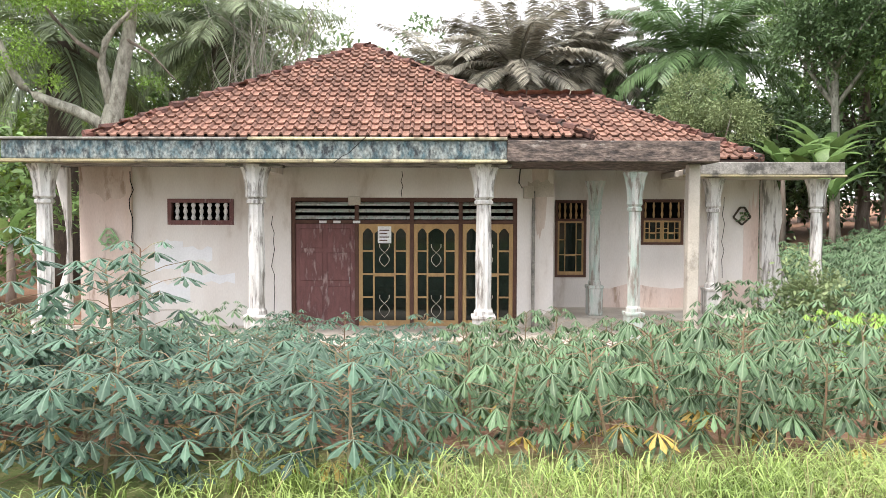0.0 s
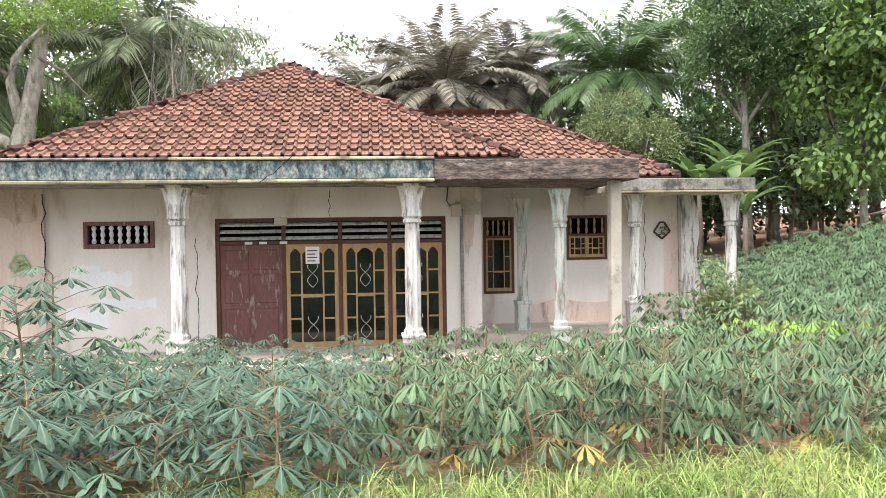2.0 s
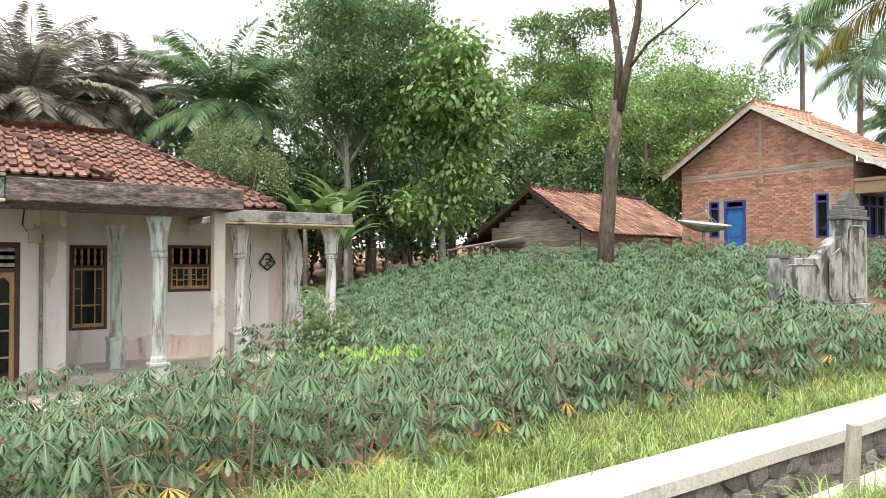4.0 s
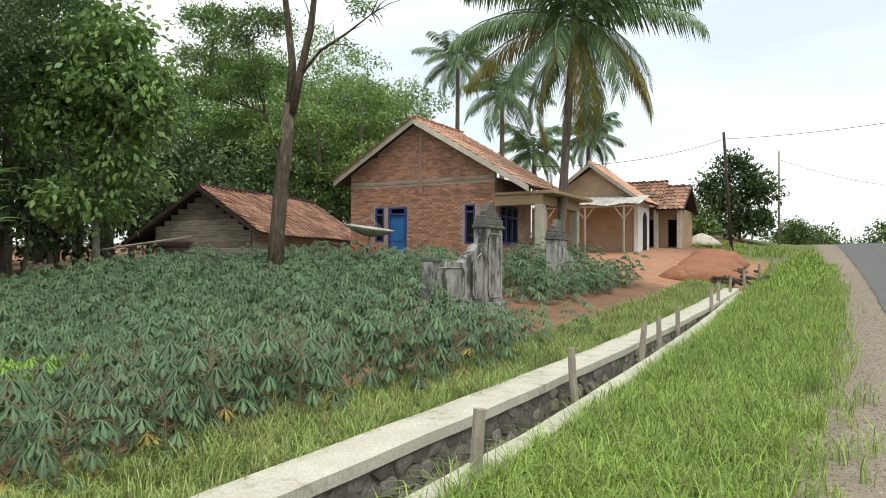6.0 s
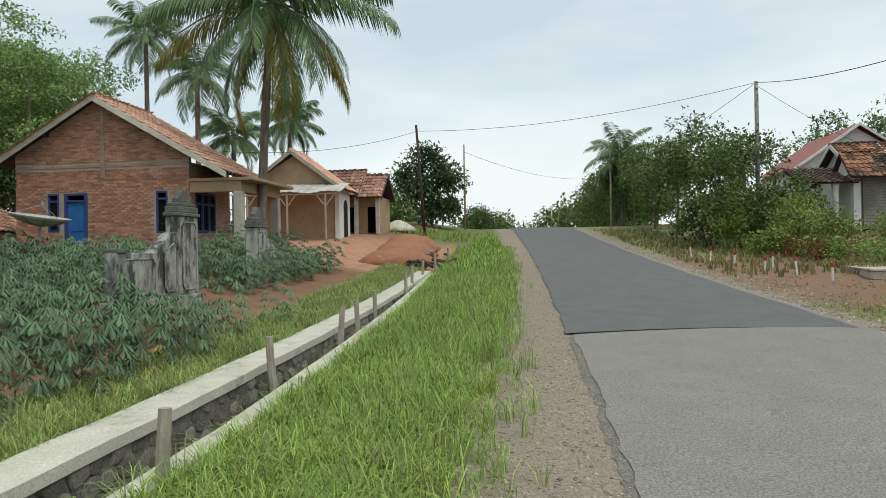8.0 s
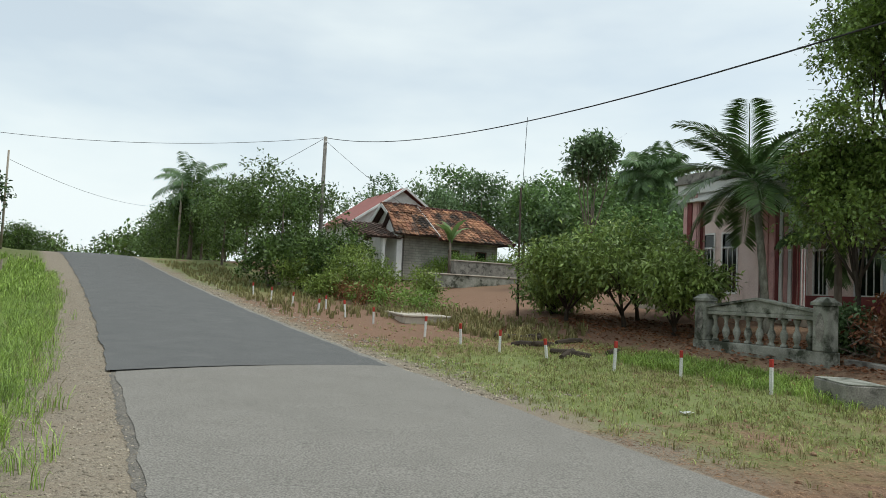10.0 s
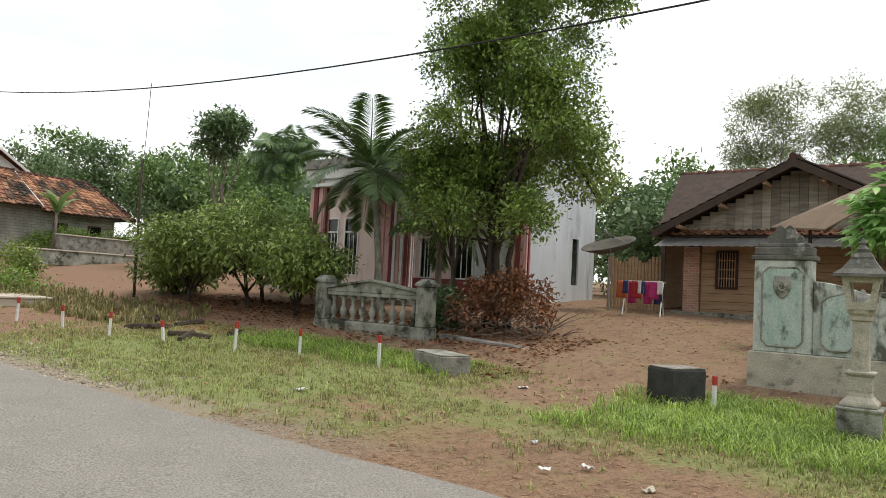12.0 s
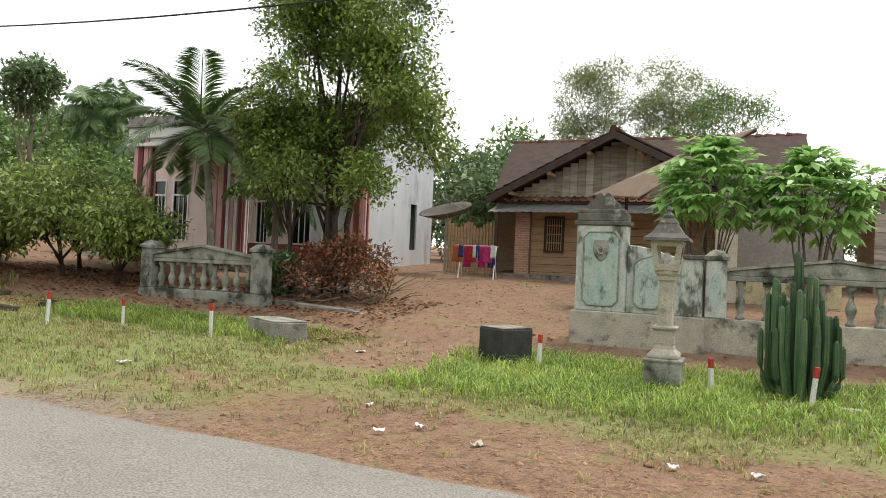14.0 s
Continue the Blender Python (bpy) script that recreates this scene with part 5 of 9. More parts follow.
part("handle", Geo().tube([(BX, 13.77, bz + 1.0), (BX, 13.77, bz + 1.12)], 0.012, 6), M_METAL, d)
wpart("door_frame", wall_with_holes(13.17, 13.93, bz, 3.56, BX - 0.02, BX + 0.1, [(13.25, 13.85, bz, 3.30), (13.27, 13.83, 3.36, 3.5)], "y"), M_NAVY, brick, "navy door frame with open fanlight")
for y0, y1, z0 in ((14.1, 14.46, 2.4), (10.6, 10.96, 2.3)):
    w = wpart("window_frame", wall_with_holes(y0, y1, z0, 3.56, BX - 0.02, BX + 0.08, [(y0 + 0.05, y1 - 0.05, z0 + 0.05, 3.3), (y0 + 0.05, y1 - 0.05, 3.36, 3.51)], "y"), M_NAVY, brick, "narrow navy window frame")
    part("pane", boxg(BX + 0.03, BX + 0.04, y0 + 0.04, y1 - 0.04, z0 + 0.04, 3.32), M_GLASS, w)
w = wpart("window_frame", wall_with_holes(21.35, 22.75, 2.3, 3.55, 9.88, 9.98, [(21.43 + k * 0.45, 21.80 + k * 0.45, za, zb) for k in range(3) for za, zb in ((2.38, 3.15), (3.22, 3.47))]), M_NAVY, brick, "navy triple window frame")
part("pane", boxg(21.4, 22.7, 9.93, 9.94, 2.35, 3.5), M_GLASS, w)
wpart("porch_roof", boxg(20.95, 24.6, 7.9, 9.898, 3.80, 3.90), M_TAN, brick, "flat concrete porch roof", bevel=0.015)
wpart("porch_beam", boxg(21.0, 21.2, 8.3, 9.897, 3.48, 3.798), M_TAN, brick, "tan plastered porch beam", bevel=0.01)
wpart("porch_beam", boxg(21.202, 24.4, 8.3, 8.5, 3.48, 3.798), M_TAN, brick, "tan plastered porch beam", bevel=0.01)
for px in (21.1, 24.2):
    wpart("porch_column", boxg(px - 0.13, px + 0.13, 8.28, 8.54, bz - 0.3, 3.478), M_CONC_RAW, brick, bevel=0.015)
wpart("porch_floor", boxg(20.95, 24.6, 7.9, 9.898, bz - 0.4, bz + 0.12), M_CONC_RAW, brick)
# black sheet painted for the shade behind door and windows
wpart("inner_wall", boxg(22.9, 23.0, 10.1, 15.3, bz, 4.3), M_BLACK, brick)


def dish(x, y, z, r, h, az, tilt, label, skin=None):
    th = thing("satellite_dish", (x, y, z), label, "satellite dish", "satellite dishes")
    part("mast", Geo().tube([(0, 0, 0), (0, 0, h)], 0.035, 8), M_METAL, th)
    g = Geo()
    rings, seg = 6, 24
    for i in range(rings + 1):
        q = r * i / rings
        for k in range(seg):
            a = k * math.tau / seg
            g.v.append((q * math.cos(a), q * math.sin(a), 0.32 * q * q / r))
    for i in range(rings):
        for k in range(seg):
            g.f.append((i * seg + k, i * seg + (k + 1) % seg, (i + 1) * seg + (k + 1) % seg, (i + 1) * seg + k))
    m = pose(0, 0, h, tilt, 0, az)
    bowl = part("bowl", g, skin or M_DISH, th, "grey mesh dish bowl", smooth=True, at=m)
    sol = bowl.modifiers.new("thick", "SOLIDIFY")
    sol.thickness = 0.012
    ribs = Geo()
    for k in range(8):
        a = k * math.tau / 8
        ribs.tube([(r * s * math.cos(a), r * s * math.sin(a), 0.32 * r * s * s - 0.02) for s in (0.05, 0.35, 0.7, 1.0)], 0.012, 5)
    part("ribs", ribs, M_METAL, th, at=m)
    arm = Geo()
    for k in range(3):
        a = k * math.tau / 3
        arm.tube([(r * 0.95 * math.cos(a), r * 0.95 * math.sin(a), 0.28 * r), (0, 0, r * 0.75)], 0.01, 5)
    arm.lathe([(0.04, r * 0.7), (0.05, r * 0.75), (0.03, r * 0.85)], 8)
    part("feed_arm", arm, M_METAL, th, at=m)
    return th


dish(17.6, 12.3, gzf(17.6, 12.3), 0.72, 1.25, 0, 9, "pale grey satellite dish on a mast before the brick house", M_SHEET)

# plank hut
hz = gzf(21, 21)
hut = thing("plank_hut", (23.5, 22.0, hz), "old grey plank hut with sagging red tile roof", "hut")


def planks(th, along, c, a0, a1, z0, z1, step, material, outl=None, flip=1, horizontal=True, jitter=0.012, name="plank"):
    """Boards on a wall; outl(a) gives the height of the roofline where it slopes."""
    n = max(1, int(((z1 - z0) if horizontal else (a1 - a0)) / step))
    for i in range(n):
        if horizontal:
            lo, hi = z0 + i * (z1 - z0) / n, z0 + (i + 1) * (z1 - z0) / n - 0.01
            u0, u1 = a0, a1
            if outl:
                ok = [a0 + (a1 - a0) * k / 40 for k in range(41) if outl(a0 + (a1 - a0) * k / 40) > hi]
                if len(ok) < 2:
                    continue
                u0, u1 = ok[0], ok[-1]
        else:
            u0, u1 = a0 + i * (a1 - a0) / n, a0 + (i + 1) * (a1 - a0) / n - 0.01
            lo, hi = z0, z1 if not outl else min(outl(u0), outl(u1))
            if hi - lo < 0.04:
                continue
        d = random.uniform(0, jitter)
        if along == "y":
            g = boxg(c - 0.02 - d, c + 0.02 - d, u0, u1, lo, hi)
        else:
            g = boxg(u0, u1, c - 0.02 + flip * d, c + 0.02 + flip * d, lo, hi)
        wpart(name, g, material, th)


planks(hut, "y", 20.1, 19.4, 24.6, hz, 4.4, 0.21, M_WOOD_GREY, lambda a: 4.45 - abs(a - 21.9) * (0.62 if a < 21.9 else 0.5))
planks(hut, "x", 19.4, 20.15, 26.4, hz, 2.85, 0.21, M_WOOD_GREY, flip=-1)
wpart("back_wall", boxg(20.15, 26.5, 24.55, 24.6, hz, 3.0), M_WOOD_GREY, hut)
wpart("end_wall", boxg(26.4, 26.45, 19.45, 24.5, hz, 2.9), M_WOOD_GREY, hut)
# black sheet behind the planks, the hut's inner shade as colour
wpart("inner_wall", boxg(20.3, 20.34, 19.5, 24.5, hz, 3.0), M_BLACK, hut)
Ra, Rb = (19.8, 21.9, 4.6), (26.7, 21.9, 4.45)
roof_face([(19.8, 18.6, 2.72), (26.9, 18.6, 2.5), Rb, Ra], 0.24, 0.3, hut, M_TILE_HUT, 0, sag=0.06)
roof_face([(26.7, 26.3, 2.4), (19.8, 26.3, 2.45), Ra, Rb], 0.3, 0.34, hut, M_TILE_HUT, 0)
ridge_caps(Ra, Rb, hut)
for y0, z0, y1, z1 in ((18.6, 2.68, 21.9, 4.56), (21.9, 4.56, 26.3, 2.41)):
    wpart("barge_board", Geo().add([(19.76, y0, z0 - 0.14), (19.76, y1, z1 - 0.14), (19.76, y1, z1 + 0.02), (19.76, y0, z0 + 0.02), (19.8, y0, z0 - 0.14), (19.8, y1, z1 - 0.14), (19.8, y1, z1 + 0.02), (19.8, y0, z0 + 0.02)],
                                   [(0, 1, 2, 3), (7, 6, 5, 4), (3, 2, 6, 7), (0, 4, 5, 1), (0, 3, 7, 4), (1, 5, 6, 2)]), M_WOOD_BEAM, hut)
lean = Geo()
lean.add([(18.3, 23.0, 2.35), (20.0, 22.4, 2.7), (20.0, 26.6, 2.35), (18.3, 26.4, 2.05), (18.3, 23.0, 2.3), (20.0, 22.4, 2.65), (20.0, 26.6, 2.3), (18.3, 26.4, 2.0)],
         [(0, 1, 2, 3), (7, 6, 5, 4), (0, 4, 5, 1), (1, 5, 6, 2), (2, 6, 7, 3), (3, 7, 4, 0)])
wpart("lean_to_roof", lean, M_WOOD_GREY, hut, "thatched grey lean-to roof")
for py in (23.2, 26.2):
    wpart("lean_to_post", Geo().tube([(18.4, py, hz), (18.4, py, 2.1)], 0.05, 6), M_WOOD_GREY, hut)

# second house up the road
h2z = gzf(38, 10) - 0.1
h2 = thing("plastered_house", (39, 12.4, h2z), "tan plastered gabled house with pale sheet porch awning", "house")
wpart("wall", boxg(38, 38.15, 10.1, 14.9, h2z, 5.3), M_TAN, h2)
gable_fill([(10.1, 5.302), (14.9, 5.302), (12.37, 6.8)], "x", 38, 0.15, M_TAN, h2)
wpart("corner_pier", boxg(37.9, 38.3, 9.86, 10.098, h2z, 5.3), M_WHITE, h2)
wpart("wall", wall_with_holes(38.31, 40.3, h2z, 5.2, 9.9, 10.05, [(39.0, 39.7, h2z, 4.2)]), M_WHITE, h2)
# black arched sheet over the opening paints the shade of the doorway
arch_ = [(38.95 + 0.8 * k / 10, 4.2 + 0.3 * math.sin(math.pi * k / 10)) for k in range(11)]
wpart("door_arch", Geo().prism([(39.75, h2z)] + [(38.95, h2z)] + arch_, 9.885, 9.899), M_BLACK, h2, "black arched sheet for the doorway's shade")
# black sheet gives the shade inside by colour
wpart("inner_wall", boxg(38.4, 40.2, 10.4, 10.5, h2z, 5.0), M_BLACK, h2)
wpart("wall", boxg(40.2, 40.3, 10.06, 14.9, h2z, 5.2), M_TAN, h2)
gable_roof(h2, 37.95, 40.3, 9.5, 15.24, 4.92, 7.05, "x", M_TILE_NEW, 0.35, 0.4, 0.4, M_TILE_NEW, M_POST_WOOD)
aw = Geo()
for i in range(29):
    y0 = 9.3 + i * 0.2
    zt, dip = 0.025 * (i % 2), 0.05 * math.sin(i * 0.6)
    aw.add([(36.0, y0, 4.66 + zt + dip), (36.0, y0 + 0.2, 4.685 - zt + dip), (38.0, y0 + 0.2, 5.285 - zt), (38.0, y0, 5.26 + zt)], [(0, 1, 2, 3)])
awn = wpart("awning", aw, M_SHEET, h2, "pale grey sheet awning")
awn.modifiers.new("thick", "SOLIDIFY").thickness = 0.02
wpart("awning_rail", Geo().tube([(36.1, 9.4, 4.6), (36.1, 15.0, 4.6)], 0.05, 6), M_POST_WOOD, h2)
for py in (10.1, 12.1, 14.2):
    post_ = wpart("awning_post", Geo().tube([(36.1, py, h2z - 0.2), (36.1, py, 4.6)], 0.06, 6), M_POST_WOOD, h2, "peeled timber post")
    for sg in (-1, 1):
        part("brace", Geo().tube([(36.1, py, 3.95), (36.1, py + sg * 0.5, 4.6)], 0.035, 6), M_POST_WOOD, post_)

h3z = gzf(43, 10) - 0.1
h3 = thing("tiled_house", (44, 10.5, h3z), "small house with stepped weathered orange tile roofs", "house")
wpart("wall", wall_with_holes(8.75, 12.8, h3z, 4.9, 42.9, 43.05, [(9.0, 9.5, h3z, 4.3), (10.3, 11.1, h3z, 4.3)], "y"), M_TAN, h3)
wpart("wall", boxg(43.06, 46.0, 8.75, 8.9, h3z, 4.9), M_TAN, h3)
# black sheet behind both doorways, shade put in as colour
wpart("inner_wall", boxg(44, 44.1, 8.95, 12.7, h3z, 4.8), M_BLACK, h3)
gable_roof(h3, 42.0, 46.6, 9.95, 13.2, 4.92, 6.62, "y", M_TILE_HUT, 0.3, 0.36, 0.12)
gable_roof(h3, 41.9, 46.2, 8.55, 9.78, 4.8, 6.28, "y", M_TILE_HUT, 0.3, 0.36, 0.12)
for py in (8.62, 9.9):
    wpart("porch_post", boxg(42.15, 42.38, py, py + 0.22, h3z, 4.85), M_CONC_RAW, h3, bevel=0.01)

# poles and cables
def pole(x, y, h, r, label, lean=(0, 0), material=None, name="utility_pole"):
    z = gzf(x, y) - 0.2
    th = thing(name, (x, y, z), label, "pole", "roadside poles")
    part("shaft", Geo().tube([(0, 0, 0), (lean[0] / 2, lean[1] / 2, (h + 0.2) / 2), (lean[0], lean[1], h + 0.2)], [r, r * 0.9, r * 0.75], 8), material or M_CONCRETE, th, smooth=True)
    return th


def cable(name, a, b, sag, r, label):
    a, b = Vector(a), Vector(b)
    pts = [a.lerp(b, i / 40) - Vector((0, 0, 4 * sag * (i / 40) * (1 - i / 40))) for i in range(41)]
    g = Geo().tube(pts, r, 6)
    return tagged(part(name, g, M_WIRE), label, "cable", "overhead cables")


PR = (38.6, -11.5, 9.75)
pr = pole(PR[0], PR[1], PR[2] - gzf(PR[0], PR[1]) + 0.05, 0.13, "tall grey concrete utility pole in the bushes")
for k in range(2):
    part("insulator", Geo().lathe([(0.03, 0), (0.05, 0.05), (0.03, 0.1)], 8, (0.12 - 0.24 * k, 0, PR[2] - gzf(PR[0], PR[1]) - 0.1)), M_WHITE, pr)
PL = (46.0, 6.9, 9.2)
pole(46.6, 6.6, 7.0, 0.1, "thin dark leaning pole beside the track", (-0.6, 0.35), M_BARK_DARK)
pole(56.5, 4.9, 6.6, 0.08, "thin grey pole near the crest", (0, 0), M_POST_WOOD)
pole(59, -6.4, 6.0, 0.09, "thin grey pole before the far palm", (0, 0), M_POST_WOOD)
pole(20.6, -13.0, 4.2, 0.045, "thin dark iron pole at the bare plot", (0.12, 0), M_BARK_DARK)
cable("overhead_cable", PR, (-32, -9.0, 9.6), 3.95, 0.016, "black overhead cable along the road")
cable("overhead_cable", PR, PL, 0.6, 0.012, "thin cable across the road")
cable("overhead_cable", PL, (34, 14.5, 6.6), 0.5, 0.012, "thin cable to the houses")
cable("overhead_cable", PR, (70, -5.5, 7.5), 0.5, 0.012, "thin cable along the road")
cable("overhead_cable", (38.6, -11.5, 9.6), (40, -17, 6.6), 0.1, 0.01, "thin black cable to the red house")
cable("overhead_cable", (56.5, 4.9, 9.2), (85, -6, 9.5), 0.6, 0.012, "thin cable near the crest")
cable("overhead_cable", (16.0, -10.2, 6.2), (20.7, -13.0, 4.3), 0.3, 0.008, "thin black branch cable to the iron pole")


def wood_stake(x, y, h, seed):
    q = random.Random(seed)
    z = gzf(x, y) - 0.25
    th = thing("drain_post", pose(x, y, z, q.uniform(-4, 4), q.uniform(-4, 4), q.uniform(0, 90)), "weathered pale wooden post beside the drain", "post", "drain posts")
    part("post", Geo().tube([(0, 0, 0), (0.006, 0.004, h * 0.5 + 0.2), (0, 0, h + 0.25)], [0.05, 0.045, 0.043], 8), M_POST_WOOD, th)


for i, (x, y, h) in enumerate(((4.58, 2.12, 0.57), (8.35, 2.75, 0.5), (11.2, 2.75, 0.55), (12.65, 2.8, 0.5), (14.5, 2.9, 0.5), (18.7, 3.0, 0.62), (20.5, 3.15, 0.62), (23.5, 3.3, 0.6), (26, 3.2, 0.7), (29, 3.1, 0.7), (32, 3.0, 0.7), (36, 2.9, 0.7))):
    wood_stake(x, y, h, i)
# heap of dug earth and planks where the drain ends
heap = Geo()
q = random.Random(5)
for i in range(22):
    x, y = q.uniform(26, 33), q.uniform(2.9, 4.4)
    L, a = q.uniform(0.6, 1.8), q.uniform(-0.5, 0.5)
    heap.tube([(x, y, gzf(x, y) + 0.05 + q.uniform(0, 0.25)), (x + L * math.cos(a), y + L * math.sin(a), gzf(x, y) + 0.1 + q.uniform(0, 0.3))], 0.06, 5)
tagged(part("timber_heap", heap, M_BARK_DARK), "heap of dark timber and earth at the drain end", "timber heap", kind="stuff")
mound = thing("sand_heap", (47.0, 8.4, gzf(47, 8.4)), "pale heap of sand before the houses", "sand heap")
part("heap", Geo().lathe([(1.3, -0.05), (1.0, 0.22), (0.6, 0.5), (0.2, 0.68), (0.02, 0.72)], 14), M_CAP, mound, smooth=True)
for i in range(3):
    m2 = thing("earth_mound", (30 + i * 4.2, 5.4 + i * 0.4, gzf(30 + i * 4.2, 5.4) - 0.1), "mound of dug red earth", "earth mound", "earth mounds")
    g = Geo()
    g.lathe([(2.6, -0.1), (2.1, 0.25), (1.3, 0.5 + 0.1 * i), (0.5, 0.62 + 0.1 * i), (0.05, 0.66 + 0.1 * i)], 16)
    g.v = [(x * (1 + 0.15 * math.sin(3 * x + i)), y * (0.7 + 0.1 * math.cos(4 * x)), z + 0.06 * math.sin(5 * x + 3 * y)) for x, y, z in g.v]
    part("earth", g, mat("red_earth", (0.36, 0.16, 0.09), (0.28, 0.13, 0.08), 0.97, 3, 30, 1.0, stain=(0.42, 0.28, 0.19), stain_at=0.58), m2, smooth=True)


# ---- across the road ----
gate_wing(2.95, -13.0, 0.42, 1, -1, 2.05, M_TEAL_PALE, M_TEAL, "pale teal gate pillar with black mould and swept wall", 1.98, 1.46, 0.53)


def baluster_prof(h):
    return [(0.075, 0), (0.075, 0.08 * h), (0.04, 0.12 * h), (0.05, 0.2 * h), (0.085, 0.38 * h), (0.07, 0.5 * h), (0.035, 0.64 * h), (0.045, 0.7 * h), (0.035, 0.74 * h), (0.055, 0.86 * h), (0.075, 0.92 * h), (0.075, h)]


def balustrade(x0, x1, y, z0, label, n, post_h=1.15, plinth=0.28, rail=0.86, peak=0.2, posts=True, pm=None):
    """Posts, plinth, turned balusters and a low peaked rail between x0 > x1."""
    th = thing("balustrade", ((x0 + x1) / 2, y, z0), label, "balustrade", "balustrades")
    L = abs(x0 - x1) / 2
    part("plinth", boxg(-L - 0.05, L + 0.05, -0.15, 0.15, -0.3, plinth), M_MOSS_CONC if not pm else M_LAMP_STONE, th, bevel=0.015)
    if posts:
        for s in (-1, 1):
            c = s * (L - 0.16)
            p = part("post", boxg(c - 0.16, c + 0.16, -0.16, 0.16, plinth + 0.002, post_h), pm or M_MOSS_CONC, th, bevel=0.015)
            part("post_cap", Geo().lathe([(0.19, post_h + 0.002), (0.19, post_h + 0.06), (0.14, post_h + 0.1), (0.10, post_h + 0.15), (0.02, post_h + 0.17)], square=True, at=(c, 0, 0)), M_MOSS_CONC, p)
            part("panel", Geo().prism([(c + 0.09 * math.cos(a) , plinth + 0.45 + 0.28 * math.sin(a)) for a in [k * math.tau / 12 for k in range(12)]], 0.161, 0.17), M_CONCRETE if not pm else M_TEAL, p)
    inner = L - (0.33 if posts else 0)
    part("rail", boxg(-inner, inner, -0.11, 0.11, rail, rail + 0.08), M_MOSS_CONC, th, bevel=0.01)
    out = [(-inner, rail + 0.082), (inner, rail + 0.082), (inner, rail + 0.15), (0, rail + 0.15 + peak), (-inner, rail + 0.15)]
    part("pediment", Geo().prism(out, -0.1, 0.1), M_MOSS_CONC, th, "mossy peaked rail", bevel=0.012)
    rim = [(-inner - 0.02, rail + 0.152), (0, rail + 0.152 + peak), (inner + 0.02, rail + 0.152), (inner + 0.02, rail + 0.2), (0, rail + 0.2 + peak), (-inner - 0.02, rail + 0.2)]
    part("coping", Geo().prism(rim, -0.14, 0.14), M_MOSS_CONC, th)
    for i in range(n):
        c = -inner + (i + 0.5) * 2 * inner / n
        part("baluster", Geo().lathe([(r, z + plinth + 0.002) for r, z in baluster_prof(rail - plinth - 0.004)], 10, (c, 0, 0)), M_MOSS_CONC, th, smooth=True)
    return th


balustrade(12.75, 9.42, -13.0, 0.56, "grey mossy balustrade with peaked rail and turned balusters", 9)
balustrade(0.86, -2.9, -13.1, 0.42, "mossy balustrade beside the teal gate", 8, 1.46, 0.53, 1.14, 0.2, True, M_TEAL_PALE)
balustrade(-2.95, -6.4, -13.1, 0.42, "mossy balustrade further along the yard wall", 8, 1.46, 0.53, 1.14, 0.2, True, M_TEAL_PALE)
kerb = thing("broken_wall", (8.4, -13.4, 0.5), "low broken concrete wall stub beside the balustrade", "wall stub")
part("stub", Geo().prism([(-1.3, -0.2), (1.0, -0.2), (1.0, 0.22), (0.55, 0.2), (-0.9, 0.12), (-1.3, 0.02)], -0.13, 0.13), M_CONCRETE, kerb, bevel=0.015)


def concrete_block(x, y, w, d, h, rz, label, material, top=None):
    z = gzf(x, y)
    th = thing("concrete_block", pose(x, y, z - 0.08, 0, 0, rz), label, "concrete block", "concrete blocks")
    part("block", boxg(-w / 2, w / 2, -d / 2, d / 2, 0, h + 0.08), material, th, bevel=0.02)
    part("cover", boxg(-w / 2 + 0.01, w / 2 - 0.01, -d / 2 + 0.01, d / 2 - 0.01, h + 0.081, h + 0.10), top or M_MOSS_CONC, th, "cement top skin", bevel=0.006)


concrete_block(7.75, -11.1, 1.15, 0.6, 0.3, -30, "low grey concrete culvert block in the grass", M_CONCRETE)
concrete_block(3.62, -11.25, 0.56, 0.62, 0.54, -32, "dark weathered concrete block in tall grass", mat("concrete_black", (0.06, 0.06, 0.058), (0.035, 0.035, 0.033), 0.9, 4, 45, 0.4), M_CONCRETE)

# lantern pillar
lz = gzf(1.2, -10.6)
lamp = thing("lantern_pillar", pose(1.2, -10.6, lz) @ Matrix.Diagonal((1, 1, 0.935, 1)), "weathered plaster garden lantern pillar with tiled cap", "lantern pillar")
part("base", Geo().lathe([(0.23, -0.1), (0.23, 0.42), (0.25, 0.43), (0.25, 0.47)], square=True), M_MOSS_CONC, lamp, bevel=0.015)
part("foot", Geo().lathe([(0.2, 0.472), (0.2, 0.52), (0.13, 0.6), (0.12, 0.66), (0.13, 0.68), (0.13, 0.86), (0.16, 0.88), (0.16, 0.92)], square=True), M_LAMP_STONE, lamp, bevel=0.01)
part("shaft", Geo().lathe([(0.105, 0.922), (0.10, 1.55), (0.13, 1.57), (0.13, 1.62), (0.16, 1.66), (0.16, 1.70)], 16, flute=0.1), M_LAMP_STONE, lamp)
hd = Geo()
for sx, sy in ((-1, -1), (-1, 1), (1, -1), (1, 1)):
    hd.add([(sx * 0.11 + dx, sy * 0.11 + dy, 1.702) for dx in (-0.035, 0.035) for dy in (-0.035, 0.035)] +
           [(sx * 0.17 + dx, sy * 0.17 + dy, 2.12) for dx in (-0.035, 0.035) for dy in (-0.035, 0.035)],
           [(0, 1, 3, 2), (4, 6, 7, 5), (0, 4, 5, 1), (1, 5, 7, 3), (3, 7, 6, 2), (2, 6, 4, 0)])
hd.lathe([(0.155, 1.704), (0.165, 1.80)], square=True)
hd.lathe([(0.19, 2.05), (0.205, 2.12)], square=True)
lh = part("lantern_head", hd, M_LAMP_STONE, lamp, "open lantern head with arched sides")
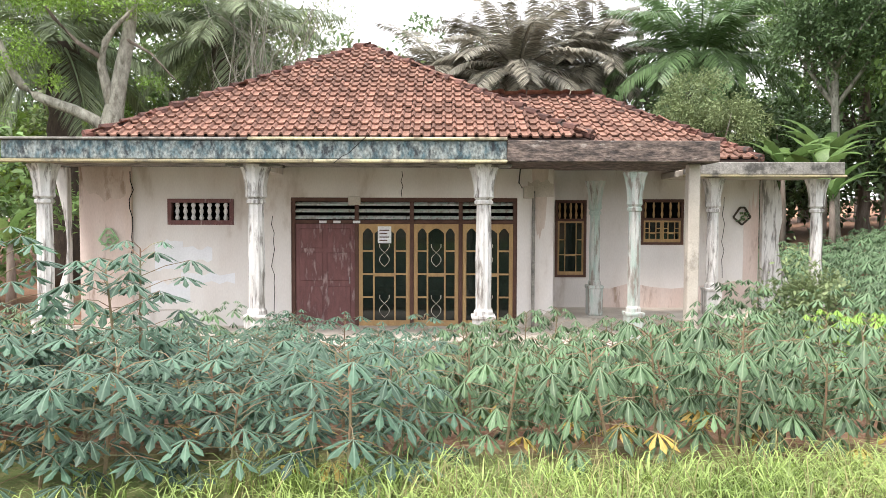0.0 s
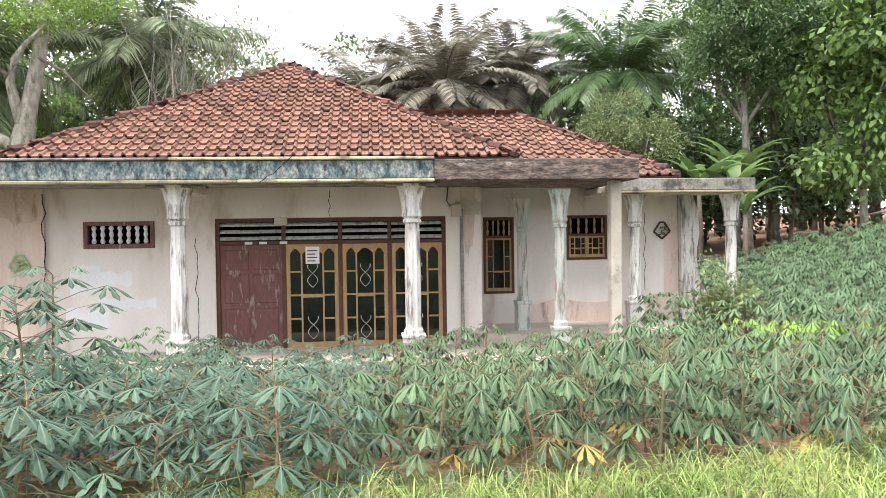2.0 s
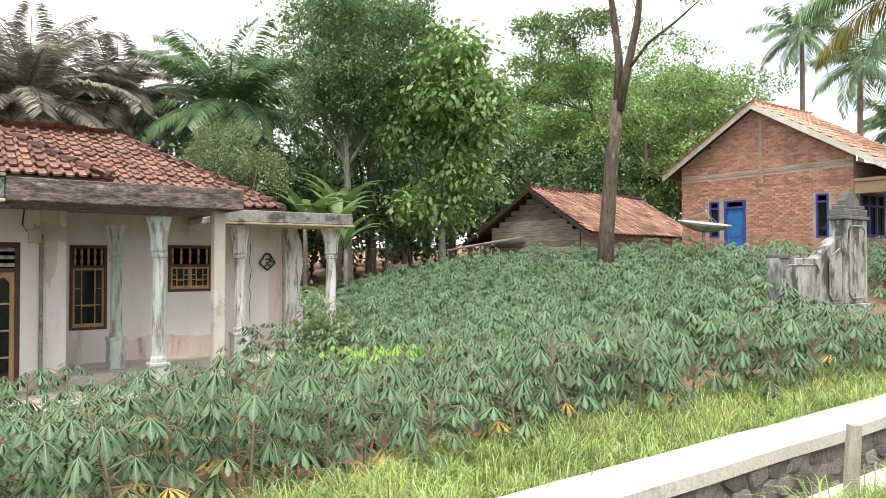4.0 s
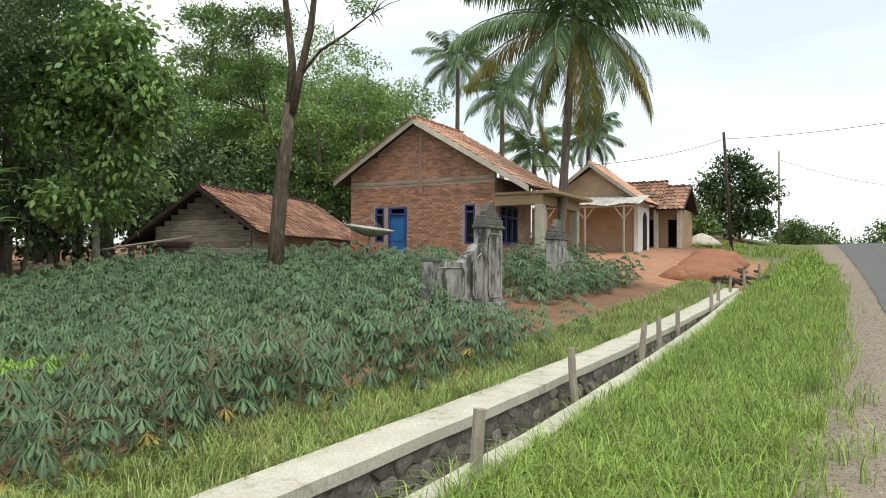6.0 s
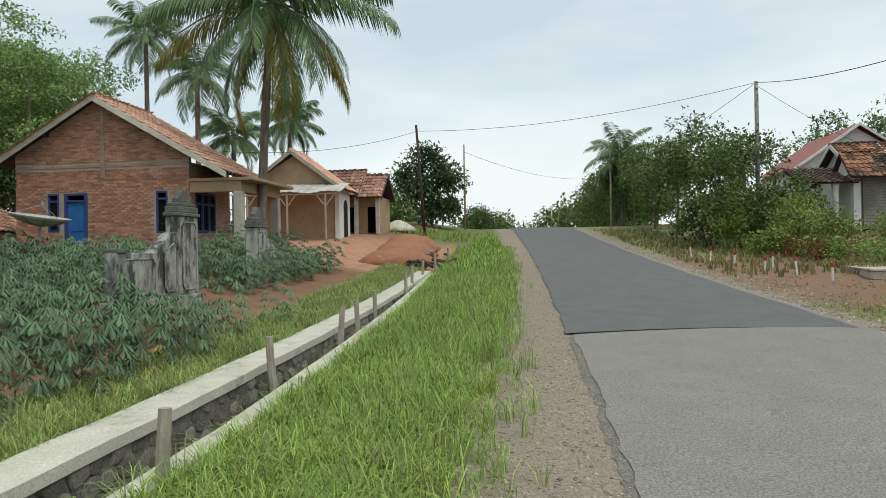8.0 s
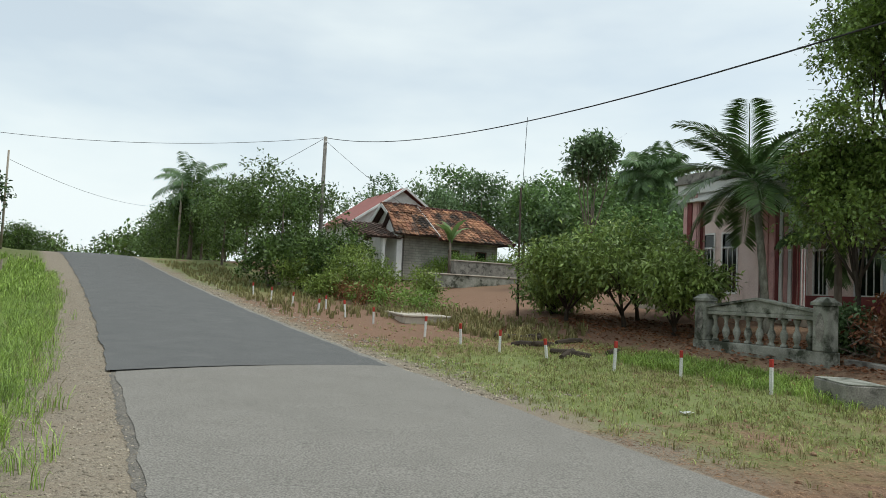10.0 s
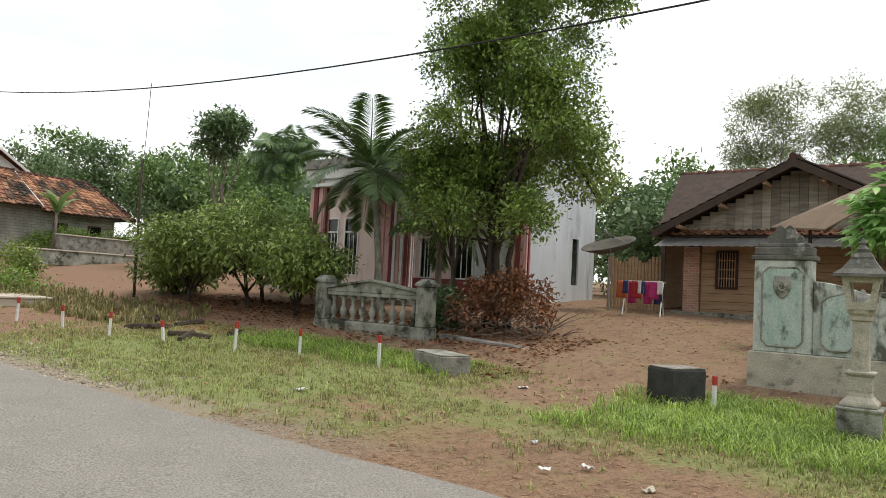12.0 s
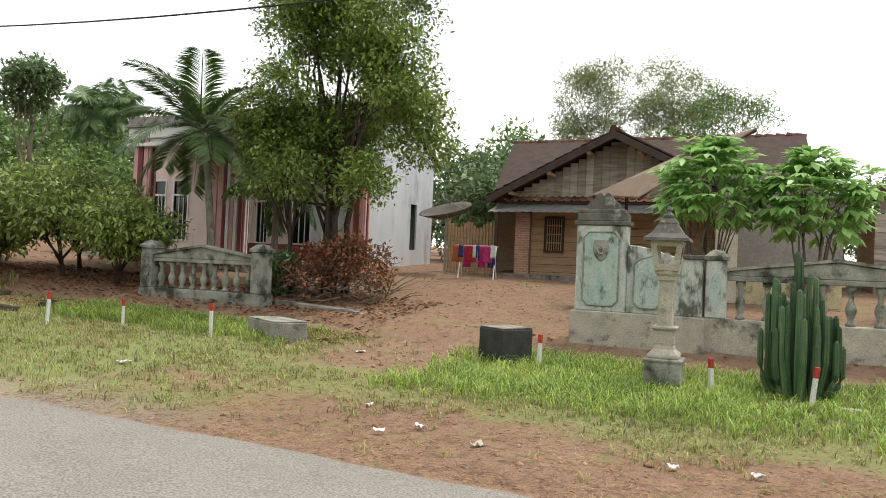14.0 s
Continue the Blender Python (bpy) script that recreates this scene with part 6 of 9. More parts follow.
part("bulb", Geo().lathe([(0.03, 1.81), (0.06, 1.86), (0.03, 1.95), (0.01, 1.97)], 8), M_WHITE, lh)
cap = Geo()
cap.lathe([(0.29, 2.12), (0.285, 2.16), (0.20, 2.23), (0.145, 2.32), (0.12, 2.36), (0.12, 2.38), (0.085, 2.44)], square=True)
cp = part("cap_roof", cap, M_MOULD, lamp, "dark curved tiled cap")
part("finial", Geo().lathe([(0.06, 2.442), (0.075, 2.49), (0.03, 2.54), (0.045, 2.57), (0.005, 2.64)], 8), M_MOULD, cp)


def survey_stake(x, y, h, seed, red=0.13):
    q = random.Random(seed)
    z = gzf(x, y)
    th = thing("survey_stake", pose(x, y, z, q.uniform(-5, 5), q.uniform(-5, 5), q.uniform(0, 90)), "white wooden stake with red painted top", "stake", "survey stakes")
    part("stake", boxg(-0.025, 0.025, -0.025, 0.025, -0.1, h - red), M_WHITE, th, bevel=0.004)
    part("painted_top", boxg(-0.028, 0.028, -0.028, 0.028, h - red + 0.001, h), M_RED, th, "red painted tip", bevel=0.004)


for i, (x, y, h) in enumerate(((17.24, -8.18, 0.53), (15.7, -8.42, 0.5), (14.16, -8.58, 0.5), (13.2, -9.17, 0.42), (11.33, -9.43, 0.58), (10.5, -10.3, 0.5), (8.6, -10.4, 0.58), (3.02, -11.04, 0.52), (0.59, -10.5, 0.52), (-0.53, -10.25, 0.55),
                               (23.5, -7.2, 0.5), (26.5, -7.1, 0.5), (29, -6.9, 0.5), (31.5, -6.7, 0.5), (20.5, -8.0, 0.5), (25.3, -8.0, 0.5), (22.5, -7.8, 0.55))):
    survey_stake(x, y, h, 300 + i)


def cactus(x, y):
    z = gzf(x, y)
    th = thing("column_cactus", (x, y, z), "clump of tall ribbed dark green column cactus", "cactus")
    q = random.Random(8)
    for i in range(42):
        a, r = i * 2.4 + q.uniform(-0.3, 0.3), 0.05 + 0.43 * math.sqrt(i / 42)
        h = (1.95 - 1.2 * (i / 42) ** 1.25) * q.uniform(0.68, 0.97)
        tx, ty = math.cos(a) * r, math.sin(a) * r * 0.8
        bx, by = tx * 0.72, ty * 0.72
        pts, rad = [], []
        for k in range(7):
            s = k / 6
            pts.append((bx + (tx - bx) * min(1, s * 2.2) * 1.25, by + (ty - by) * min(1, s * 2.2) * 1.25, h * s))
            rad.append(0.04 * (1.0 if k < 6 else 0.82) * q.uniform(0.92, 1.08))
        g = Geo().tube(pts + [(pts[-1][0], pts[-1][1], h + 0.035)], rad + [0.012], 14)
        # ribs: every second ridge pulled in
        n = 14
        for j in range(len(g.v)):
            if j % 2:
                ring = min(j // n, len(pts))
                c = pts[min(ring, len(pts) - 1)]
                v = g.v[j]
                g.v[j] = (c[0] + (v[0] - c[0]) * 0.76, c[1] + (v[1] - c[1]) * 0.76, v[2])
        part("stem", g, M_CACTUS, th)


cactus(-0.42, -10.9)
tagged(part("yard_kerb", boxg(-8, 16, -10.62, -10.48, -0.05, 0.1), M_CONC_RAW, bevel=0.01), "low concrete kerb hidden in the yard grass", "kerb", kind="structure")

# the pink-pillared house
gz0 = gzf(15, -19) - 0.05
gh = thing("pillared_house", (14.5, -20.5, gz0), "pale house with pink pillars and flat porch canopy", "house")
FYg = -20.0
wpart("porch_floor", boxg(11.3, 20.2, -20.0, -17.6, gz0 - 0.3, gz0 + 0.25), M_CONC_RAW, gh, bevel=0.02)
gh_holes = [(16.5, 17.2, gz0 + 0.25, 3.9), (15.45, 15.85, 2.1, 3.9), (14.75, 15.15, 2.1, 3.9), (13.1, 13.75, 2.1, 4.1), (12.2, 12.6, 2.1, 3.7), (18.1, 18.7, 2.1, 4.1), (19.1, 19.6, 2.1, 4.1)]
wpart("front_wall", wall_with_holes(11.25, 13.9, gz0, 5.3, FYg - 0.15, FYg, gh_holes[3:5]), M_WALL_BLUE, gh)
wpart("front_wall", wall_with_holes(13.902, 20.2, gz0, 5.3, FYg - 0.15, FYg, gh_holes[:3] + gh_holes[5:]), M_WALL_ROSE, gh, "rose plastered porch wall")
# black sheet behind the front openings, shade of the rooms painted in
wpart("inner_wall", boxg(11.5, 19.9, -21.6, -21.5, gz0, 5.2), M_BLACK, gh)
side = wall_with_holes(-25.2, -20.152, gz0, 5.3, 11.25, 11.4, [(-23.9, -23.4, 2.1, 3.7)], "y")
wpart("side_wall", side, M_WALL_BLUE, gh, "streaked bluish-white side wall")
gable_fill([(-25.2, 5.302), (-20.0, 5.302), (-22.6, 6.6)], "x", 11.25, 0.15, M_WALL_BLUE, gh)
wpart("side_wall", boxg(20.05, 20.2, -25.2, -20.152, gz0, 5.3), M_WALL_BLUE, gh)
wpart("back_wall", boxg(11.401, 20.049, -25.2, -25.05, gz0, 5.3), M_WALL_BLUE, gh)
gable_roof(gh, 11.2, 20.4, -25.6, -19.6, 5.3, 7.0, "x", M_TILE_OLD, 0.26, 0.3, 0.05)
wpart("window_pane", boxg(11.31, 11.32, -23.9, -23.4, 2.1, 3.7), M_GLASS, gh)
wpart("canopy", boxg(13.7, 18.05, -19.98, -17.45, 4.95, 5.1), M_WHITE, gh, bevel=0.015)
for za, zb, o in ((5.1, 5.42, 0.0), (5.422, 5.52, 0.08), (5.522, 5.75, 0.02), (4.84, 4.948, 0.04)):
    wpart("parapet", boxg(13.65 - o, 18.1 + o, -17.5 - o, -17.32 + o, za, zb), M_CONCRETE if za > 5.4 else M_WHITE, gh, "stained moulded parapet", bevel=0.01)
    wpart("parapet", boxg(13.65 - o, 13.83 + o, -19.9, -17.502 - o, za, zb), M_CONCRETE if za > 5.4 else M_WHITE, gh, "stained moulded parapet", bevel=0.01)


def striped_pillar(x, y, w, z0, z1, mats):
    base = wpart("pillar", boxg(x, x + w, y - 0.3, y, z0, z1), M_PINK, gh, "pink pillar with maroon stripes", bevel=0.015)
    n = len(mats)
    for i, m_ in enumerate(mats):
        s = w / n
        part("pillar_stripe", boxg(x + i * s + 0.02, x + (i + 1) * s - 0.02, y + 0.001, y + 0.03 + 0.02 * (i % 2), z0, z1), m_, base)
        part("pillar_stripe", boxg(x - 0.03 - 0.02 * (i % 2), x - 0.001, y - 0.3 + i * 0.3 / n + 0.01, y - 0.3 + (i + 1) * 0.3 / n - 0.01, z0, z1), m_, base)


striped_pillar(17.35, -17.45, 0.6, gz0, 5.75, [M_PINK, M_MAROON, M_PINK])
striped_pillar(15.9, -19.2, 0.45, gz0, 4.84, [M_PINK, M_PINK])
striped_pillar(13.72, -17.45, 0.72, gz0, 4.84, [M_MAROON, M_WHITE, M_PINK, M_WHITE, M_MAROON])
striped_pillar(11.0, -19.7, 0.5, gz0, 4.2, [M_PINK, M_MAROON, M_PINK])
gd = wpart("door", boxg(16.55, 17.15, FYg - 0.08, FYg - 0.03, gz0 + 0.27, 3.8), M_WHITE, gh, "white panelled door", bevel=0.006)
for za in (1.9, 2.8):
    part("door_panel", boxg(16.65, 17.05, FYg - 0.029, FYg - 0.018, za, za + 0.7), M_WHITE, gd, bevel=0.006)
for x0, x1, z0, z1 in gh_holes[1:]:
    w = wpart("window_frame", wall_with_holes(x0 - 0.06, x1 + 0.06, z0 - 0.06, z1 + 0.06, FYg - 0.06, FYg + 0.03, [(x0, x1, z0, z1 - 0.5), (x0, x1, z1 - 0.44, z1)]), M_WHITE, gh, "white arched window frame", bevel=0.006)
    part("pane", boxg(x0, x1, FYg - 0.05, FYg - 0.04, z0, z1), M_GLASS, w)
    for k in (1, 2):
        xx = x0 + (x1 - x0) * k / 3
        part("bar", boxg(xx - 0.012, xx + 0.012, FYg - 0.039, FYg - 0.01, z0, z1 - 0.5), M_WHITE, w)
wpart("skirting", boxg(11.26, 16.4, FYg + 0.002, FYg + 0.05, gz0, gz0 + 0.75), M_MAROON, gh, "dark red tiled skirting")
wpart("side_canopy", boxg(11.0, 13.64, -19.98, -18.9, 4.2, 4.32), M_CONCRETE, gh, bevel=0.012)

# plank house
wz = gzf(5, -23) - 0.05
ph = thing("plank_house", (4.2, -25.5, wz), "brown plank house with dark mossy tile roof", "house")
planks(ph, "x", -23.0, 4.0, 6.75, wz, 3.45, 0.23, M_WOOD_BRN, name="plank", flip=1)
planks(ph, "x", -23.0, 0.4, 4.0, wz, 3.45, 0.23, M_WOOD_BRN, name="plank", flip=1)
# black sheet behind the plank front, standing in for indoor shade
wpart("inner_wall", boxg(0.4, 7.2, -23.2, -23.1, wz, 3.6), M_BLACK, ph)
planks(ph, "x", -23.0, 0.9, 7.3, 3.9, 5.9, 0.24, M_WOOD_GREY, lambda a: 5.72 - abs(a - 4.1) * 0.51, horizontal=False, name="gable_plank")
wpart("brick_pier", boxg(6.78, 7.25, -23.1, -22.85, wz, 3.4), M_BRICK, ph)
wpart("step", boxg(0.4, 7.4, -22.95, -22.2, wz - 0.3, wz + 0.14), M_CONCRETE, ph, bevel=0.02)
ww = wpart("window", wall_with_holes(5.68, 6.32, 2.15, 3.3, -22.99, -22.93, [(5.75, 6.25, 2.22, 3.23)]), M_WOOD_BEAM, ph, "dark barred window")
# black sheet, not glass: the room's shade behind the bars as colour
part("pane", boxg(5.74, 6.26, -22.975, -22.965, 2.2, 3.25), M_BLACK, ww)
for k in range(7):
    part("bar", boxg(5.76 + k * 0.075, 5.785 + k * 0.075, -22.96, -22.94, 2.22, 3.23), M_WOOD_BRN, ww)
for k in range(3):
    part("cross_bar", boxg(5.75, 6.25, -22.95, -22.935, 2.45 + k * 0.27, 2.48 + k * 0.27), M_WOOD_BRN, ww)
# front gable roof, ridge along y
xm, zr = 4.1, 5.82
roof_face([(8.0, -22.1, 3.85), (8.0, -26.8, 3.85), (xm, -26.8, zr), (xm, -22.1, zr)][::-1][2:] + [(8.0, -22.1, 3.85), (8.0, -26.8, 3.85), (xm, -26.8, zr), (xm, -22.1, zr)][::-1][:2], 0.26, 0.3, ph, M_TILE_DARK, 0)
roof_face([(0.2, -26.8, 3.85), (0.2, -22.1, 3.85), (xm, -22.1, zr), (xm, -26.8, zr)], 0.26, 0.3, ph, M_TILE_DARK, 0)
ridge_caps((xm, -22.1, zr), (xm, -26.8, zr), ph)
for xa in (8.0, 0.2):
    for k, yb in enumerate((-22.08, -22.2)):
        g = Geo()
        p_, q_ = Vector((xa, yb, 3.8)), Vector((xm, yb, 5.77))
        s, lo, hi = Vector((0, 0.025, 0)), Vector((0, 0, -0.2 + 0.05 * k)), Vector((0, 0, 0.03))
        g.add([p_ + s + lo, q_ + s + lo, q_ + s + hi, p_ + s + hi, p_ - s + lo, q_ - s + lo, q_ - s + hi, p_ - s + hi],
              [(0, 1, 2, 3), (7, 6, 5, 4), (3, 2, 6, 7), (0, 4, 5, 1), (0, 3, 7, 4), (1, 5, 6, 2)])
        wpart("barge_board", g, M_WOOD_BEAM, ph)
for k in range(3):
    for s in (-1, 1):
        c = xm + s * (0.75 + k * 1.2)
        zc = 5.70 - abs(c - xm) * 0.505 - 0.1
        wpart("purlin_end", boxg(c - 0.05, c + 0.05, -23.0, -22.15, zc - 0.1, zc), M_WOOD_BRN, ph)
# main roof behind, ridge along x
roof_face([(8.35, -23.4, 3.8), (-1.5, -23.4, 3.8), (-1.2, -27.0, 6.35), (8.75, -27.0, 6.35)][::-1][2:] + [(8.35, -23.4, 3.8), (-1.5, -23.4, 3.8), (-1.2, -27.0, 6.35), (8.75, -27.0, 6.35)][::-1][:2], 0.26, 0.3, ph, M_TILE_DARK, 0)
ridge_caps((8.75, -27.0, 6.35), (-1.2, -27.0, 6.35), ph)
wpart("side_wall", boxg(8.1, 8.2, -30, -23.6, wz, 3.9), M_WOOD_BRN, ph)
wpart("back_roof", Geo().add([(8.9, -30.6, 3.8), (-1.5, -30.6, 3.8), (-1.2, -27.0, 6.33), (8.3, -27.0, 6.33)], [(0, 1, 2, 3)]), M_TILE_DARK, ph)
skirt = Geo()
for i in range(60):
    x0 = 0.3 + i * 0.125
    zt = 0.022 * (i % 2)
    skirt.add([(x0, -21.7, 3.32 + zt), (x0 + 0.125, -21.7, 3.32 + 0.022 - zt), (x0 + 0.125, -22.9, 3.72 + 0.022 - zt), (x0, -22.9, 3.72 + zt)], [(0, 1, 2, 3)])
wpart("metal_skirt_roof", skirt, M_METAL, ph, "rusty corrugated metal skirt roof")
roof_face([(7.6, -22.6, 3.72), (0.6, -22.6, 3.72), (0.6, -23.0, 3.92), (7.6, -23.0, 3.92)], 0.24, 0.2, ph, M_TILE_OLD, 0)
for x in (7.5, 0.5):
    wpart("porch_post", boxg(x - 0.05, x + 0.05, -21.8, -21.7, wz - 0.2, 3.32), M_WOOD_BEAM, ph)

# tilted sheet shelter with posts
sh = thing("sheet_shelter", (1.9, -17.4, gzf(1.9, -17.4)), "brown sheet canopy on thin posts", "canopy")
top = Geo()
a, b, c_, d_ = Vector((3.75, -17.8, 3.45)), Vector((1.3, -18.6, 4.75)), Vector((0.2, -15.6, 4.5)), Vector((2.4, -15.9, 3.2))
top.add([a, b, c_, d_] + [v - Vector((0, 0, 0.03)) for v in (a, b, c_, d_)], [(0, 1, 2, 3), (7, 6, 5, 4), (0, 4, 5, 1), (1, 5, 6, 2), (2, 6, 7, 3), (3, 7, 4, 0)])
wpart("sheet", top, mat("canvas_brown", (0.24, 0.17, 0.12), (0.19, 0.14, 0.10), 0.9, 3, 40, 0.2), sh)
for p0, p1 in ((a, c_), (d_, b)):
    wpart("batten", Geo().tube([p0 - Vector((0, 0, 0.06)), p1 - Vector((0, 0, 0.06))], 0.03, 6), M_WOOD_BEAM, sh)
for p in (a.lerp(c_, 0.25), a.lerp(c_, 0.75), b.lerp(d_, 0.2)):
    wpart("post", Geo().tube([(p.x, p.y, gzf(p.x, p.y) - 0.1), (p.x, p.y, p.z - 0.06)], 0.04, 6), M_WOOD_BEAM, sh)

# grey walled house and dark-roofed house on the far side of the yard
gw = thing("rendered_house", (-1.8, -20.5, gzf(-1.8, -19) - 0.05), "plain grey rendered house behind the balustrade", "house")
gwz = gzf(-1.8, -19) - 0.1
M_GREY_WALL = mat("render_grey", (0.33, 0.315, 0.295), (0.26, 0.25, 0.235), 0.92, 1.2, 30, 0.15, stain=(0.40, 0.37, 0.33), stain_at=0.6, stain_scale=1.1)
wpart("front_wall", boxg(-1.65, 0.9, -19.3, -19.15, gwz, 3.5), M_GREY_WALL, gw, "plain dark grey rendered wall")
wpart("end_wall", boxg(-1.65, -1.5, -24, -19.302, gwz, 3.5), M_GREY_WALL, gw)
wpart("side_wall", boxg(0.902, 1.05, -24, -19.15, gwz, 3.5), M_CREAM, gw)
wpart("corner_strip", boxg(0.55, 0.898, -19.148, -19.13, gwz, 3.5), M_CREAM, gw, "cream painted corner")
wpart("roof", Geo().add([(-1.8, -18.9, 3.5), (1.3, -18.9, 3.5), (1.3, -24, 3.9), (-1.8, -24, 3.9), (-1.8, -18.9, 3.56), (1.3, -18.9, 3.56), (1.3, -24, 3.96), (-1.8, -24, 3.96)],
                        [(3, 2, 1, 0), (4, 5, 6, 7), (0, 1, 5, 4), (1, 2, 6, 5), (2, 3, 7, 6), (3, 0, 4, 7)]), M_METAL, gw)
wpart("dado", boxg(-1.65, 0.548, -19.148, -19.12, gwz, gwz + 0.7), M_YELLOW, gw, "ochre painted dado")
dk = thing("dark_roof_house", (-5, -25.5, gzf(-5, -25.5)), "plank house with dark tile roof behind the yard wall", "house")
dkz = gzf(-5, -24) - 0.1
planks(dk, "x", -24.2, -7.4, -2.9, dkz, 3.6, 0.24, M_WOOD_GREY, flip=1)
wpart("side_wall", boxg(-3.05, -2.9, -28, -24.24, dkz, 3.6), M_WOOD_BRN, dk)
wpart("back_wall", boxg(-7.4, -2.9, -28.15, -28.0, dkz, 3.6), M_WOOD_BRN, dk)
gable_roof(dk, -8.0, -2.2, -28.4, -23.9, 3.72, 5.7, "y", M_TILE_DARK, 0.3, 0.34, 0.3)
planks(dk, "x", -24.2, -7.2, -3.0, 3.62, 5.6, 0.25, M_WOOD_GREY, lambda a: 5.6 - abs(a + 5.1) * 0.66, horizontal=False, name="gable_plank")
dish(-3.4, -18.2, gzf(-3.4, -18.2), 0.75, 2.4, 20, 40, "grey satellite dish beside the rendered wall")
dish(8.85, -21.0, gzf(8.85, -21), 0.82, 1.75, 160, 20, "large grey satellite dish on a mast in the yard")


def rack(x, y):
    z = gzf(x, y)
    th = thing("laundry_rack", pose(x, y, z, 0, 0, 14) @ Matrix.Diagonal((0.92, 0.92, 0.8, 1)), "white folding rack hung with pink, white and dark laundry", "laundry rack")
    for k, s in enumerate((-0.55, 0.55)):
        part("leg", Geo().tube([(s, -0.4, 0), (s, 0.4, 1.2)], 0.018, 6), M_WHITE, th)
        part("leg", Geo().tube([(s + 0.03, 0.4, 0), (s + 0.03, -0.4, 1.2)], 0.018, 6), M_WHITE, th)
    for k in range(4):
        part("rod", Geo().tube([(-0.6, -0.4 + k * 0.27, 1.19), (0.62, -0.4 + k * 0.27, 1.19)], 0.012, 6), M_WHITE, th)
    cx = [(-0.5, 1), (-0.3, 0), (-0.12, 0), (0.06, 1), (0.2, 4), (0.34, 0), (0.5, 2), (0.64, 3), (-0.42, 2), (0.0, 2)]
    for i, (px, c) in enumerate(cx):
        g = Geo()
        w, h = 0.15 + 0.07 * ((i * 5) % 3), 0.45 + 0.17 * ((i * 7) % 3)
        for r in range(7):
            for q_ in range(5):
                u = q_ / 4 - 0.5
                g.v.append((px + u * w * (1 + 0.1 * r / 6), 0.42 + 0.03 * math.sin(q_ * 2.2 + i) * (r / 6) - 0.18 * (i % 3), 1.21 - h * r / 6))
        for r in range(6):
            for q_ in range(4):
                o = r * 5 + q_
                g.f.append((o, o + 1, o + 6, o + 5))
        cl = part("cloth", g, M_CLOTH[c], th, smooth=True)
        cl.modifiers.new("thick", "SOLIDIFY").thickness = 0.01


rack(7.55, -20.4)
sc = thing("bamboo_screen", (8.6, -22.4, gzf(8.6, -22.4)), "brown bamboo screen fence with hanging shirts", "screen")
for k in range(16):
    part("cane", Geo().tube([(-0.8 + k * 0.11, 0, -0.1), (-0.8 + k * 0.11, 0.02, 1.55 + 0.1 * math.sin(k))], 0.045, 6), M_WOOD_BRN, sc)

# burnt brush heap
bh_ = thing("brush_heap", (8.75, -14.9, gzf(8.75, -14.9)), "heap of dry brown cut branches with dead leaves", "brush heap")
tw = Geo()
q = random.Random(9)
for i in range(150):
    a, r = q.uniform(0, 6.28), 1.45 * math.sqrt(q.random())
    x, y = r * math.cos(a), 0.8 * r * math.sin(a)
    zt = max(0.05, 1.2 * (1 - (r / 1.5) ** 1.5))
    z = q.uniform(0, zt)
    d = Vector((q.uniform(-1, 1), q.uniform(-1, 1), q.uniform(-0.3, 0.7))).normalized() * q.uniform(0.4, 1.0)
    tw.tube([(x, y, z), (x + d.x * 0.5, y + d.y * 0.5, z + d.z * 0.5 + 0.04), (x + d.x, y + d.y, max(0, z + d.z))], [0.018, 0.012, 0.005], 4)
tagged(part("branch_tangle", tw, M_BARK, bh_), kind="stuff")


# ---- red-tiled house across the road, the house behind it, slabs of the bare plot ----
rz = gzf(37, -17) - 0.1
rh = thing("red_tiled_house", (38, -17.5, rz), "grey block house with weathered orange and black tile roof", "house")
wpart("side_wall", wall_with_holes(-19.3, -13.6, rz, 4.6, 36.0, 36.15, [(-18.6, -17.9, 3.0, 4.0), (-16.9, -16.2, 3.0, 4.0)], "y"), M_BLOCK, rh)
# black sheet behind the side windows, room shade as colour
wpart("inner_wall", boxg(37, 37.1, -19.1, -13.8, rz, 4.5), M_BLACK, rh)
wpart("front_wall", boxg(36.152, 41.5, -13.75, -13.6, rz, 4.6), M_WHITE, rh)
gable_fill([(35.9, 4.602), (41.6, 4.602), (38.7, 6.35)], "y", -13.75, 0.15, M_WHITE, rh)
gable_roof(rh, 35.4, 42.0, -15.2, -13.4, 4.62, 6.5, "y", M_TILE_OLD, 0.27, 0.3, 0.2, None, M_WHITE)
rA, rB = (38.7, -15.4, 6.44), (38.7, -19.1, 6.44)
roof_face([(35.3, -15.4, 4.42), (35.3, -20.0, 4.42), rB, rA], 0.27, 0.3, rh, M_TILE_OLD, 0)
roof_face([(42.1, -20.0, 4.42), (42.1, -15.4, 4.42), rA, rB], 0.27, 0.3, rh, M_TILE_OLD, 0)
roof_face([(35.3, -20.0, 4.42), (42.1, -20.0, 4.42), rB], 0.27, 0.3, rh, M_TILE_OLD, 0)
ridge_caps(rA, rB, rh)
ridge_caps((35.3, -20.0, 4.42), rB, rh)
ridge_caps((35.3, -15.4, 4.45), rA, rh)
wpart("porch_gable", boxg(35.3, 36.9, -13.2, -12.9, rz, 4.7), M_WHITE, rh)
gable_fill([(35.2, 4.702), (37.0, 4.702), (36.1, 5.6)], "y", -12.95, 0.15, M_WHITE, rh)
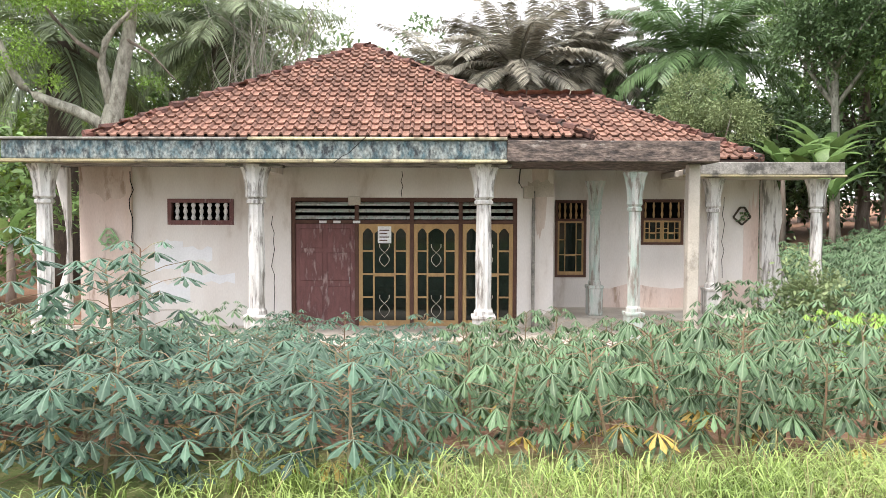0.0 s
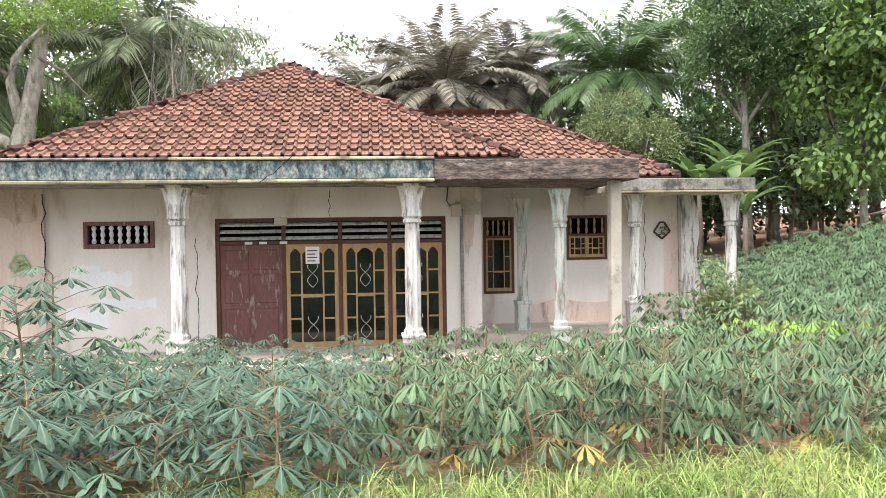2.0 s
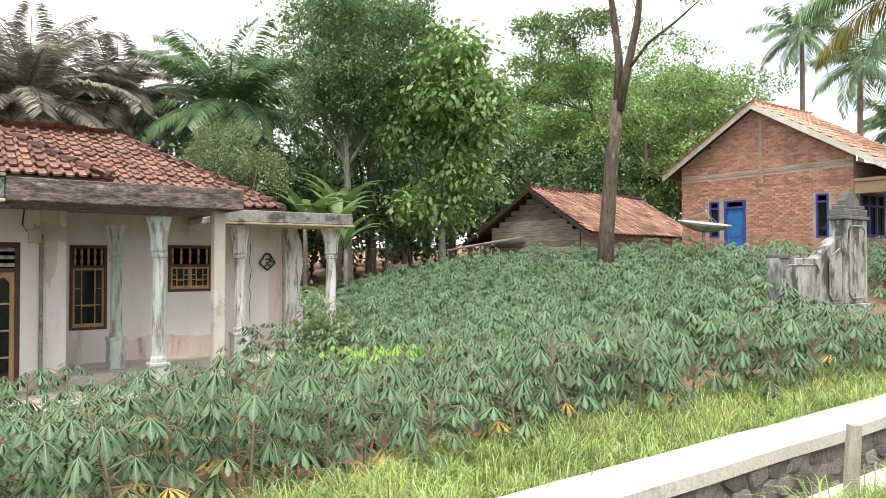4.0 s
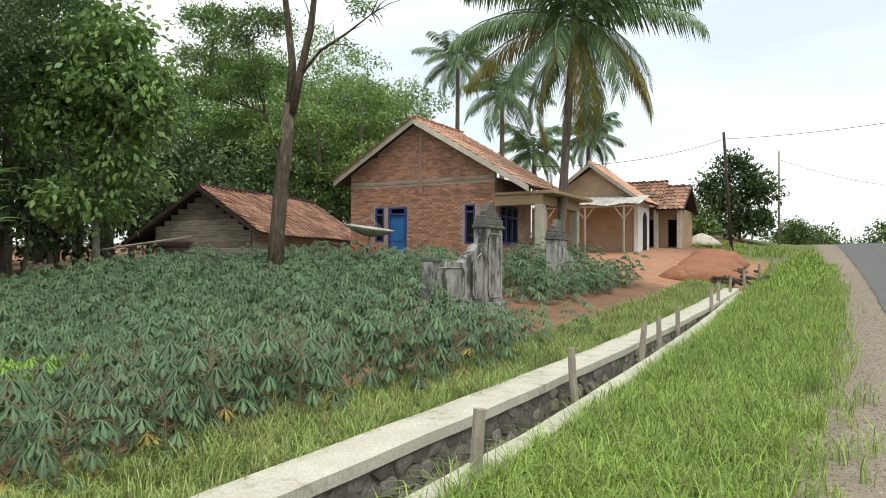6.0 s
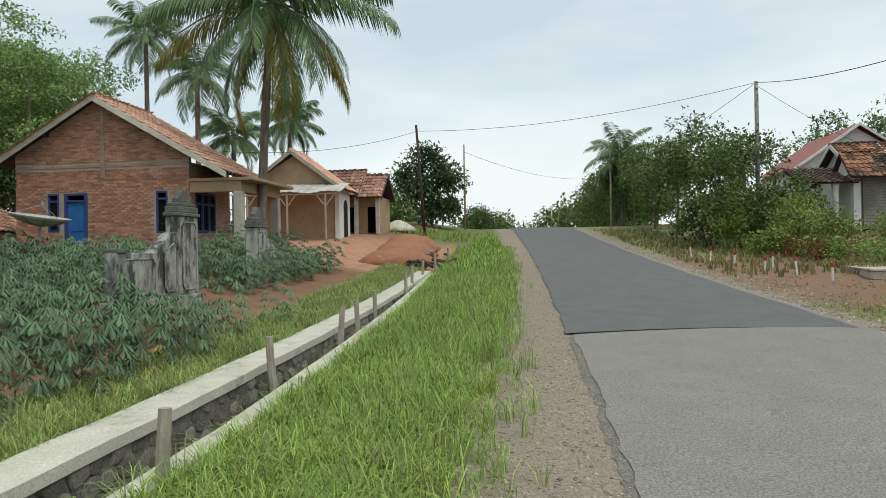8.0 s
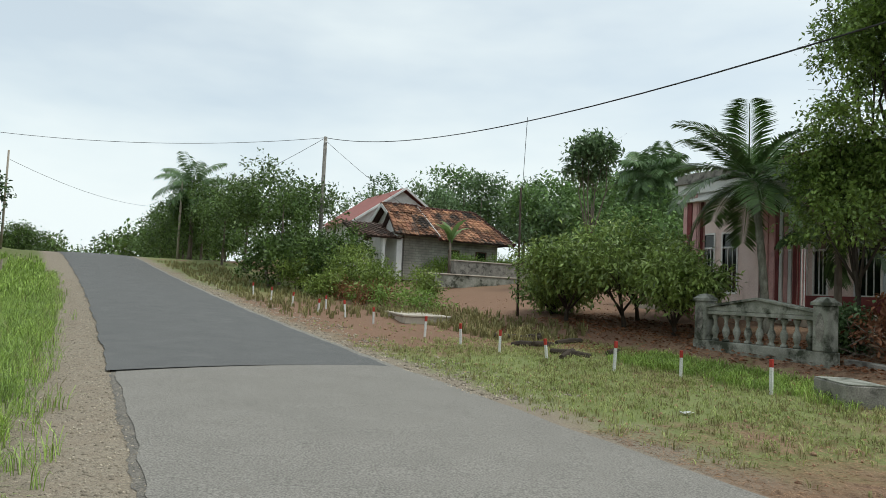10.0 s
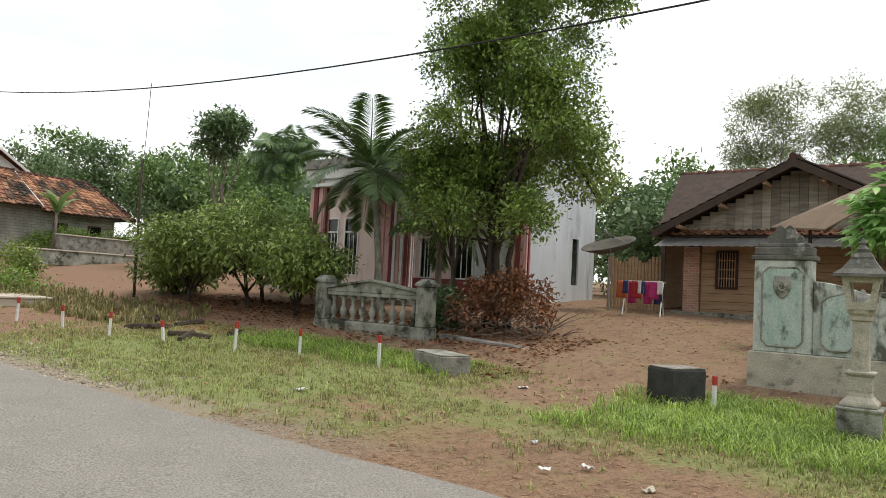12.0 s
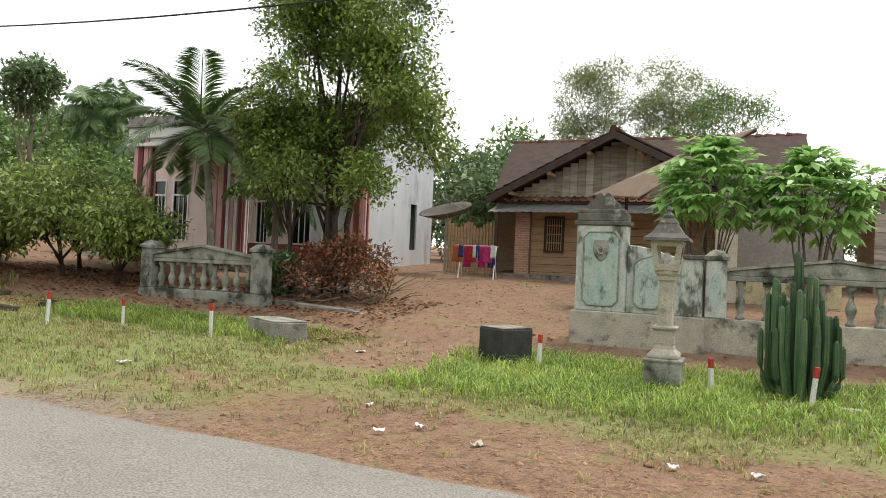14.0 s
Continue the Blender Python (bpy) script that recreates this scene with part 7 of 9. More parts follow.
for s in (-1, 1):
    roof_face([(36.1 + s * 1.25, -12.6 if s < 0 else -14.0, 4.55), (36.1 + s * 1.25, -14.0 if s < 0 else -12.6, 4.55), (36.1, -14.0 if s < 0 else -12.6, 5.75), (36.1, -12.6 if s < 0 else -14.0, 5.75)], 0.26, 0.3, rh, M_TILE_OLD, 0)
roof_face([(35.2, -10.6, 4.35), (35.2, -13.1, 4.35), (37.6, -13.1, 5.2), (37.6, -10.6, 5.2)], 0.26, 0.3, rh, M_TILE_DARK, 0)
for y in (-10.9, -12.2):
    wpart("porch_column", Geo().lathe([(0.16, rz), (0.13, rz + 0.3), (0.12, 3.9), (0.2, 4.35)], 10, (35.5, y, 0)), M_WHITE, rh)
for y0, y1 in ((-18.6, -17.9), (-16.9, -16.2)):
    w = wpart("window_frame", wall_with_holes(y0, y1, 3.0, 4.0, 35.98, 36.08, [(y0 + 0.06, y1 - 0.06, 3.06, 3.94)], "y"), M_WOOD_DARK, rh)
    part("pane", boxg(36.03, 36.04, y0 + 0.05, y1 - 0.05, 3.05, 3.95), M_GLASS, w)
rh.location.y -= 1.75
bz2 = gzf(48, -16) - 0.1
rb = thing("red_roof_house", (49, -19, bz2), "pale house with smooth red roof behind the block house", "house")
wpart("gable_wall", boxg(46.0, 46.15, -22.6, -16.0, bz2, 6.2), M_WHITE, rb)
gable_fill([(-22.7, 6.202), (-15.9, 6.202), (-19.3, 8.35)], "x", 46.0, 0.15, M_WHITE, rb)
wpart("side_wall", boxg(46.152, 53.0, -16.15, -16.0, bz2, 6.2), M_WHITE, rb)
wpart("side_wall", boxg(46.152, 53.0, -22.6, -22.45, bz2, 6.2), M_WHITE, rb)
M_ROOF_RED = mat("metal_roof_red", (0.33, 0.105, 0.085), (0.27, 0.09, 0.072), 0.6, 2, 40, 0.1)
for s in (-1, 1):
    g = Geo()
    for i in range(24):
        x0 = 45.6 + i * 0.32
        zz = 0.02 * (i % 2)
        g.add([(x0, -19.3 + s * 3.7, 6.05 + zz), (x0 + 0.32, -19.3 + s * 3.7, 6.07 - zz), (x0 + 0.32, -19.3, 8.62 - zz), (x0, -19.3, 8.6 + zz)], [(0, 1, 2, 3)])
    wpart("roof_slope", g, M_ROOF_RED, rb, "smooth red roof sheet")
    wpart("bargeboard", Geo().tube([(45.58, -19.3 + s * 3.75, 5.98), (45.58, -19.3, 8.55)], 0.09, 4), M_WHITE, rb)

# foundation slabs on the bare plot
for i, (x, y, w, d_, h, m_) in enumerate(((31.6, -17.2, 5.4, 0.3, 0.5, M_MOSS_CONC), (33.2, -19.2, 5.0, 0.3, 0.95, M_CONCRETE), (22.6, -10.2, 4.2, 1.4, 0.12, M_CONC_RAW))):
    s = thing("foundation_wall", pose(x, y, gzf(x, y) - 0.1, 0, 0, -84 if i < 2 else -12), "low mossy concrete foundation wall on bare red earth" if i < 2 else "pale broken concrete slab on bare red earth", "foundation", "foundations")
    part("slab", boxg(-w / 2, w / 2, -d_ / 2, d_ / 2, 0, h + 0.1), m_, s, bevel=0.02)
    part("edge", boxg(-w / 2 - 0.04, w / 2 + 0.04, -d_ / 2 - 0.04, d_ / 2 + 0.04, h + 0.102, h + 0.16), M_CONC_RAW, s, bevel=0.012)
q = random.Random(77)
for i in range(9):
    x, y = q.uniform(13.2, 17.5), q.uniform(-11.6, -9.6)
    L = q.uniform(0.5, 1.3)
    th = thing("fallen_log", pose(x, y, gzf(x, y) + 0.05, 0, q.uniform(-6, 6), q.uniform(0, 180)), "short dark log lying on red earth", "log", "fallen logs")
    part("log", Geo().tube([(-L / 2, 0, 0), (0, 0.03, 0.02), (L / 2, 0, 0)], [0.07, 0.08, 0.06], 7), M_BARK_DARK, th)


# ---- plants ----
def unit(v):
    return v / np.maximum(np.linalg.norm(v, axis=-1, keepdims=True), 1e-9)


def leaf_quads(pos, aim, size, width=0.42, r=rng):
    """A folded leaf blade (two quads) at each place, pointing along aim."""
    n = len(pos)
    aim = unit(aim)
    side = unit(np.cross(aim, unit(r.normal(size=(n, 3)) * 0.45 + np.array([0, 0, 1.0]))))
    nrm = np.cross(side, aim)
    s = np.broadcast_to(np.asarray(size, float).reshape(-1, 1), (n, 1))
    mid = pos + aim * s * 0.5
    v = np.stack([pos, mid + side * s * width * 0.5 + nrm * s * 0.06, pos + aim * s - nrm * s * 0.08, mid - side * s * width * 0.5 + nrm * s * 0.06], 1)
    f = np.arange(n * 4).reshape(n, 4)
    return v.reshape(-1, 3), f


def crown_mesh(name, centres, radii, n, size, width=0.42, droop=0.35, seed=1, hollow=0.55, flat=0.75):
    """A crown of many single leaves, gathered on clumps with gaps between them."""
    r = np.random.default_rng(seed)
    centres, radii = np.asarray(centres, float), np.asarray(radii, float)
    w = radii ** 2
    pick = r.choice(len(centres), n, p=w / w.sum())
    d = unit(r.normal(size=(n, 3)))
    rad = radii[pick] * (hollow + (1 - hollow) * r.random(n) ** 0.6) * (0.75 + 0.35 * r.random(n))
    # twigs: leaves gather round a few hundred twig ends
    k = max(12, n // 14)
    tw = r.integers(0, k, n)
    tip_pick = r.choice(len(centres), k, p=w / w.sum())
    td = unit(r.normal(size=(k, 3)))
    td[:, 2] = np.where(td[:, 2] < -0.4, -td[:, 2], td[:, 2])
    trad = radii[tip_pick] * (hollow + (1 - hollow) * r.random(k) ** 0.5) * (0.8 + 0.35 * r.random(k))
    tips = centres[tip_pick] + td * trad[:, None] * np.array([1, 1, flat])
    pos = tips[tw] + r.normal(size=(n, 3)) * np.median(np.atleast_1d(size)) * 0.9
    aim = td[tw] * 0.6 + d * 0.8
    aim[:, 2] -= droop
    v, f = leaf_quads(pos, aim, size * (0.65 + 0.6 * r.random(n)), width, r)
    return quad_mesh(name, v, f)


def blob_centres(at, r, h, n, seed, spread=0.62):
    """Clump places for a crown round a point: uneven, more of them towards the outside."""
    q = np.random.default_rng(seed)
    d = unit(q.normal(size=(n, 3)))
    k = (0.35 + 0.65 * q.random(n) ** 0.6)[:, None]
    c = np.asarray(at) + d * k * np.array([r, r, h]) * spread * 1.25
    return c, r * (0.24 + 0.22 * q.random(n))


def limb_geo(base, top_pts, r0, seed, bend=0.25, split=0.45):
    """A trunk that forks into limbs which reach the given points."""
    q = random.Random(seed)
    g = Geo()
    base = Vector(base)
    mean = sum((Vector(t) for t in top_pts), Vector()) / len(top_pts)
    fork = base.lerp(Vector((base.x * 0.5 + mean.x * 0.5, base.y * 0.5 + mean.y * 0.5, mean.z)), split)
    steps = 6
    path = [base.lerp(fork, i / steps) + Vector((q.uniform(-1, 1), q.uniform(-1, 1), 0)) * bend * r0 * (0 if i in (0,) else 1) for i in range(steps + 1)]
    g.tube(path, [r0 * (1.25 if i == 0 else 1 - 0.35 * i / steps) for i in range(steps + 1)], 9)
    for t in top_pts:
        t = Vector(t)
        a = path[-1 - q.randint(0, 2)]
        mid = a.lerp(t, 0.5) + Vector((q.uniform(-1, 1), q.uniform(-1, 1), q.uniform(-0.2, 0.6))) * (t - a).length * 0.12
        g.tube([a, a.lerp(mid, 0.5), mid, mid.lerp(t, 0.6), t], [r0 * 0.5, r0 * 0.42, r0 * 0.3, r0 * 0.18, r0 * 0.06], 6)
        for _ in range(3):
            s = mid.lerp(t, q.uniform(0, 0.7))
            e = s + Vector((q.uniform(-1, 1), q.uniform(-1, 1), q.uniform(0.1, 1))) * (t - a).length * 0.28
            g.tube([s, s.lerp(e, 0.5) + Vector((0, 0, 0.05)), e], [r0 * 0.16, r0 * 0.1, r0 * 0.03], 5)
    return g


def tree(name, x, y, h, r, label, leaf, bark, seed, n=6000, size=0.16, crown_h=None, trunk_r=None, clumps=16, category="tree",
         width=0.42, droop=0.35, base_z=None, lean=(0, 0), group="", split=0.45):
    z = gzf(x, y) - 0.05 if base_z is None else base_z
    ch = crown_h or h * 0.38
    th = thing(name, (x, y, z), label, category, group)
    c, rad = blob_centres((lean[0], lean[1], h - ch), r, ch, clumps, seed)
    c[:, 2] = np.maximum(c[:, 2], h * 0.12)
    part("crown", crown_mesh("crown", c, rad, n, size, width, droop, seed), leaf, th)
    q = np.random.default_rng(seed)
    tops = c[q.choice(len(c), min(7, len(c)), replace=False)]
    part("trunk", limb_geo((0, 0, 0), [tuple(t) for t in tops], trunk_r or 0.03 * h, seed, 0.25, split), bark, th, smooth=True)
    return th


def frond(length, leaflets, lift, arch, seed, leaf_len=0.55, hang=0.6, wleaf=0.05, vee=0.5):
    """One palm frond along +x: a bowed rib and hanging leaflets. Returns rib points and leaflet quads."""
    q = np.random.default_rng(seed)
    s = np.linspace(0, 1, 12)
    ang = lift - arch * s ** 1.3
    dx, dz = np.cos(ang) * length / 11, np.sin(ang) * length / 11
    px, pz = np.concatenate([[0], np.cumsum(dx[:-1])]), np.concatenate([[0], np.cumsum(dz[:-1])])
    rib = np.stack([px, 0.03 * length * np.sin(s * 3 + seed), pz], 1)
    t = np.linspace(0.12, 1, leaflets)
    p = np.stack([np.interp(t, s, rib[:, i]) for i in range(3)], 1)
    along = unit(np.stack([np.interp(t, s, np.cos(ang)), 0 * t, np.interp(t, s, np.sin(ang))], 1))
    out_v, out_f = [], []
    for sd in (-1, 1):
        ll = leaf_len * (0.45 + 0.75 * np.sin(np.pi * np.clip(t * 0.85 + 0.08, 0, 1))) * (0.85 + 0.3 * q.random(leaflets))
        d = along * 0.55 + np.array([0, sd, 0]) * 0.8 + np.array([0, 0, 1.0]) * (vee * (1 - hang) - hang * (0.6 + 0.5 * q.random((leaflets, 1))))
        d = unit(d)
        d2 = unit(d + np.array([0, 0, -0.9 * hang]))
        w = along * wleaf
        a, b = p - w * 0.5, p + w * 0.5
        m = p + d * ll[:, None] * 0.55
        e = p + d * ll[:, None] * 0.55 + d2 * ll[:, None] * 0.5
        v = np.stack([a, m - w * 0.6, e, m + w * 0.6], 1).reshape(-1, 3)
        f = np.arange(leaflets * 4).reshape(-1, 4)
        out_f.append(f + sum(len(o) for o in out_v))
        out_v.append(v)
    return rib, np.concatenate(out_v), np.concatenate(out_f)


def palm(name, x, y, h, trunk_r, label, fronds=22, length=3.6, leaf=None, old=None, seed=1, lean=(0, 0), leaf_len=0.55, hang=0.6, leaflets=44,
         low=-0.7, rough=False, base_z=None, wleaf=0.06, bark=None, group=""):
    z = gzf(x, y) - 0.05 if base_z is None else base_z
    th = thing(name, (x, y, z), label, "palm tree", group)
    top = Vector((lean[0], lean[1], h))
    steps = 14
    path = [Vector((lean[0] * (i / steps) ** 1.6, lean[1] * (i / steps) ** 1.6, h * i / steps)) for i in range(steps + 1)]
    if rough:
        rad = [trunk_r * (1 + 0.25 * (i % 2)) for i in range(steps + 1)]
    else:
        rad = [trunk_r * (1.5 if i == 0 else 1.0 + 0.06 * (i % 2) - 0.25 * i / steps) for i in range(steps + 1)]
    part("trunk", Geo().tube(path, rad, 10), bark or M_BARK, th, smooth=True)
    q = random.Random(seed)
    sets = {0: ([], [], Geo()), 1: ([], [], Geo())}
    count = {0: 0, 1: 0}
    for i in range(fronds):
        k = i / max(1, fronds - 1)
        lift = 1.35 - (1.35 - low) * k + q.uniform(-0.12, 0.12)
        az = i * 2.39996 + q.uniform(-0.25, 0.25)
        rib, v, f = frond(length * q.uniform(0.85, 1.08), leaflets, lift, 0.95 + 0.5 * q.random(), seed * 50 + i, leaf_len, hang, wleaf)
        c, s = math.cos(az), math.sin(az)
        rot = np.array([[c, -s, 0], [s, c, 0], [0, 0, 1]])
        tp = np.array(top)
        w = 1 if (old and k > 0.62 and i % 2) else 0
        sets[w][0].append(v @ rot.T + tp)
        sets[w][1].append(f + count[w])
        count[w] += len(v)
        sets[w][2].tube([tuple(a) for a in (rib @ rot.T + tp)[::2]], [0.035 * length / 3.6 * (1.2 - 0.18 * j) for j in range(6)], 5)
    for w, mt in ((0, leaf or M_FROND), (1, old)):
        if count[w]:
            fr = part("fronds", quad_mesh("fronds", np.concatenate(sets[w][0]), np.concatenate(sets[w][1])), mt, th, "" if w == 0 else "yellowing old fronds")
            tagged(fr, kind="stuff")
            part("ribs", sets[w][2], mt, fr)
    return th


LOBE_AT = ((0.0, 0.0), (0.36, 0.07), (0.68, 0.145), (1.0, 0.0))


def cassava_leaf(V, F, UV, tip, az, size, droop, q, fine=True):
    """One leaf: seven drooping lobes round the end of its stalk, folded along their midribs."""
    c = len(V)
    V.append(tip)
    UV.append((0.5, 0.0))
    for j in range(7):
        a = az + (j - 3) * 0.80 + q.uniform(-0.06, 0.06)
        ll = size * (1.14 - 0.12 * abs(j - 3))
        out, side = np.array([math.cos(a), math.sin(a), 0]), np.array([-math.sin(a), math.cos(a), 0])
        p, ring = tip, []
        for k in range(1, 4):
            step = (LOBE_AT[k][0] - LOBE_AT[k - 1][0]) * ll
            slope = droop * (0.35 + 0.5 * k)
            p = p + (out - np.array([0, 0, slope])) / math.sqrt(1 + slope * slope) * step
            ring.append(p)
        o = len(V)
        if fine:
            for k in (0, 1):
                w, v = LOBE_AT[k + 1][1] * ll, LOBE_AT[k + 1][0]
                V += [ring[k] + side * w - np.array([0, 0, w * 0.45]), ring[k], ring[k] - side * w - np.array([0, 0, w * 0.45])]
                UV += [(0, v), (0.5, v), (1, v)]
            V.append(ring[2])
            UV.append((0.5, 1))
            F += [(c, o, o + 1), (c, o + 1, o + 2), (o, o + 3, o + 4), (o, o + 4, o + 1), (o + 1, o + 4, o + 5), (o + 1, o + 5, o + 2), (o + 3, o + 6, o + 4), (o + 4, o + 6, o + 5)]
        else:
            w = 0.125 * ll
            V += [ring[1] + side * w - np.array([0, 0, w * 0.45]), ring[1], ring[1] - side * w - np.array([0, 0, w * 0.45]), ring[2]]
            UV += [(0, 0.7), (0.5, 0.7), (1, 0.7), (0.5, 1)]
            F += [(c, o, o + 1), (c, o + 1, o + 2), (o, o + 3, o + 1), (o + 1, o + 3, o + 2)]


def cassava_meshes(seed, h, leaves, scale, droop, material, fine=True):
    """Stem with stalks, and the leaves of one cassava plant; a few low leaves have turned yellow."""
    q = np.random.default_rng(seed)
    g = Geo()
    lean = q.normal(size=2) * 0.07
    stem = lambda s: np.array([lean[0] * s * s, lean[1] * s * s, h * s])
    g.tube([tuple(stem(s)) for s in (0, 0.25, 0.5, 0.75, 1)], [0.014, 0.013, 0.011, 0.009, 0.006], 5)
    V, F, UV, yellow = [], [], [], []
    for i in range(leaves):
        s = 1 - 0.82 * (i / leaves) ** 1.05
        b = stem(s)
        az = i * 2.4 + q.uniform(-0.4, 0.4)
        pl = (0.10 + 0.17 * min(1, i / 6)) * scale * q.uniform(0.75, 1.25)
        up = 0.9 - 0.9 * min(1, i / leaves * 1.4)
        tip = b + np.array([math.cos(az) * pl, math.sin(az) * pl, pl * up * 0.6])
        g.tube([tuple(b), tuple((b + tip) / 2 + np.array([0, 0, 0.02])), tuple(tip)], [0.004, 0.0035, 0.003], 3, cap=False)
        f0 = len(F)
        size = (0.075 + 0.085 * min(1, i / 4)) * scale * q.uniform(0.8, 1.15)
        cassava_leaf(V, F, UV, tip, az, size, droop * q.uniform(0.6, 1.35), q, fine)
        if i > leaves * 0.7 and q.random() < 0.13:
            yellow.append((f0, len(F)))
    sm_ = g.mesh("stem")
    sm_.materials.append(M_STEM)
    F = np.array(F)
    lv = quad_mesh("leaves", np.array(V), F)
    lay = lv.uv_layers.new(name="lobes")
    lay.data.foreach_set("uv", np.array(UV, np.float32)[F.ravel()].ravel())
    lv.materials.append(material)
    lv.materials.append(M_LEAF_CAS_Y)
    idx = np.zeros(len(F), np.int32)
    for a, b in yellow:
        idx[a:b] = 1
    lv.polygons.foreach_set("material_index", idx)
    return sm_, lv, (np.array(V), F, np.array(UV, np.float32), idx)


def in_field(px, py, bare):
    """Where cassava stands: not on the verge, the porches, the gateway, the bare red patch or the yards."""
    if py < (3.62 if px < -0.35 else 4.36) + float(drift(px)) * 1.2 or math.hypot((px - bare[0]) / 1.4, py - bare[1]) < 1.0:
        return False
    if (px < 4.6 and py > 10.7) or (px < 7.6 and py > 12.4) or (px < -7.2 and py > 9):
        return False
    if 12.2 < px < 16.4 and 4.6 < py < 7.7:
        return False
    return not ((px > 16 and py < 6.2) or (px > 19.2 and py > 9.0) or (px > 17 and py > 17.5))


def cassava_field():
    q = random.Random(11)
    kinds = [cassava_meshes(100 + k, 0.56 + 0.07 * k, 24 + 2 * (k % 4), 1.14, 0.82, M_LEAF_CAS) for k in range(7)]
    broad = [cassava_meshes(120 + k, 0.72 + 0.08 * k, 24 + 2 * (k % 3), 1.26, 0.42, M_LEAF_CAS_B) for k in range(4)]
    tall = [cassava_meshes(130 + k, 1.2 + 0.12 * k, 30, 1.25, 0.42, M_LEAF_CAS_B) for k in range(3)]
    light = [cassava_meshes(150 + k, 0.8, 26, 1.05, 0.9, M_LEAF_CAS_L) for k in range(2)]
    small = [cassava_meshes(160 + k, 0.60 + 0.07 * k, 22, 1.2, 0.7, M_LEAF_CAS, fine=False)[2] for k in range(6)]
    spots = []
    for ix in range(60):
        for iy in range(31):
            px, py = -10.0 + 0.575 * ix + q.uniform(-0.25, 0.25), 3.6 + 0.575 * iy + q.uniform(-0.25, 0.25)
            if in_field(px, py, (8.9, 5.6)):
                spots.append((px, py))
    spots.sort(key=lambda p: math.hypot(*p))
    for px, py in spots[:300]:
        z = gzf(px, py) - 0.02
        bright = math.hypot(px - 5.7, py - 9.3) < 0.9
        leafy = px < -0.5 + 0.6 * q.random()
        left = -4.9 < px < -2.4 and 4.6 < py < 7.4 and q.random() < 0.34
        high = math.hypot(px + 2.65, py - 6.4) < 0.5
        left = left or high
        s, lv, _ = q.choice(light if bright else tall if left else broad if leafy else kinds)
        label = ("bright yellow-green young cassava plant in red soil" if bright else
                 "tall cassava plant with broad blue-green leaves" if left else
                 "cassava plant with broad spreading blue-green leaves" if leafy else "cassava plant with drooping grey-green leaves in red soil")
        th = thing("cassava_plant", (px, py, z), label, "cassava plant", "cassava field")
        k = 1.14 if high else q.uniform(0.85, 1.12) * (0.78 if py > 7.6 and px < 5 and not bright else 0.82 if py > 5.6 and px < 5 and not left and not bright else 0.9 if px < 5 and not left else 1.0)
        th.matrix_basis = pose(px, py, z, q.uniform(-6, 6), q.uniform(-6, 6), q.uniform(0, 360)) @ Matrix.Diagonal((k, k, k, 1))
        part("stem", s, None, th)
        part("leaves", lv, None, th)
    V, F, U, I, o = [], [], [], [], 0
    for px, py in spots[300:]:
        a, f, uv, idx = q.choice(small)
        t, k = q.uniform(0, 6.28), q.uniform(0.8, 1.2)
        rot = np.array([[math.cos(t), -math.sin(t), 0], [math.sin(t), math.cos(t), 0], [0, 0, 1]]) * k
        V.append(a @ rot.T + np.array([px, py, gzf(px, py)]))
        F.append(f + o)
        U.append(uv[f.ravel()])
        I.append(idx)
        o += len(a)
    me = quad_mesh("cassava_plants", np.concatenate(V), np.concatenate(F))
    me.uv_layers.new(name="lobes").data.foreach_set("uv", np.concatenate(U).ravel())
    me.materials.append(M_LEAF_CAS)
    me.materials.append(M_LEAF_CAS_Y)
    me.polygons.foreach_set("material_index", np.concatenate(I))
    tagged(part("cassava_plants", me, None), "further rows of cassava plants in the field", "cassava field", kind="stuff")


cassava_field()


def grass_patch(name, n, where, h, material, label, seed, w=0.007, bend=0.5, tuft=9):
    """Grass in tufts; where(r, n) gives x, y of the tufts."""
    r = np.random.default_rng(seed)
    x, y = where(r, n)
    x, y = np.repeat(x, tuft), np.repeat(y, tuft)
    m = len(x)
    x, y = x + r.normal(size=m) * 0.035, y + r.normal(size=m) * 0.035
    z = gz(x, y) - 0.01
    hh = np.repeat(h * (0.55 + 0.8 * r.random(m // tuft)), tuft) * (0.6 + 0.6 * r.random(m))
    a = r.random(m) * math.tau
    d = np.stack([np.cos(a), np.sin(a), 0 * a], 1)
    s = np.stack([-np.sin(a), np.cos(a), 0 * a], 1) * (w * (0.7 + 0.6 * r.random(m)))[:, None]
    p = np.stack([x, y, z], 1)
    b = (bend * (0.3 + r.random(m)))[:, None] * hh[:, None]
    up = np.array([0, 0, 1.0])
    low = p + up * hh[:, None] * 0.45 + d * b * 0.14
    mid = p + up * hh[:, None] * (0.80 - 0.08 * bend) + d * b * 0.48
    tip = p + up * hh[:, None] * (1 - 0.32 * bend) + d * b
    v = np.stack([p - s, p + s, low + s, low - s, mid + s * 0.75, mid - s * 0.75, tip], 1).reshape(-1, 3)
    o = np.arange(m)[:, None] * 7
    tri = np.concatenate([o + np.array([[a, b_, c]]) for a, b_, c in ((0, 1, 2), (0, 2, 3), (3, 2, 4), (3, 4, 5), (5, 4, 6))])
    tagged(part(name, quad_mesh(name, v, tri), material), label, "grass", kind="stuff")


def patchy(x, y):
    """A slow, uneven pattern between 0 and 1 for where grass takes hold."""
    return 0.5 + 0.25 * (np.sin(x * 1.3 + 0.7 * y) + np.sin(0.6 * x - 1.9 * y + 1) * 0.6 + np.sin(2.9 * x + 2.3 * y) * 0.4)


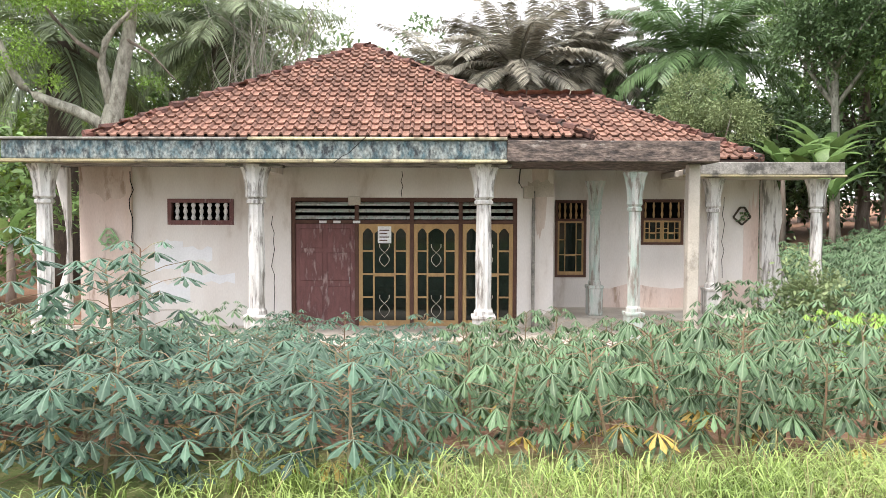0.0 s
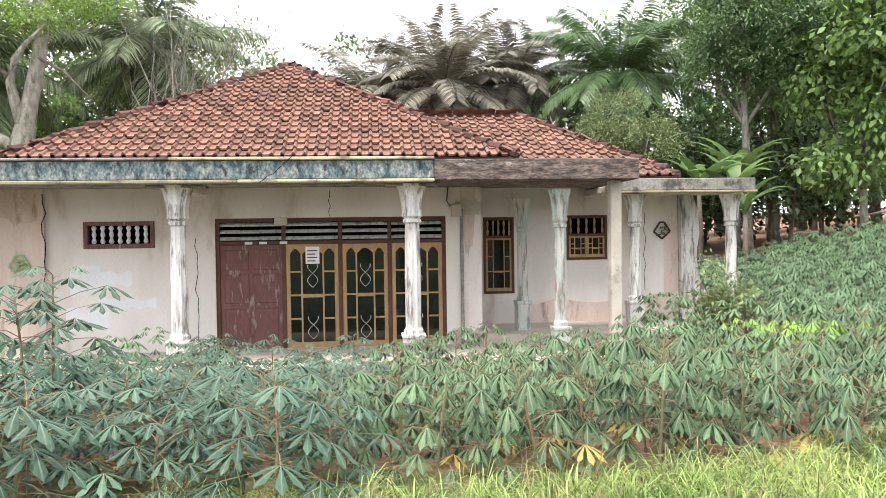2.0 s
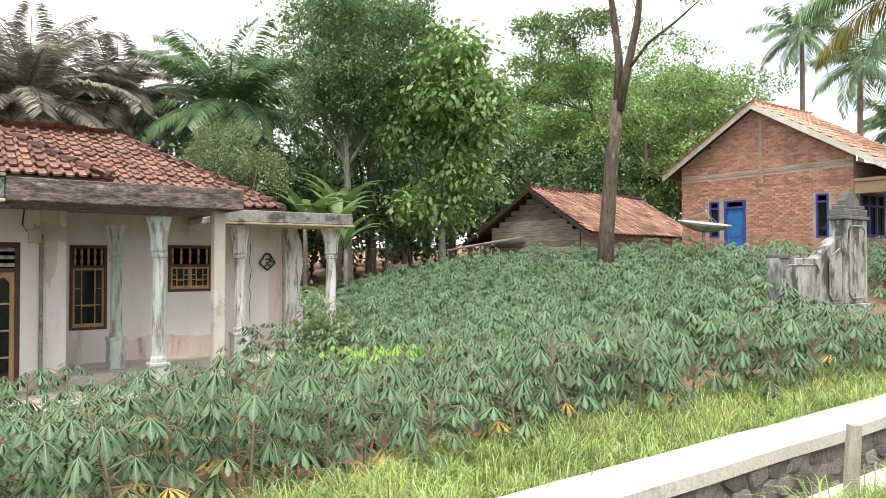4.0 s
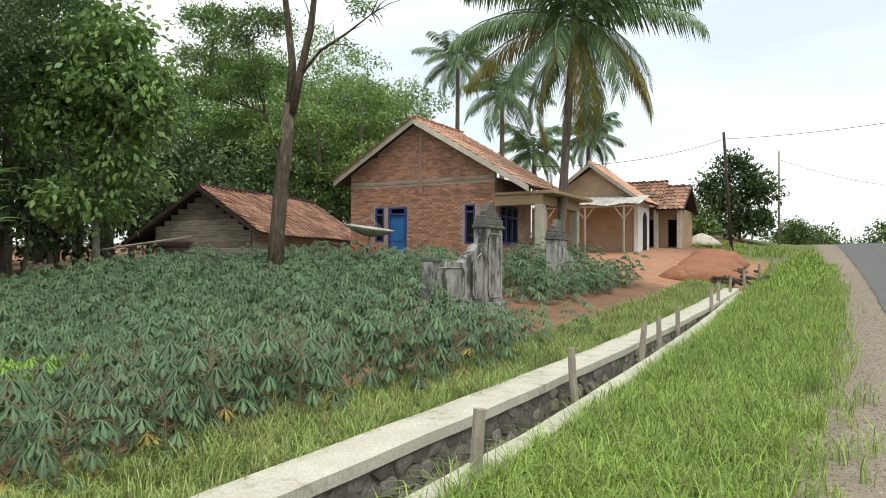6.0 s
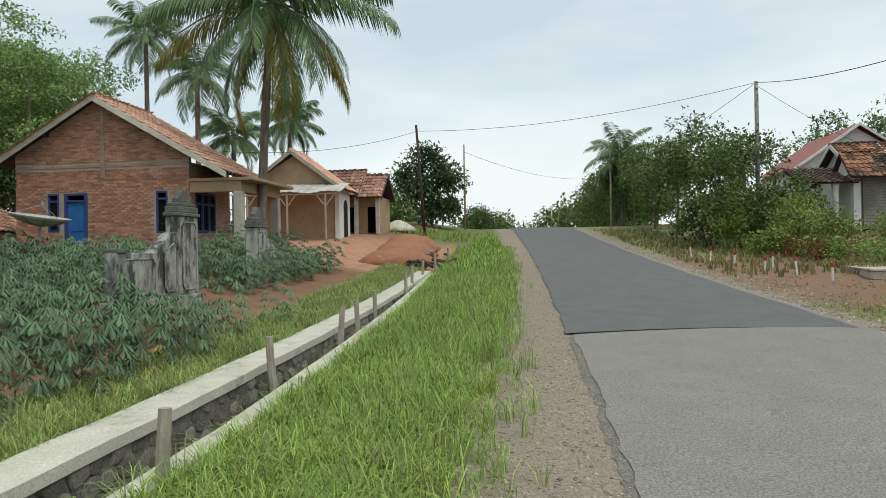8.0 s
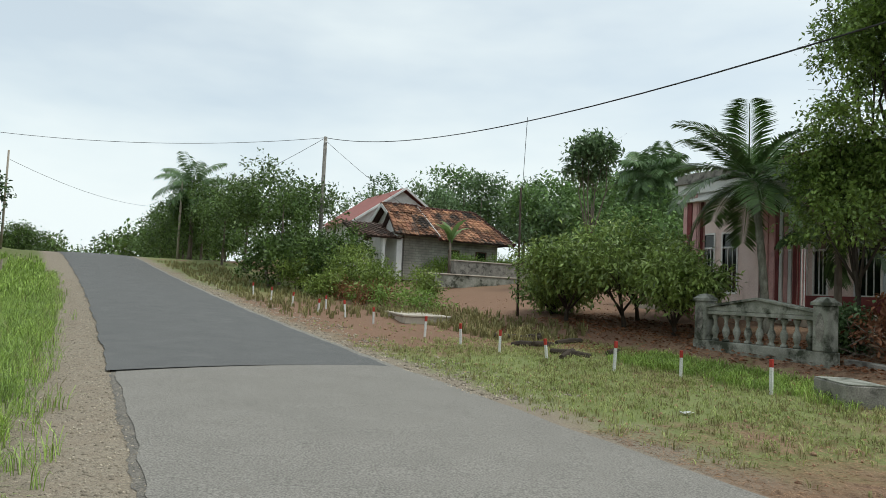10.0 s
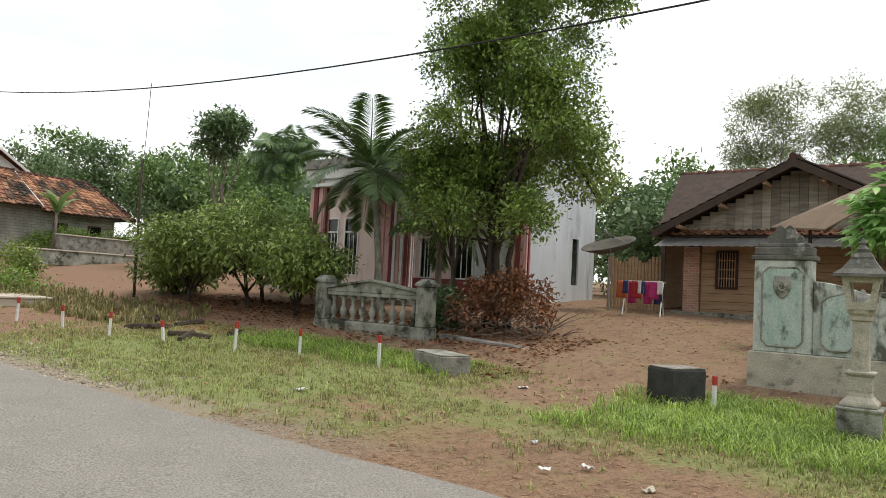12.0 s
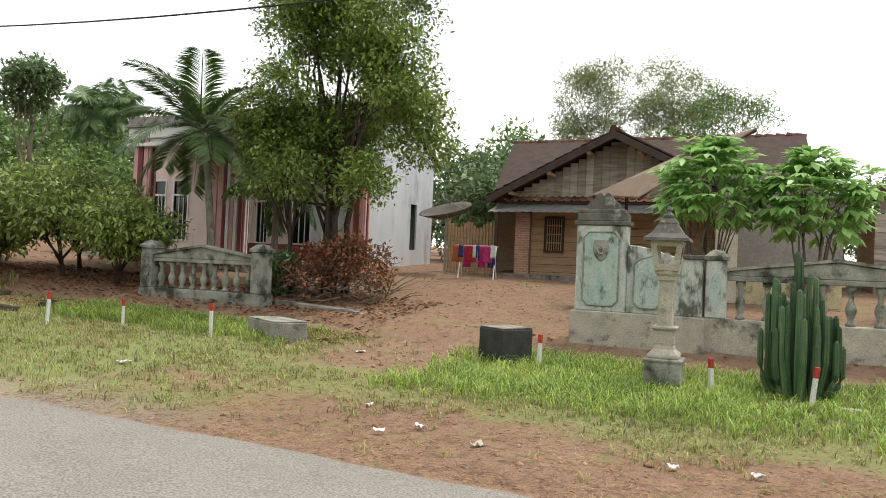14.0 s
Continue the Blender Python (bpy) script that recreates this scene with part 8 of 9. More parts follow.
def verge_tufts(r, n):
    x = -3.5 + 42 * r.random(n) ** 1.5
    inner = 2.12 + 0.035 * np.clip(x - 6, 0, 20)
    y = 0.42 + (inner - 0.42) * r.random(n) ** 0.85 + drift(x)
    y = np.where(r.random(n) < 0.07, 0.42 - np.abs(r.normal(size=n)) * 0.22 + drift(x), y)
    return x, y


grass_patch("verge_grass", 12500, verge_tufts, 0.27, M_GRASS, "lush green grass between drain and gravel shoulder", 21, w=0.0036, bend=1.0, tuft=10)
grass_patch("verge_grass_dry", 900, verge_tufts, 0.3, M_GRASS_DRY, "dry grass stalks in the verge", 22, w=0.0035, bend=0.8, tuft=6)
def edge_tufts(r, n):
    """Grass on the field's edge; it thins out to bare soil at the old house's front."""
    x = -2.5 + 30 * r.random(n)
    y = 3.44 + np.where(x < 3, 0.95, 1.5) * r.random(n) ** 1.15 + drift(x)
    keep = r.random(n) < sm(x, -2.2, 1.2) * (1 - 0.55 * patchy(x * 1.7, y * 2.3)) + 0.05
    return x[keep], y[keep]


grass_patch("field_edge_grass", 6800, edge_tufts, 0.23, M_GRASS_EDGE, "pale grass along the field edge", 23, w=0.0036, bend=1.05)
grass_patch("field_edge_grass_dry", 1500, edge_tufts, 0.3, M_GRASS_DRY, "dry grass along the field edge", 24, w=0.003, bend=0.8, tuft=6)


def south_tufts(r, n):
    x = -4 + 25 * r.random(n) ** 1.15
    y = -5.6 - 6.6 * r.random(n)
    d = np.clip(patchy(x, y) + 0.35, 0.12, 1)
    d *= np.where(x > 13.2, np.clip(1.5 - 0.35 * (x - 13.2), 0.05, 1), 1)
    trk = np.clip(np.abs(x - 5.3) - 0.5, 0, 1.2) / 1.2
    d *= np.where(y < -9, 0.06 + 0.94 * trk, 0.45 + 0.55 * trk)
    d *= np.where(x < 5.2, 0.05 + 0.95 * sm(-y + 0.5 * np.sin(x * 2.1), 6.9, 8.3), 1)
    d *= sm(-y, 5.5, 6.1) * 0.7 + 0.3 * sm(-y, 7, 9)
    keep = r.random(n) < d
    return x[keep], y[keep]


def south_lush(r, n):
    x = np.concatenate([4.6 - 4.6 * r.random(n // 2), 0.5 - 4 * r.random(n // 3), 7.0 + 6 * r.random(n // 4)])
    y = np.concatenate([-8.2 - 3.9 * r.random(n // 2), -7.8 - 4.2 * r.random(n // 3), -10.2 - 1.9 * r.random(n // 4)])
    ex = np.where(x > 6, np.minimum(sm(x, 7, 8), sm(-y, 10.2, 10.8)), np.minimum(sm(4.7 - x, 0, 1.2), sm(-y, 8.0, 9.4)))
    keep = r.random(len(x)) < ex * np.clip(patchy(x, y) + 0.35, 0.2, 1)
    return x[keep], y[keep]


grass_patch("yard_grass", 17000, south_tufts, 0.085, M_GRASS_YARD, "short thin grass across the road", 25, w=0.005, bend=1.0, tuft=6)
grass_patch("yard_grass_lush", 6000, south_lush, 0.2, M_GRASS, "tall green grass beside the gate wall", 26, w=0.0045, bend=1.0)
grass_patch("yard_grass_dry", 6000, south_tufts, 0.11, M_GRASS_DRY, "dry grass across the road", 27, w=0.0045, bend=0.9, tuft=7)


def weed_tufts(r, n):
    x = np.concatenate([16 + 10 * r.random(n // 2), 22 + 30 * r.random(n // 2)])
    y = np.concatenate([-9.8 - 3 * r.random(n // 2), -6.2 - 3.5 * r.random(n // 2)]) + drift(x)
    return x, y


grass_patch("roadside_weeds", 1300, weed_tufts, 0.26, M_GRASS_DRY, "tall weeds on the far roadside", 28, w=0.012)


def plot_tufts(r, n):
    x = 24 + 26 * r.random(n)
    return x, 0.6 + 6.5 * r.random(n) * (x > 44) + 1.6 * r.random(n) + drift(x)


grass_patch("far_verge_grass", 1100, plot_tufts, 0.35, M_GRASS, "grass on the rising verge", 29, w=0.012)

# trees behind the abandoned house
lt_ = thing("limb_tree", (-8.7, 19.0, gzf(-8.7, 19.0) - 0.05), "tree with pale crooked limbs and feathery light green leaves", "tree")


def at_tree(name, g, material, label="", smooth=True):
    return wpart(name, g, material, lt_, label, smooth)


at_tree("trunk", Geo().tube([(-8.75, 19.0, gzf(-8.7, 19) - 0.05), (-8.7, 19, 2.5), (-8.55, 19, 4.0), (-8.36, 19, 4.9), (-8.1, 19, 6.1), (-7.95, 19.1, 7.4), (-8.1, 19.2, 8.6)], [0.34, 0.3, 0.27, 0.2, 0.17, 0.12, 0.06], 10), M_BARK_PALE)
at_tree("limb", Geo().tube([(-8.6, 18.95, 3.75), (-8.95, 18.9, 4.05), (-9.4, 18.8, 4.28), (-9.8, 18.8, 4.42), (-10.3, 18.7, 4.62), (-10.65, 18.7, 4.85), (-10.95, 18.7, 5.3), (-11.3, 18.7, 6.2)], [0.17, 0.15, 0.14, 0.13, 0.12, 0.11, 0.1, 0.05], 8), M_BARK_PALE, "pale sweeping side limb")
at_tree("limb", Geo().tube([(-8.5, 18.95, 4.25), (-8.6, 18.85, 4.9), (-8.68, 18.75, 5.45), (-8.5, 18.6, 5.95), (-8.2, 18.5, 6.3), (-7.7, 18.5, 6.8)], [0.14, 0.13, 0.11, 0.085, 0.06, 0.03], 7), M_BARK_PALE)
at_tree("limb", Geo().tube([(-8.68, 18.7, 5.6), (-9.2, 18.6, 5.95), (-9.7, 18.5, 6.5), (-10.2, 18.5, 7.2)], [0.07, 0.06, 0.05, 0.02], 6), M_BARK)
at_tree("limb", Geo().tube([(-8.1, 18.9, 6.1), (-7.4, 18.7, 5.7), (-6.6, 18.4, 4.9)], [0.05, 0.035, 0.015], 5), M_BARK)
lc_ = [(-10.2, 18.6, 7.0), (-9.5, 18.4, 6.7), (-8.8, 18.3, 7.0), (-7.9, 18.4, 6.7), (-7.1, 18.5, 7.0), (-6.5, 18.7, 7.3), (-9.0, 18.8, 7.9), (-7.6, 18.9, 7.9), (-10.9, 18.7, 6.1), (-11.2, 18.6, 5.3), (-10.3, 18.5, 5.5),
       (-10.4, 18.9, 8.0), (-9.9, 18.5, 4.9), (-7.5, 19.0, 4.9), (-11.6, 18.8, 7.2), (-8.5, 19, 8.8)]
crown_ = crown_mesh("crown", lc_, [0.75] * 8 + [0.6] * 3 + [0.8, 0.4, 0.45, 0.9, 0.9], 12000, 0.105, 0.4, 0.15, 41, flat=0.4)
cr_ = part("crown", crown_, M_LEAF_FEATHER, lt_)
cr_.matrix_parent_inverse = lt_.matrix_basis.inverted()
bt_ = thing("bare_tree", (-5.2, 21.0, gzf(-5.2, 21.0) - 0.05), "leafless young tree with many thin pale twigs", "tree")
for k_ in range(4):
    q_ = random.Random(300 + k_)
    part("trunk", limb_geo((0.25 * k_ - 0.4, 0.2 * (k_ % 2), 0), [(q_.uniform(-2.0, 2.0), q_.uniform(-0.7, 0.7), q_.uniform(6.6, 9.6)) for _ in range(8)], 0.065, 310 + k_, 1.0, 0.55), M_BARK_PALE, bt_, smooth=True)
tree("olive_tree", -6.6, 25.5, 11.0, 4.2, "thin olive-leaved tree with many twigs", M_LEAF_OLIVE, M_POST_WOOD, 42, 9000, 0.17, 4.4, 0.2, 26, width=0.3)
tree("olive_tree", -14.5, 30, 15.0, 6.0, "leafy green tree behind the house", M_LEAF_MID, M_BARK, 43, 12000, 0.26, 6.5, 0.3, 24)
tree("round_bush", 7.9, 22.4, 6.2 - gzf(7.9, 22.4), 1.95, "dense round olive-green bush", M_LEAF_OLIVE, M_BARK, 44, 17000, 0.105, 2.1, 0.12, 26, category="bush")
tree("dark_tree", 12.3, 22.9, 12.8, 2.9, "tall dark-leaved tree with a pale trunk behind the house", M_LEAF_DK, M_BARK_PALE, 45, 32000, 0.15, 4.2, 0.15, 40, split=0.85)
tree("dark_tree", 15.5, 27.0, 14.0, 3.6, "tall dark-leaved tree behind the house", M_LEAF_MID, M_BARK, 245, 15000, 0.22, 5.6, 0.25, 30)
tree("leafy_tree", 15.0, 21.0, 10.4, 2.7, "tree with large hanging green leaves", M_LEAF_LAYER, M_BARK_PALE, 46, 10500, 0.27, 4.9, 0.14, 34, width=0.55, droop=0.75)
tree("dark_tree", 21.5, 29.5, 12.5, 3.4, "tall leafy tree in the wood behind", M_LEAF_MID, M_BARK, 246, 13000, 0.2, 5.0, 0.25, 30)
st_z = gzf(14.6, 13.1) - 0.05
st_ = thing("slender_tree", (14.6, 13.1, st_z), "tall slender tree with forked trunk and thin layered foliage", "tree")
TRUNKS = (((14.6, 13.14, st_z), (14.58, 13.06, 2.4), (14.6, 12.9, 4.2), (14.62, 12.68, 5.76)), (0.25, 0.2, 0.18, 0.16)), \
    (((14.62, 12.68, 5.7), (14.6, 12.66, 6.8), (14.5, 12.72, 8.0), (14.4, 12.95, 9.6), (14.3, 13.1, 11.2)), (0.12, 0.10, 0.085, 0.06, 0.02)), \
    (((14.62, 12.66, 5.5), (14.6, 12.34, 6.5), (14.65, 12.1, 7.6), (14.7, 11.95, 9.0), (14.7, 11.7, 11.0)), (0.12, 0.105, 0.09, 0.06, 0.02)), \
    (((14.6, 12.9, 4.3), (14.5, 13.4, 5.4), (14.5, 13.8, 6.5), (14.4, 14.1, 7.7)), (0.06, 0.05, 0.035, 0.015)), \
    (((14.62, 12.3, 6.5), (14.6, 11.7, 7.0), (14.6, 10.9, 7.3), (14.7, 10.0, 7.8)), (0.05, 0.04, 0.03, 0.01)), \
    (((14.5, 13.5, 5.6), (14.4, 14.3, 5.9), (14.4, 15.3, 6.3)), (0.035, 0.025, 0.01))
for k_, (pts_, rad_) in enumerate(TRUNKS):
    wpart("trunk" if k_ == 0 else "limb", Geo().tube([Vector(p) + Vector((0, 0.03 * math.sin(9 * p[2]), 0)) for p in pts_], rad_, 9 if k_ < 3 else 6), M_BARK_TREE, st_, smooth=True)
q_ = random.Random(48)
tw_ = Geo()
for pts_, rad_ in TRUNKS[1:]:
    for _ in range(9):
        a_ = Vector(pts_[-2]).lerp(Vector(pts_[-1]), q_.random()) if q_.random() < 0.6 else Vector(pts_[-3]).lerp(Vector(pts_[-2]), q_.random())
        d_ = Vector((q_.uniform(-1, 1), q_.uniform(-1, 1), q_.uniform(-0.1, 0.9))) * q_.uniform(0.5, 1.1)
        tw_.tube([a_, a_ + d_ * 0.5 + Vector((0, 0, 0.06)), a_ + d_], [0.018, 0.012, 0.004], 4)
tagged(wpart("twig_spray", tw_, M_BARK_TREE, st_), kind="stuff")
lay_ = [(14.4, 13.5, 6.6), (14.2, 14.2, 6.2), (14.7, 14.9, 6.9), (14.5, 15.6, 6.4), (14.3, 14.6, 7.6), (14.6, 13.7, 8.0), (14.2, 15.2, 8.2), (14.5, 12.6, 9.2), (14.8, 12.0, 9.8), (14.2, 13.0, 10.2),
        (14.6, 14.2, 5.4), (14.5, 15.0, 5.2), (14.7, 10.5, 7.9), (14.5, 11.3, 9.0), (14.4, 13.2, 4.9), (14.4, 15.9, 7.3)]
wpart("crown", crown_mesh("crown", lay_, [0.85] * 12 + [0.35, 0.55, 0.4, 0.8], 26000, 0.11, 0.42, 0.2, 47, hollow=0.2, flat=0.32), M_LEAF_LAYER, st_)
tree("roadside_shrub", 5.5, 11.2, 1.6, 0.75, "leafy shrub beside the porch", M_LEAF_OLIVE, M_BARK_DARK, 48, 2200, 0.11, 0.9, 0.03, 12, category="shrub")
palm("oil_palm", 9.75, 28.2, 7.7 - gzf(9.75, 28.2), 0.42, "tall oil palm with arching green fronds", 38, 4.3, M_FROND, None, 51, leaf_len=0.95, hang=0.55, leaflets=110, rough=True, bark=M_BARK_DARK, wleaf=0.04)
palm("oil_palm", 2.8, 28.6, 7.7, 0.42, "withered grey-brown oil palm with ragged fronds", 46, 4.0, M_FROND_GR, None, 52, leaf_len=0.75, hang=0.45, leaflets=110, rough=True, bark=M_BARK_DARK, wleaf=0.04)
palm("oil_palm", 6.0, 30.5, 8.2, 0.42, "withered grey-brown oil palm with ragged fronds", 46, 3.9, M_FROND_GR, None, 53, leaf_len=0.75, hang=0.45, leaflets=110, rough=True, bark=M_BARK_DARK, wleaf=0.04)
palm("oil_palm", 0.2, 30.5, 7.4, 0.42, "withered grey-brown oil palm with ragged fronds", 44, 3.8, M_FROND_GR, None, 54, leaf_len=0.75, hang=0.45, leaflets=110, rough=True, bark=M_BARK_DARK, wleaf=0.04)
palm("oil_palm", -11.2, 21.8, 7.2, 0.4, "grey-green oil palm with ragged fronds", 22, 3.6, M_FROND_OLD, None, 55, leaf_len=0.9, hang=0.6, leaflets=90, rough=True, bark=M_BARK_DARK, wleaf=0.045)
palm("oil_palm", -6.9, 23.6, 8.0, 0.4, "grey-green oil palm with ragged fronds", 26, 3.9, M_FROND_OLD, None, 56, leaf_len=0.9, hang=0.6, leaflets=90, rough=True, bark=M_BARK_DARK, wleaf=0.045)


def banana(x, y, h, seed, label="banana plant with torn broad leaves", base=None):
    q = random.Random(seed)
    z = gzf(x, y) - 0.03
    th = thing("banana_plant", (x, y, z), label, "banana plant", "banana plants")
    part("stem", Geo().tube([(0, 0, 0), (0.03, 0, h * 0.3), (0.0, 0.02, h * 0.55)], [0.11, 0.09, 0.05], 8), M_BARK, th, smooth=True)
    for i in range(7):
        az, lift = i * 2.4 + q.uniform(-0.3, 0.3), q.uniform(1.05, 1.6)
        L, W = h * q.uniform(0.34, 0.46), h * 0.026
        g = Geo()
        prev = None
        px, pz, a = 0.0, h * 0.5, lift
        for k in range(19):
            s = k / 18
            w = W * (0.25 + 1.5 * math.sin(math.pi * min(1, s * 0.9 + 0.08))) * q.uniform(0.55, 1.12)
            c, sn = math.cos(az), math.sin(az)
            mid = (px * c, px * sn, pz)
            row = [(mid[0] - sn * w, mid[1] + c * w, pz - 0.25 * w), mid, (mid[0] + sn * w, mid[1] - c * w, pz - 0.25 * w)]
            o = len(g.v)
            g.v += row
            if k:
                g.f += [(o - 3, o - 2, o + 1, o), (o - 2, o - 1, o + 2, o + 1)]
            px, pz, a = px + math.cos(a) * L / 18, pz + math.sin(a) * L / 18, a - 0.085
        part("leaf", g, M_LEAF_MID, th, smooth=True)


for i, (bx, by, bh) in enumerate(((9.9, 21.4, 5.6), (10.7, 20.9, 5.0), (11.4, 22.0, 5.6), (10.5, 19.8, 3.9), (-8.6, 14.5, 3.0), (-8.3, 12.2, 2.4), (-10.2, 16.0, 3.6))):
    banana(bx, by, bh, 60 + i)


# woods behind everything
def woods(name, spots, leaf, label, seed, n=2600, size=0.42, flat=0.75):
    q = random.Random(seed)
    V, F, o = [], [], 0
    trunks = Geo()
    for i, (x, y, h, r) in enumerate(spots):
        z = gzf(x, y)
        c, rad = blob_centres((x, y, z + h * 0.54), r, h * 0.56, 18, seed * 100 + i)
        k = int(n * (r / 4) ** 1.2)
        me = crown_mesh("tmp", c, rad, k, size, 0.5, 0.3, seed * 100 + i, flat=flat)
        a = np.empty(len(me.vertices) * 3, np.float32)
        me.vertices.foreach_get("co", a)
        bpy.data.meshes.remove(me)
        V.append(a.reshape(-1, 3))
        F.append(np.arange(len(a) // 3).reshape(-1, 4) + o)
        o += len(a) // 3
        trunks.tube([(x, y, z - 0.1), (x + q.uniform(-0.3, 0.3), y, z + h * 0.35), (x + q.uniform(-0.5, 0.5), y, z + h * 0.75)], [0.017 * h, 0.012 * h, 0.005 * h], 6)
    ob = part(name, quad_mesh(name, np.concatenate(V), np.concatenate(F)), leaf)
    tagged(ob, label, "woods", kind="stuff")
    part("trunks", trunks, M_BARK, ob)


def row(x0, x1, y0, y1, n, h0, h1, r0, r1, seed):
    q = random.Random(seed)
    return [(x0 + (x1 - x0) * (i + q.random()) / n, q.uniform(y0, y1), q.uniform(h0, h1), q.uniform(r0, r1)) for i in range(n)]


woods("north_woods", row(-34, 30, 34, 44, 20, 9, 14, 3.4, 5.2, 71), M_LEAF_DK, "dark mixed woods behind the house", 71, 3200, 0.34)
woods("house_side_woods", row(-20, -2, 27, 31, 8, 9, 11.5, 3, 4, 171), M_LEAF_OLIVE, "olive-green woods behind the house", 171, 4200, 0.26)
woods("north_woods_low", row(-26, 34, 26, 33, 20, 3.5, 6, 2.0, 3.2, 72), M_LEAF_DK, "low dark undergrowth behind the house", 72, 2400, 0.3)
woods("north_woods_light", row(16, 62, 34, 48, 18, 14.5, 19.5, 4.5, 6.2, 73), M_LEAF_LAYER, "tall light green woods behind the brick house", 73, 4600, 0.27, 0.4)
woods("hill_woods", row(34, 58, 30, 46, 10, 9, 13, 4, 5.5, 74), M_LEAF_DEEP, "dark woods up the road", 74, 3600, 0.36, 0.5)
woods("far_woods", row(110, 190, -60, 60, 30, 6, 9, 5, 8, 75), M_LEAF_HEDGE, "distant trees beyond the crest", 75, 1000, 0.8)
woods("west_trees", row(-34, -12, 12, 30, 8, 6, 10, 3, 4.5, 76), M_LEAF_LT, "light green trees beside the house", 76, 2600, 0.3)
woods("south_woods", row(30, 66, -46, -30, 16, 6, 8.5, 3.2, 4.5, 77), M_LEAF_MID, "mixed trees behind the yards", 77, 3000, 0.4)
woods("south_woods_mid", row(24, 34, -30, -23, 6, 4, 5.5, 2.2, 3.0, 78), M_LEAF_MID, "green trees behind the yards", 78, 3000, 0.3)
woods("yard_woods", row(-30, 24, -62, -46, 16, 5.5, 8, 4, 5, 79), M_LEAF_MID, "trees behind the wooden house", 79, 2000, 0.45)
woods("road_bushes", [(38, -9.3, 5.6, 3.0), (42.5, -9.6, 6.4, 3.3), (40, -11.0, 5.6, 2.8), (47, -9.2, 6.2, 3.2), (34.0, -9.4, 2.8, 1.8), (36.0, -8.3, 2.2, 1.5), (52, -8.6, 5.6, 3.0), (35, -12, 3.2, 1.6)],
      M_LEAF_HEDGE, "tall bushes beside the road", 80, 6500, 0.22)
woods("bank_bushes", [(31, -10.6, 1.9, 1.3), (33, -11.6, 2.2, 1.4), (29, -11.4, 1.5, 1.1), (33.5, -9.0, 1.5, 1.0), (30, -9.2, 1.0, 0.9), (27.5, -12.6, 1.3, 1.0)], M_LEAF_YARD, "light green bushes on the bank", 86, 9000, 0.14)
woods("north_thicket", row(6, 44, 27, 33, 18, 4.0, 6.5, 2.6, 3.6, 87), M_LEAF_DEEP, "dark thicket under the tall trees", 87, 2600, 0.32)
woods("yard_thicket", row(7, 34, -37, -29, 14, 3.5, 6.0, 2.4, 3.4, 88), M_LEAF_DK, "dark thicket behind the yards", 88, 2600, 0.32)
woods("south_thicket", row(45, 72, -36, -21, 14, 5.0, 7.5, 2.8, 3.8, 99), M_LEAF_DK, "dark thicket behind the red-tiled house", 99, 2600, 0.32)
woods("slope_trees", row(33, 45, 26, 31, 6, 12, 14.5, 3.8, 4.8, 96), M_LEAF_LAYER, "light green trees behind the brick house", 96, 5200, 0.24, 0.4)
woods("west_thicket", row(-24, -9, 16, 24, 8, 2.5, 4.5, 2.0, 3.0, 89), M_LEAF_MID, "green thicket beside the abandoned house", 89, 2600, 0.24)
woods("crest_trees", [(57, -9.6, 4.6, 2.8), (61, -8.4, 6.0, 3.2), (65, -8.0, 5.6, 3.2), (70, -8.0, 6.2, 3.4), (77, -8.4, 6.0, 3.6), (84, 6, 3.6, 2.5), (88, -7.5, 5.0, 3.5)], M_LEAF_HEDGE, "dense bushy trees at the crest of the road", 81, 9000, 0.26)
woods("dome_tree", [(54.5, 7.2, 5.4, 2.7)], M_LEAF_DEEP, "dense dark round tree beside the road", 82, 11000, 0.34)
tree("areca_like_tree", 27.4, -20.9, 7.8, 1.35, "slim tree with dark clumped leaves", M_LEAF_DK, M_BARK, 83, 4200, 0.24, 1.7, 0.09, 8)
for i, (x, y, h, L, s) in enumerate(((60, -7.4, 5.8, 3.2, 91), (31, -27.5, 6.0, 2.1, 92), (45.0, 24.4, 13.2, 3.2, 93), (45, 18.6, 6.4, 2.6, 94), (50, 16.6, 7.6, 2.8, 95), (40.0, 18.6, 9.6, 3.2, 96), (34, -31, 6.8, 2.1, 97))):
    palm("coconut_palm", x, y, h, 0.17, "distant coconut palm with dark green crown", 20, L, M_FROND, None, s, leaf_len=0.85, hang=0.65, leaflets=50, wleaf=0.06)
palm("coconut_palm", 22.3, 8.2, 8.3, 0.15, "tall coconut palm with yellowing lower fronds", 30, 4.2, M_FROND, M_FROND_Y, 98, lean=(0.1, -0.45), leaf_len=0.95, hang=0.95, leaflets=80, low=-1.05, wleaf=0.05)

# planted trees across the road
yt_z = gzf(9.2, -15.6) - 0.05
yt_ = thing("yard_tree", (9.2, -15.6, yt_z), "tall dense leafy tree with many dark upright stems", "tree")
q_ = np.random.default_rng(101)
yc_, yr_ = [], []
for k_ in range(74):
    h_ = 3.0 + 7.4 * ((k_ + q_.random()) / 74)
    half = 2.5 if h_ < 5.4 else 2.15
    a_, u_ = q_.random() * math.tau, math.sqrt(q_.random())
    yc_.append((9.0 + half * u_ * math.cos(a_) + (0.25 if h_ < 5 else 0), -15.6 + 0.8 * half * u_ * math.sin(a_), h_))
    yr_.append(0.55 + 0.35 * q_.random())
wpart("crown", crown_mesh("crown", yc_, yr_, 62000, 0.13, 0.45, 0.35, 101, hollow=0.35, flat=0.9), M_LEAF_CROWN, yt_)
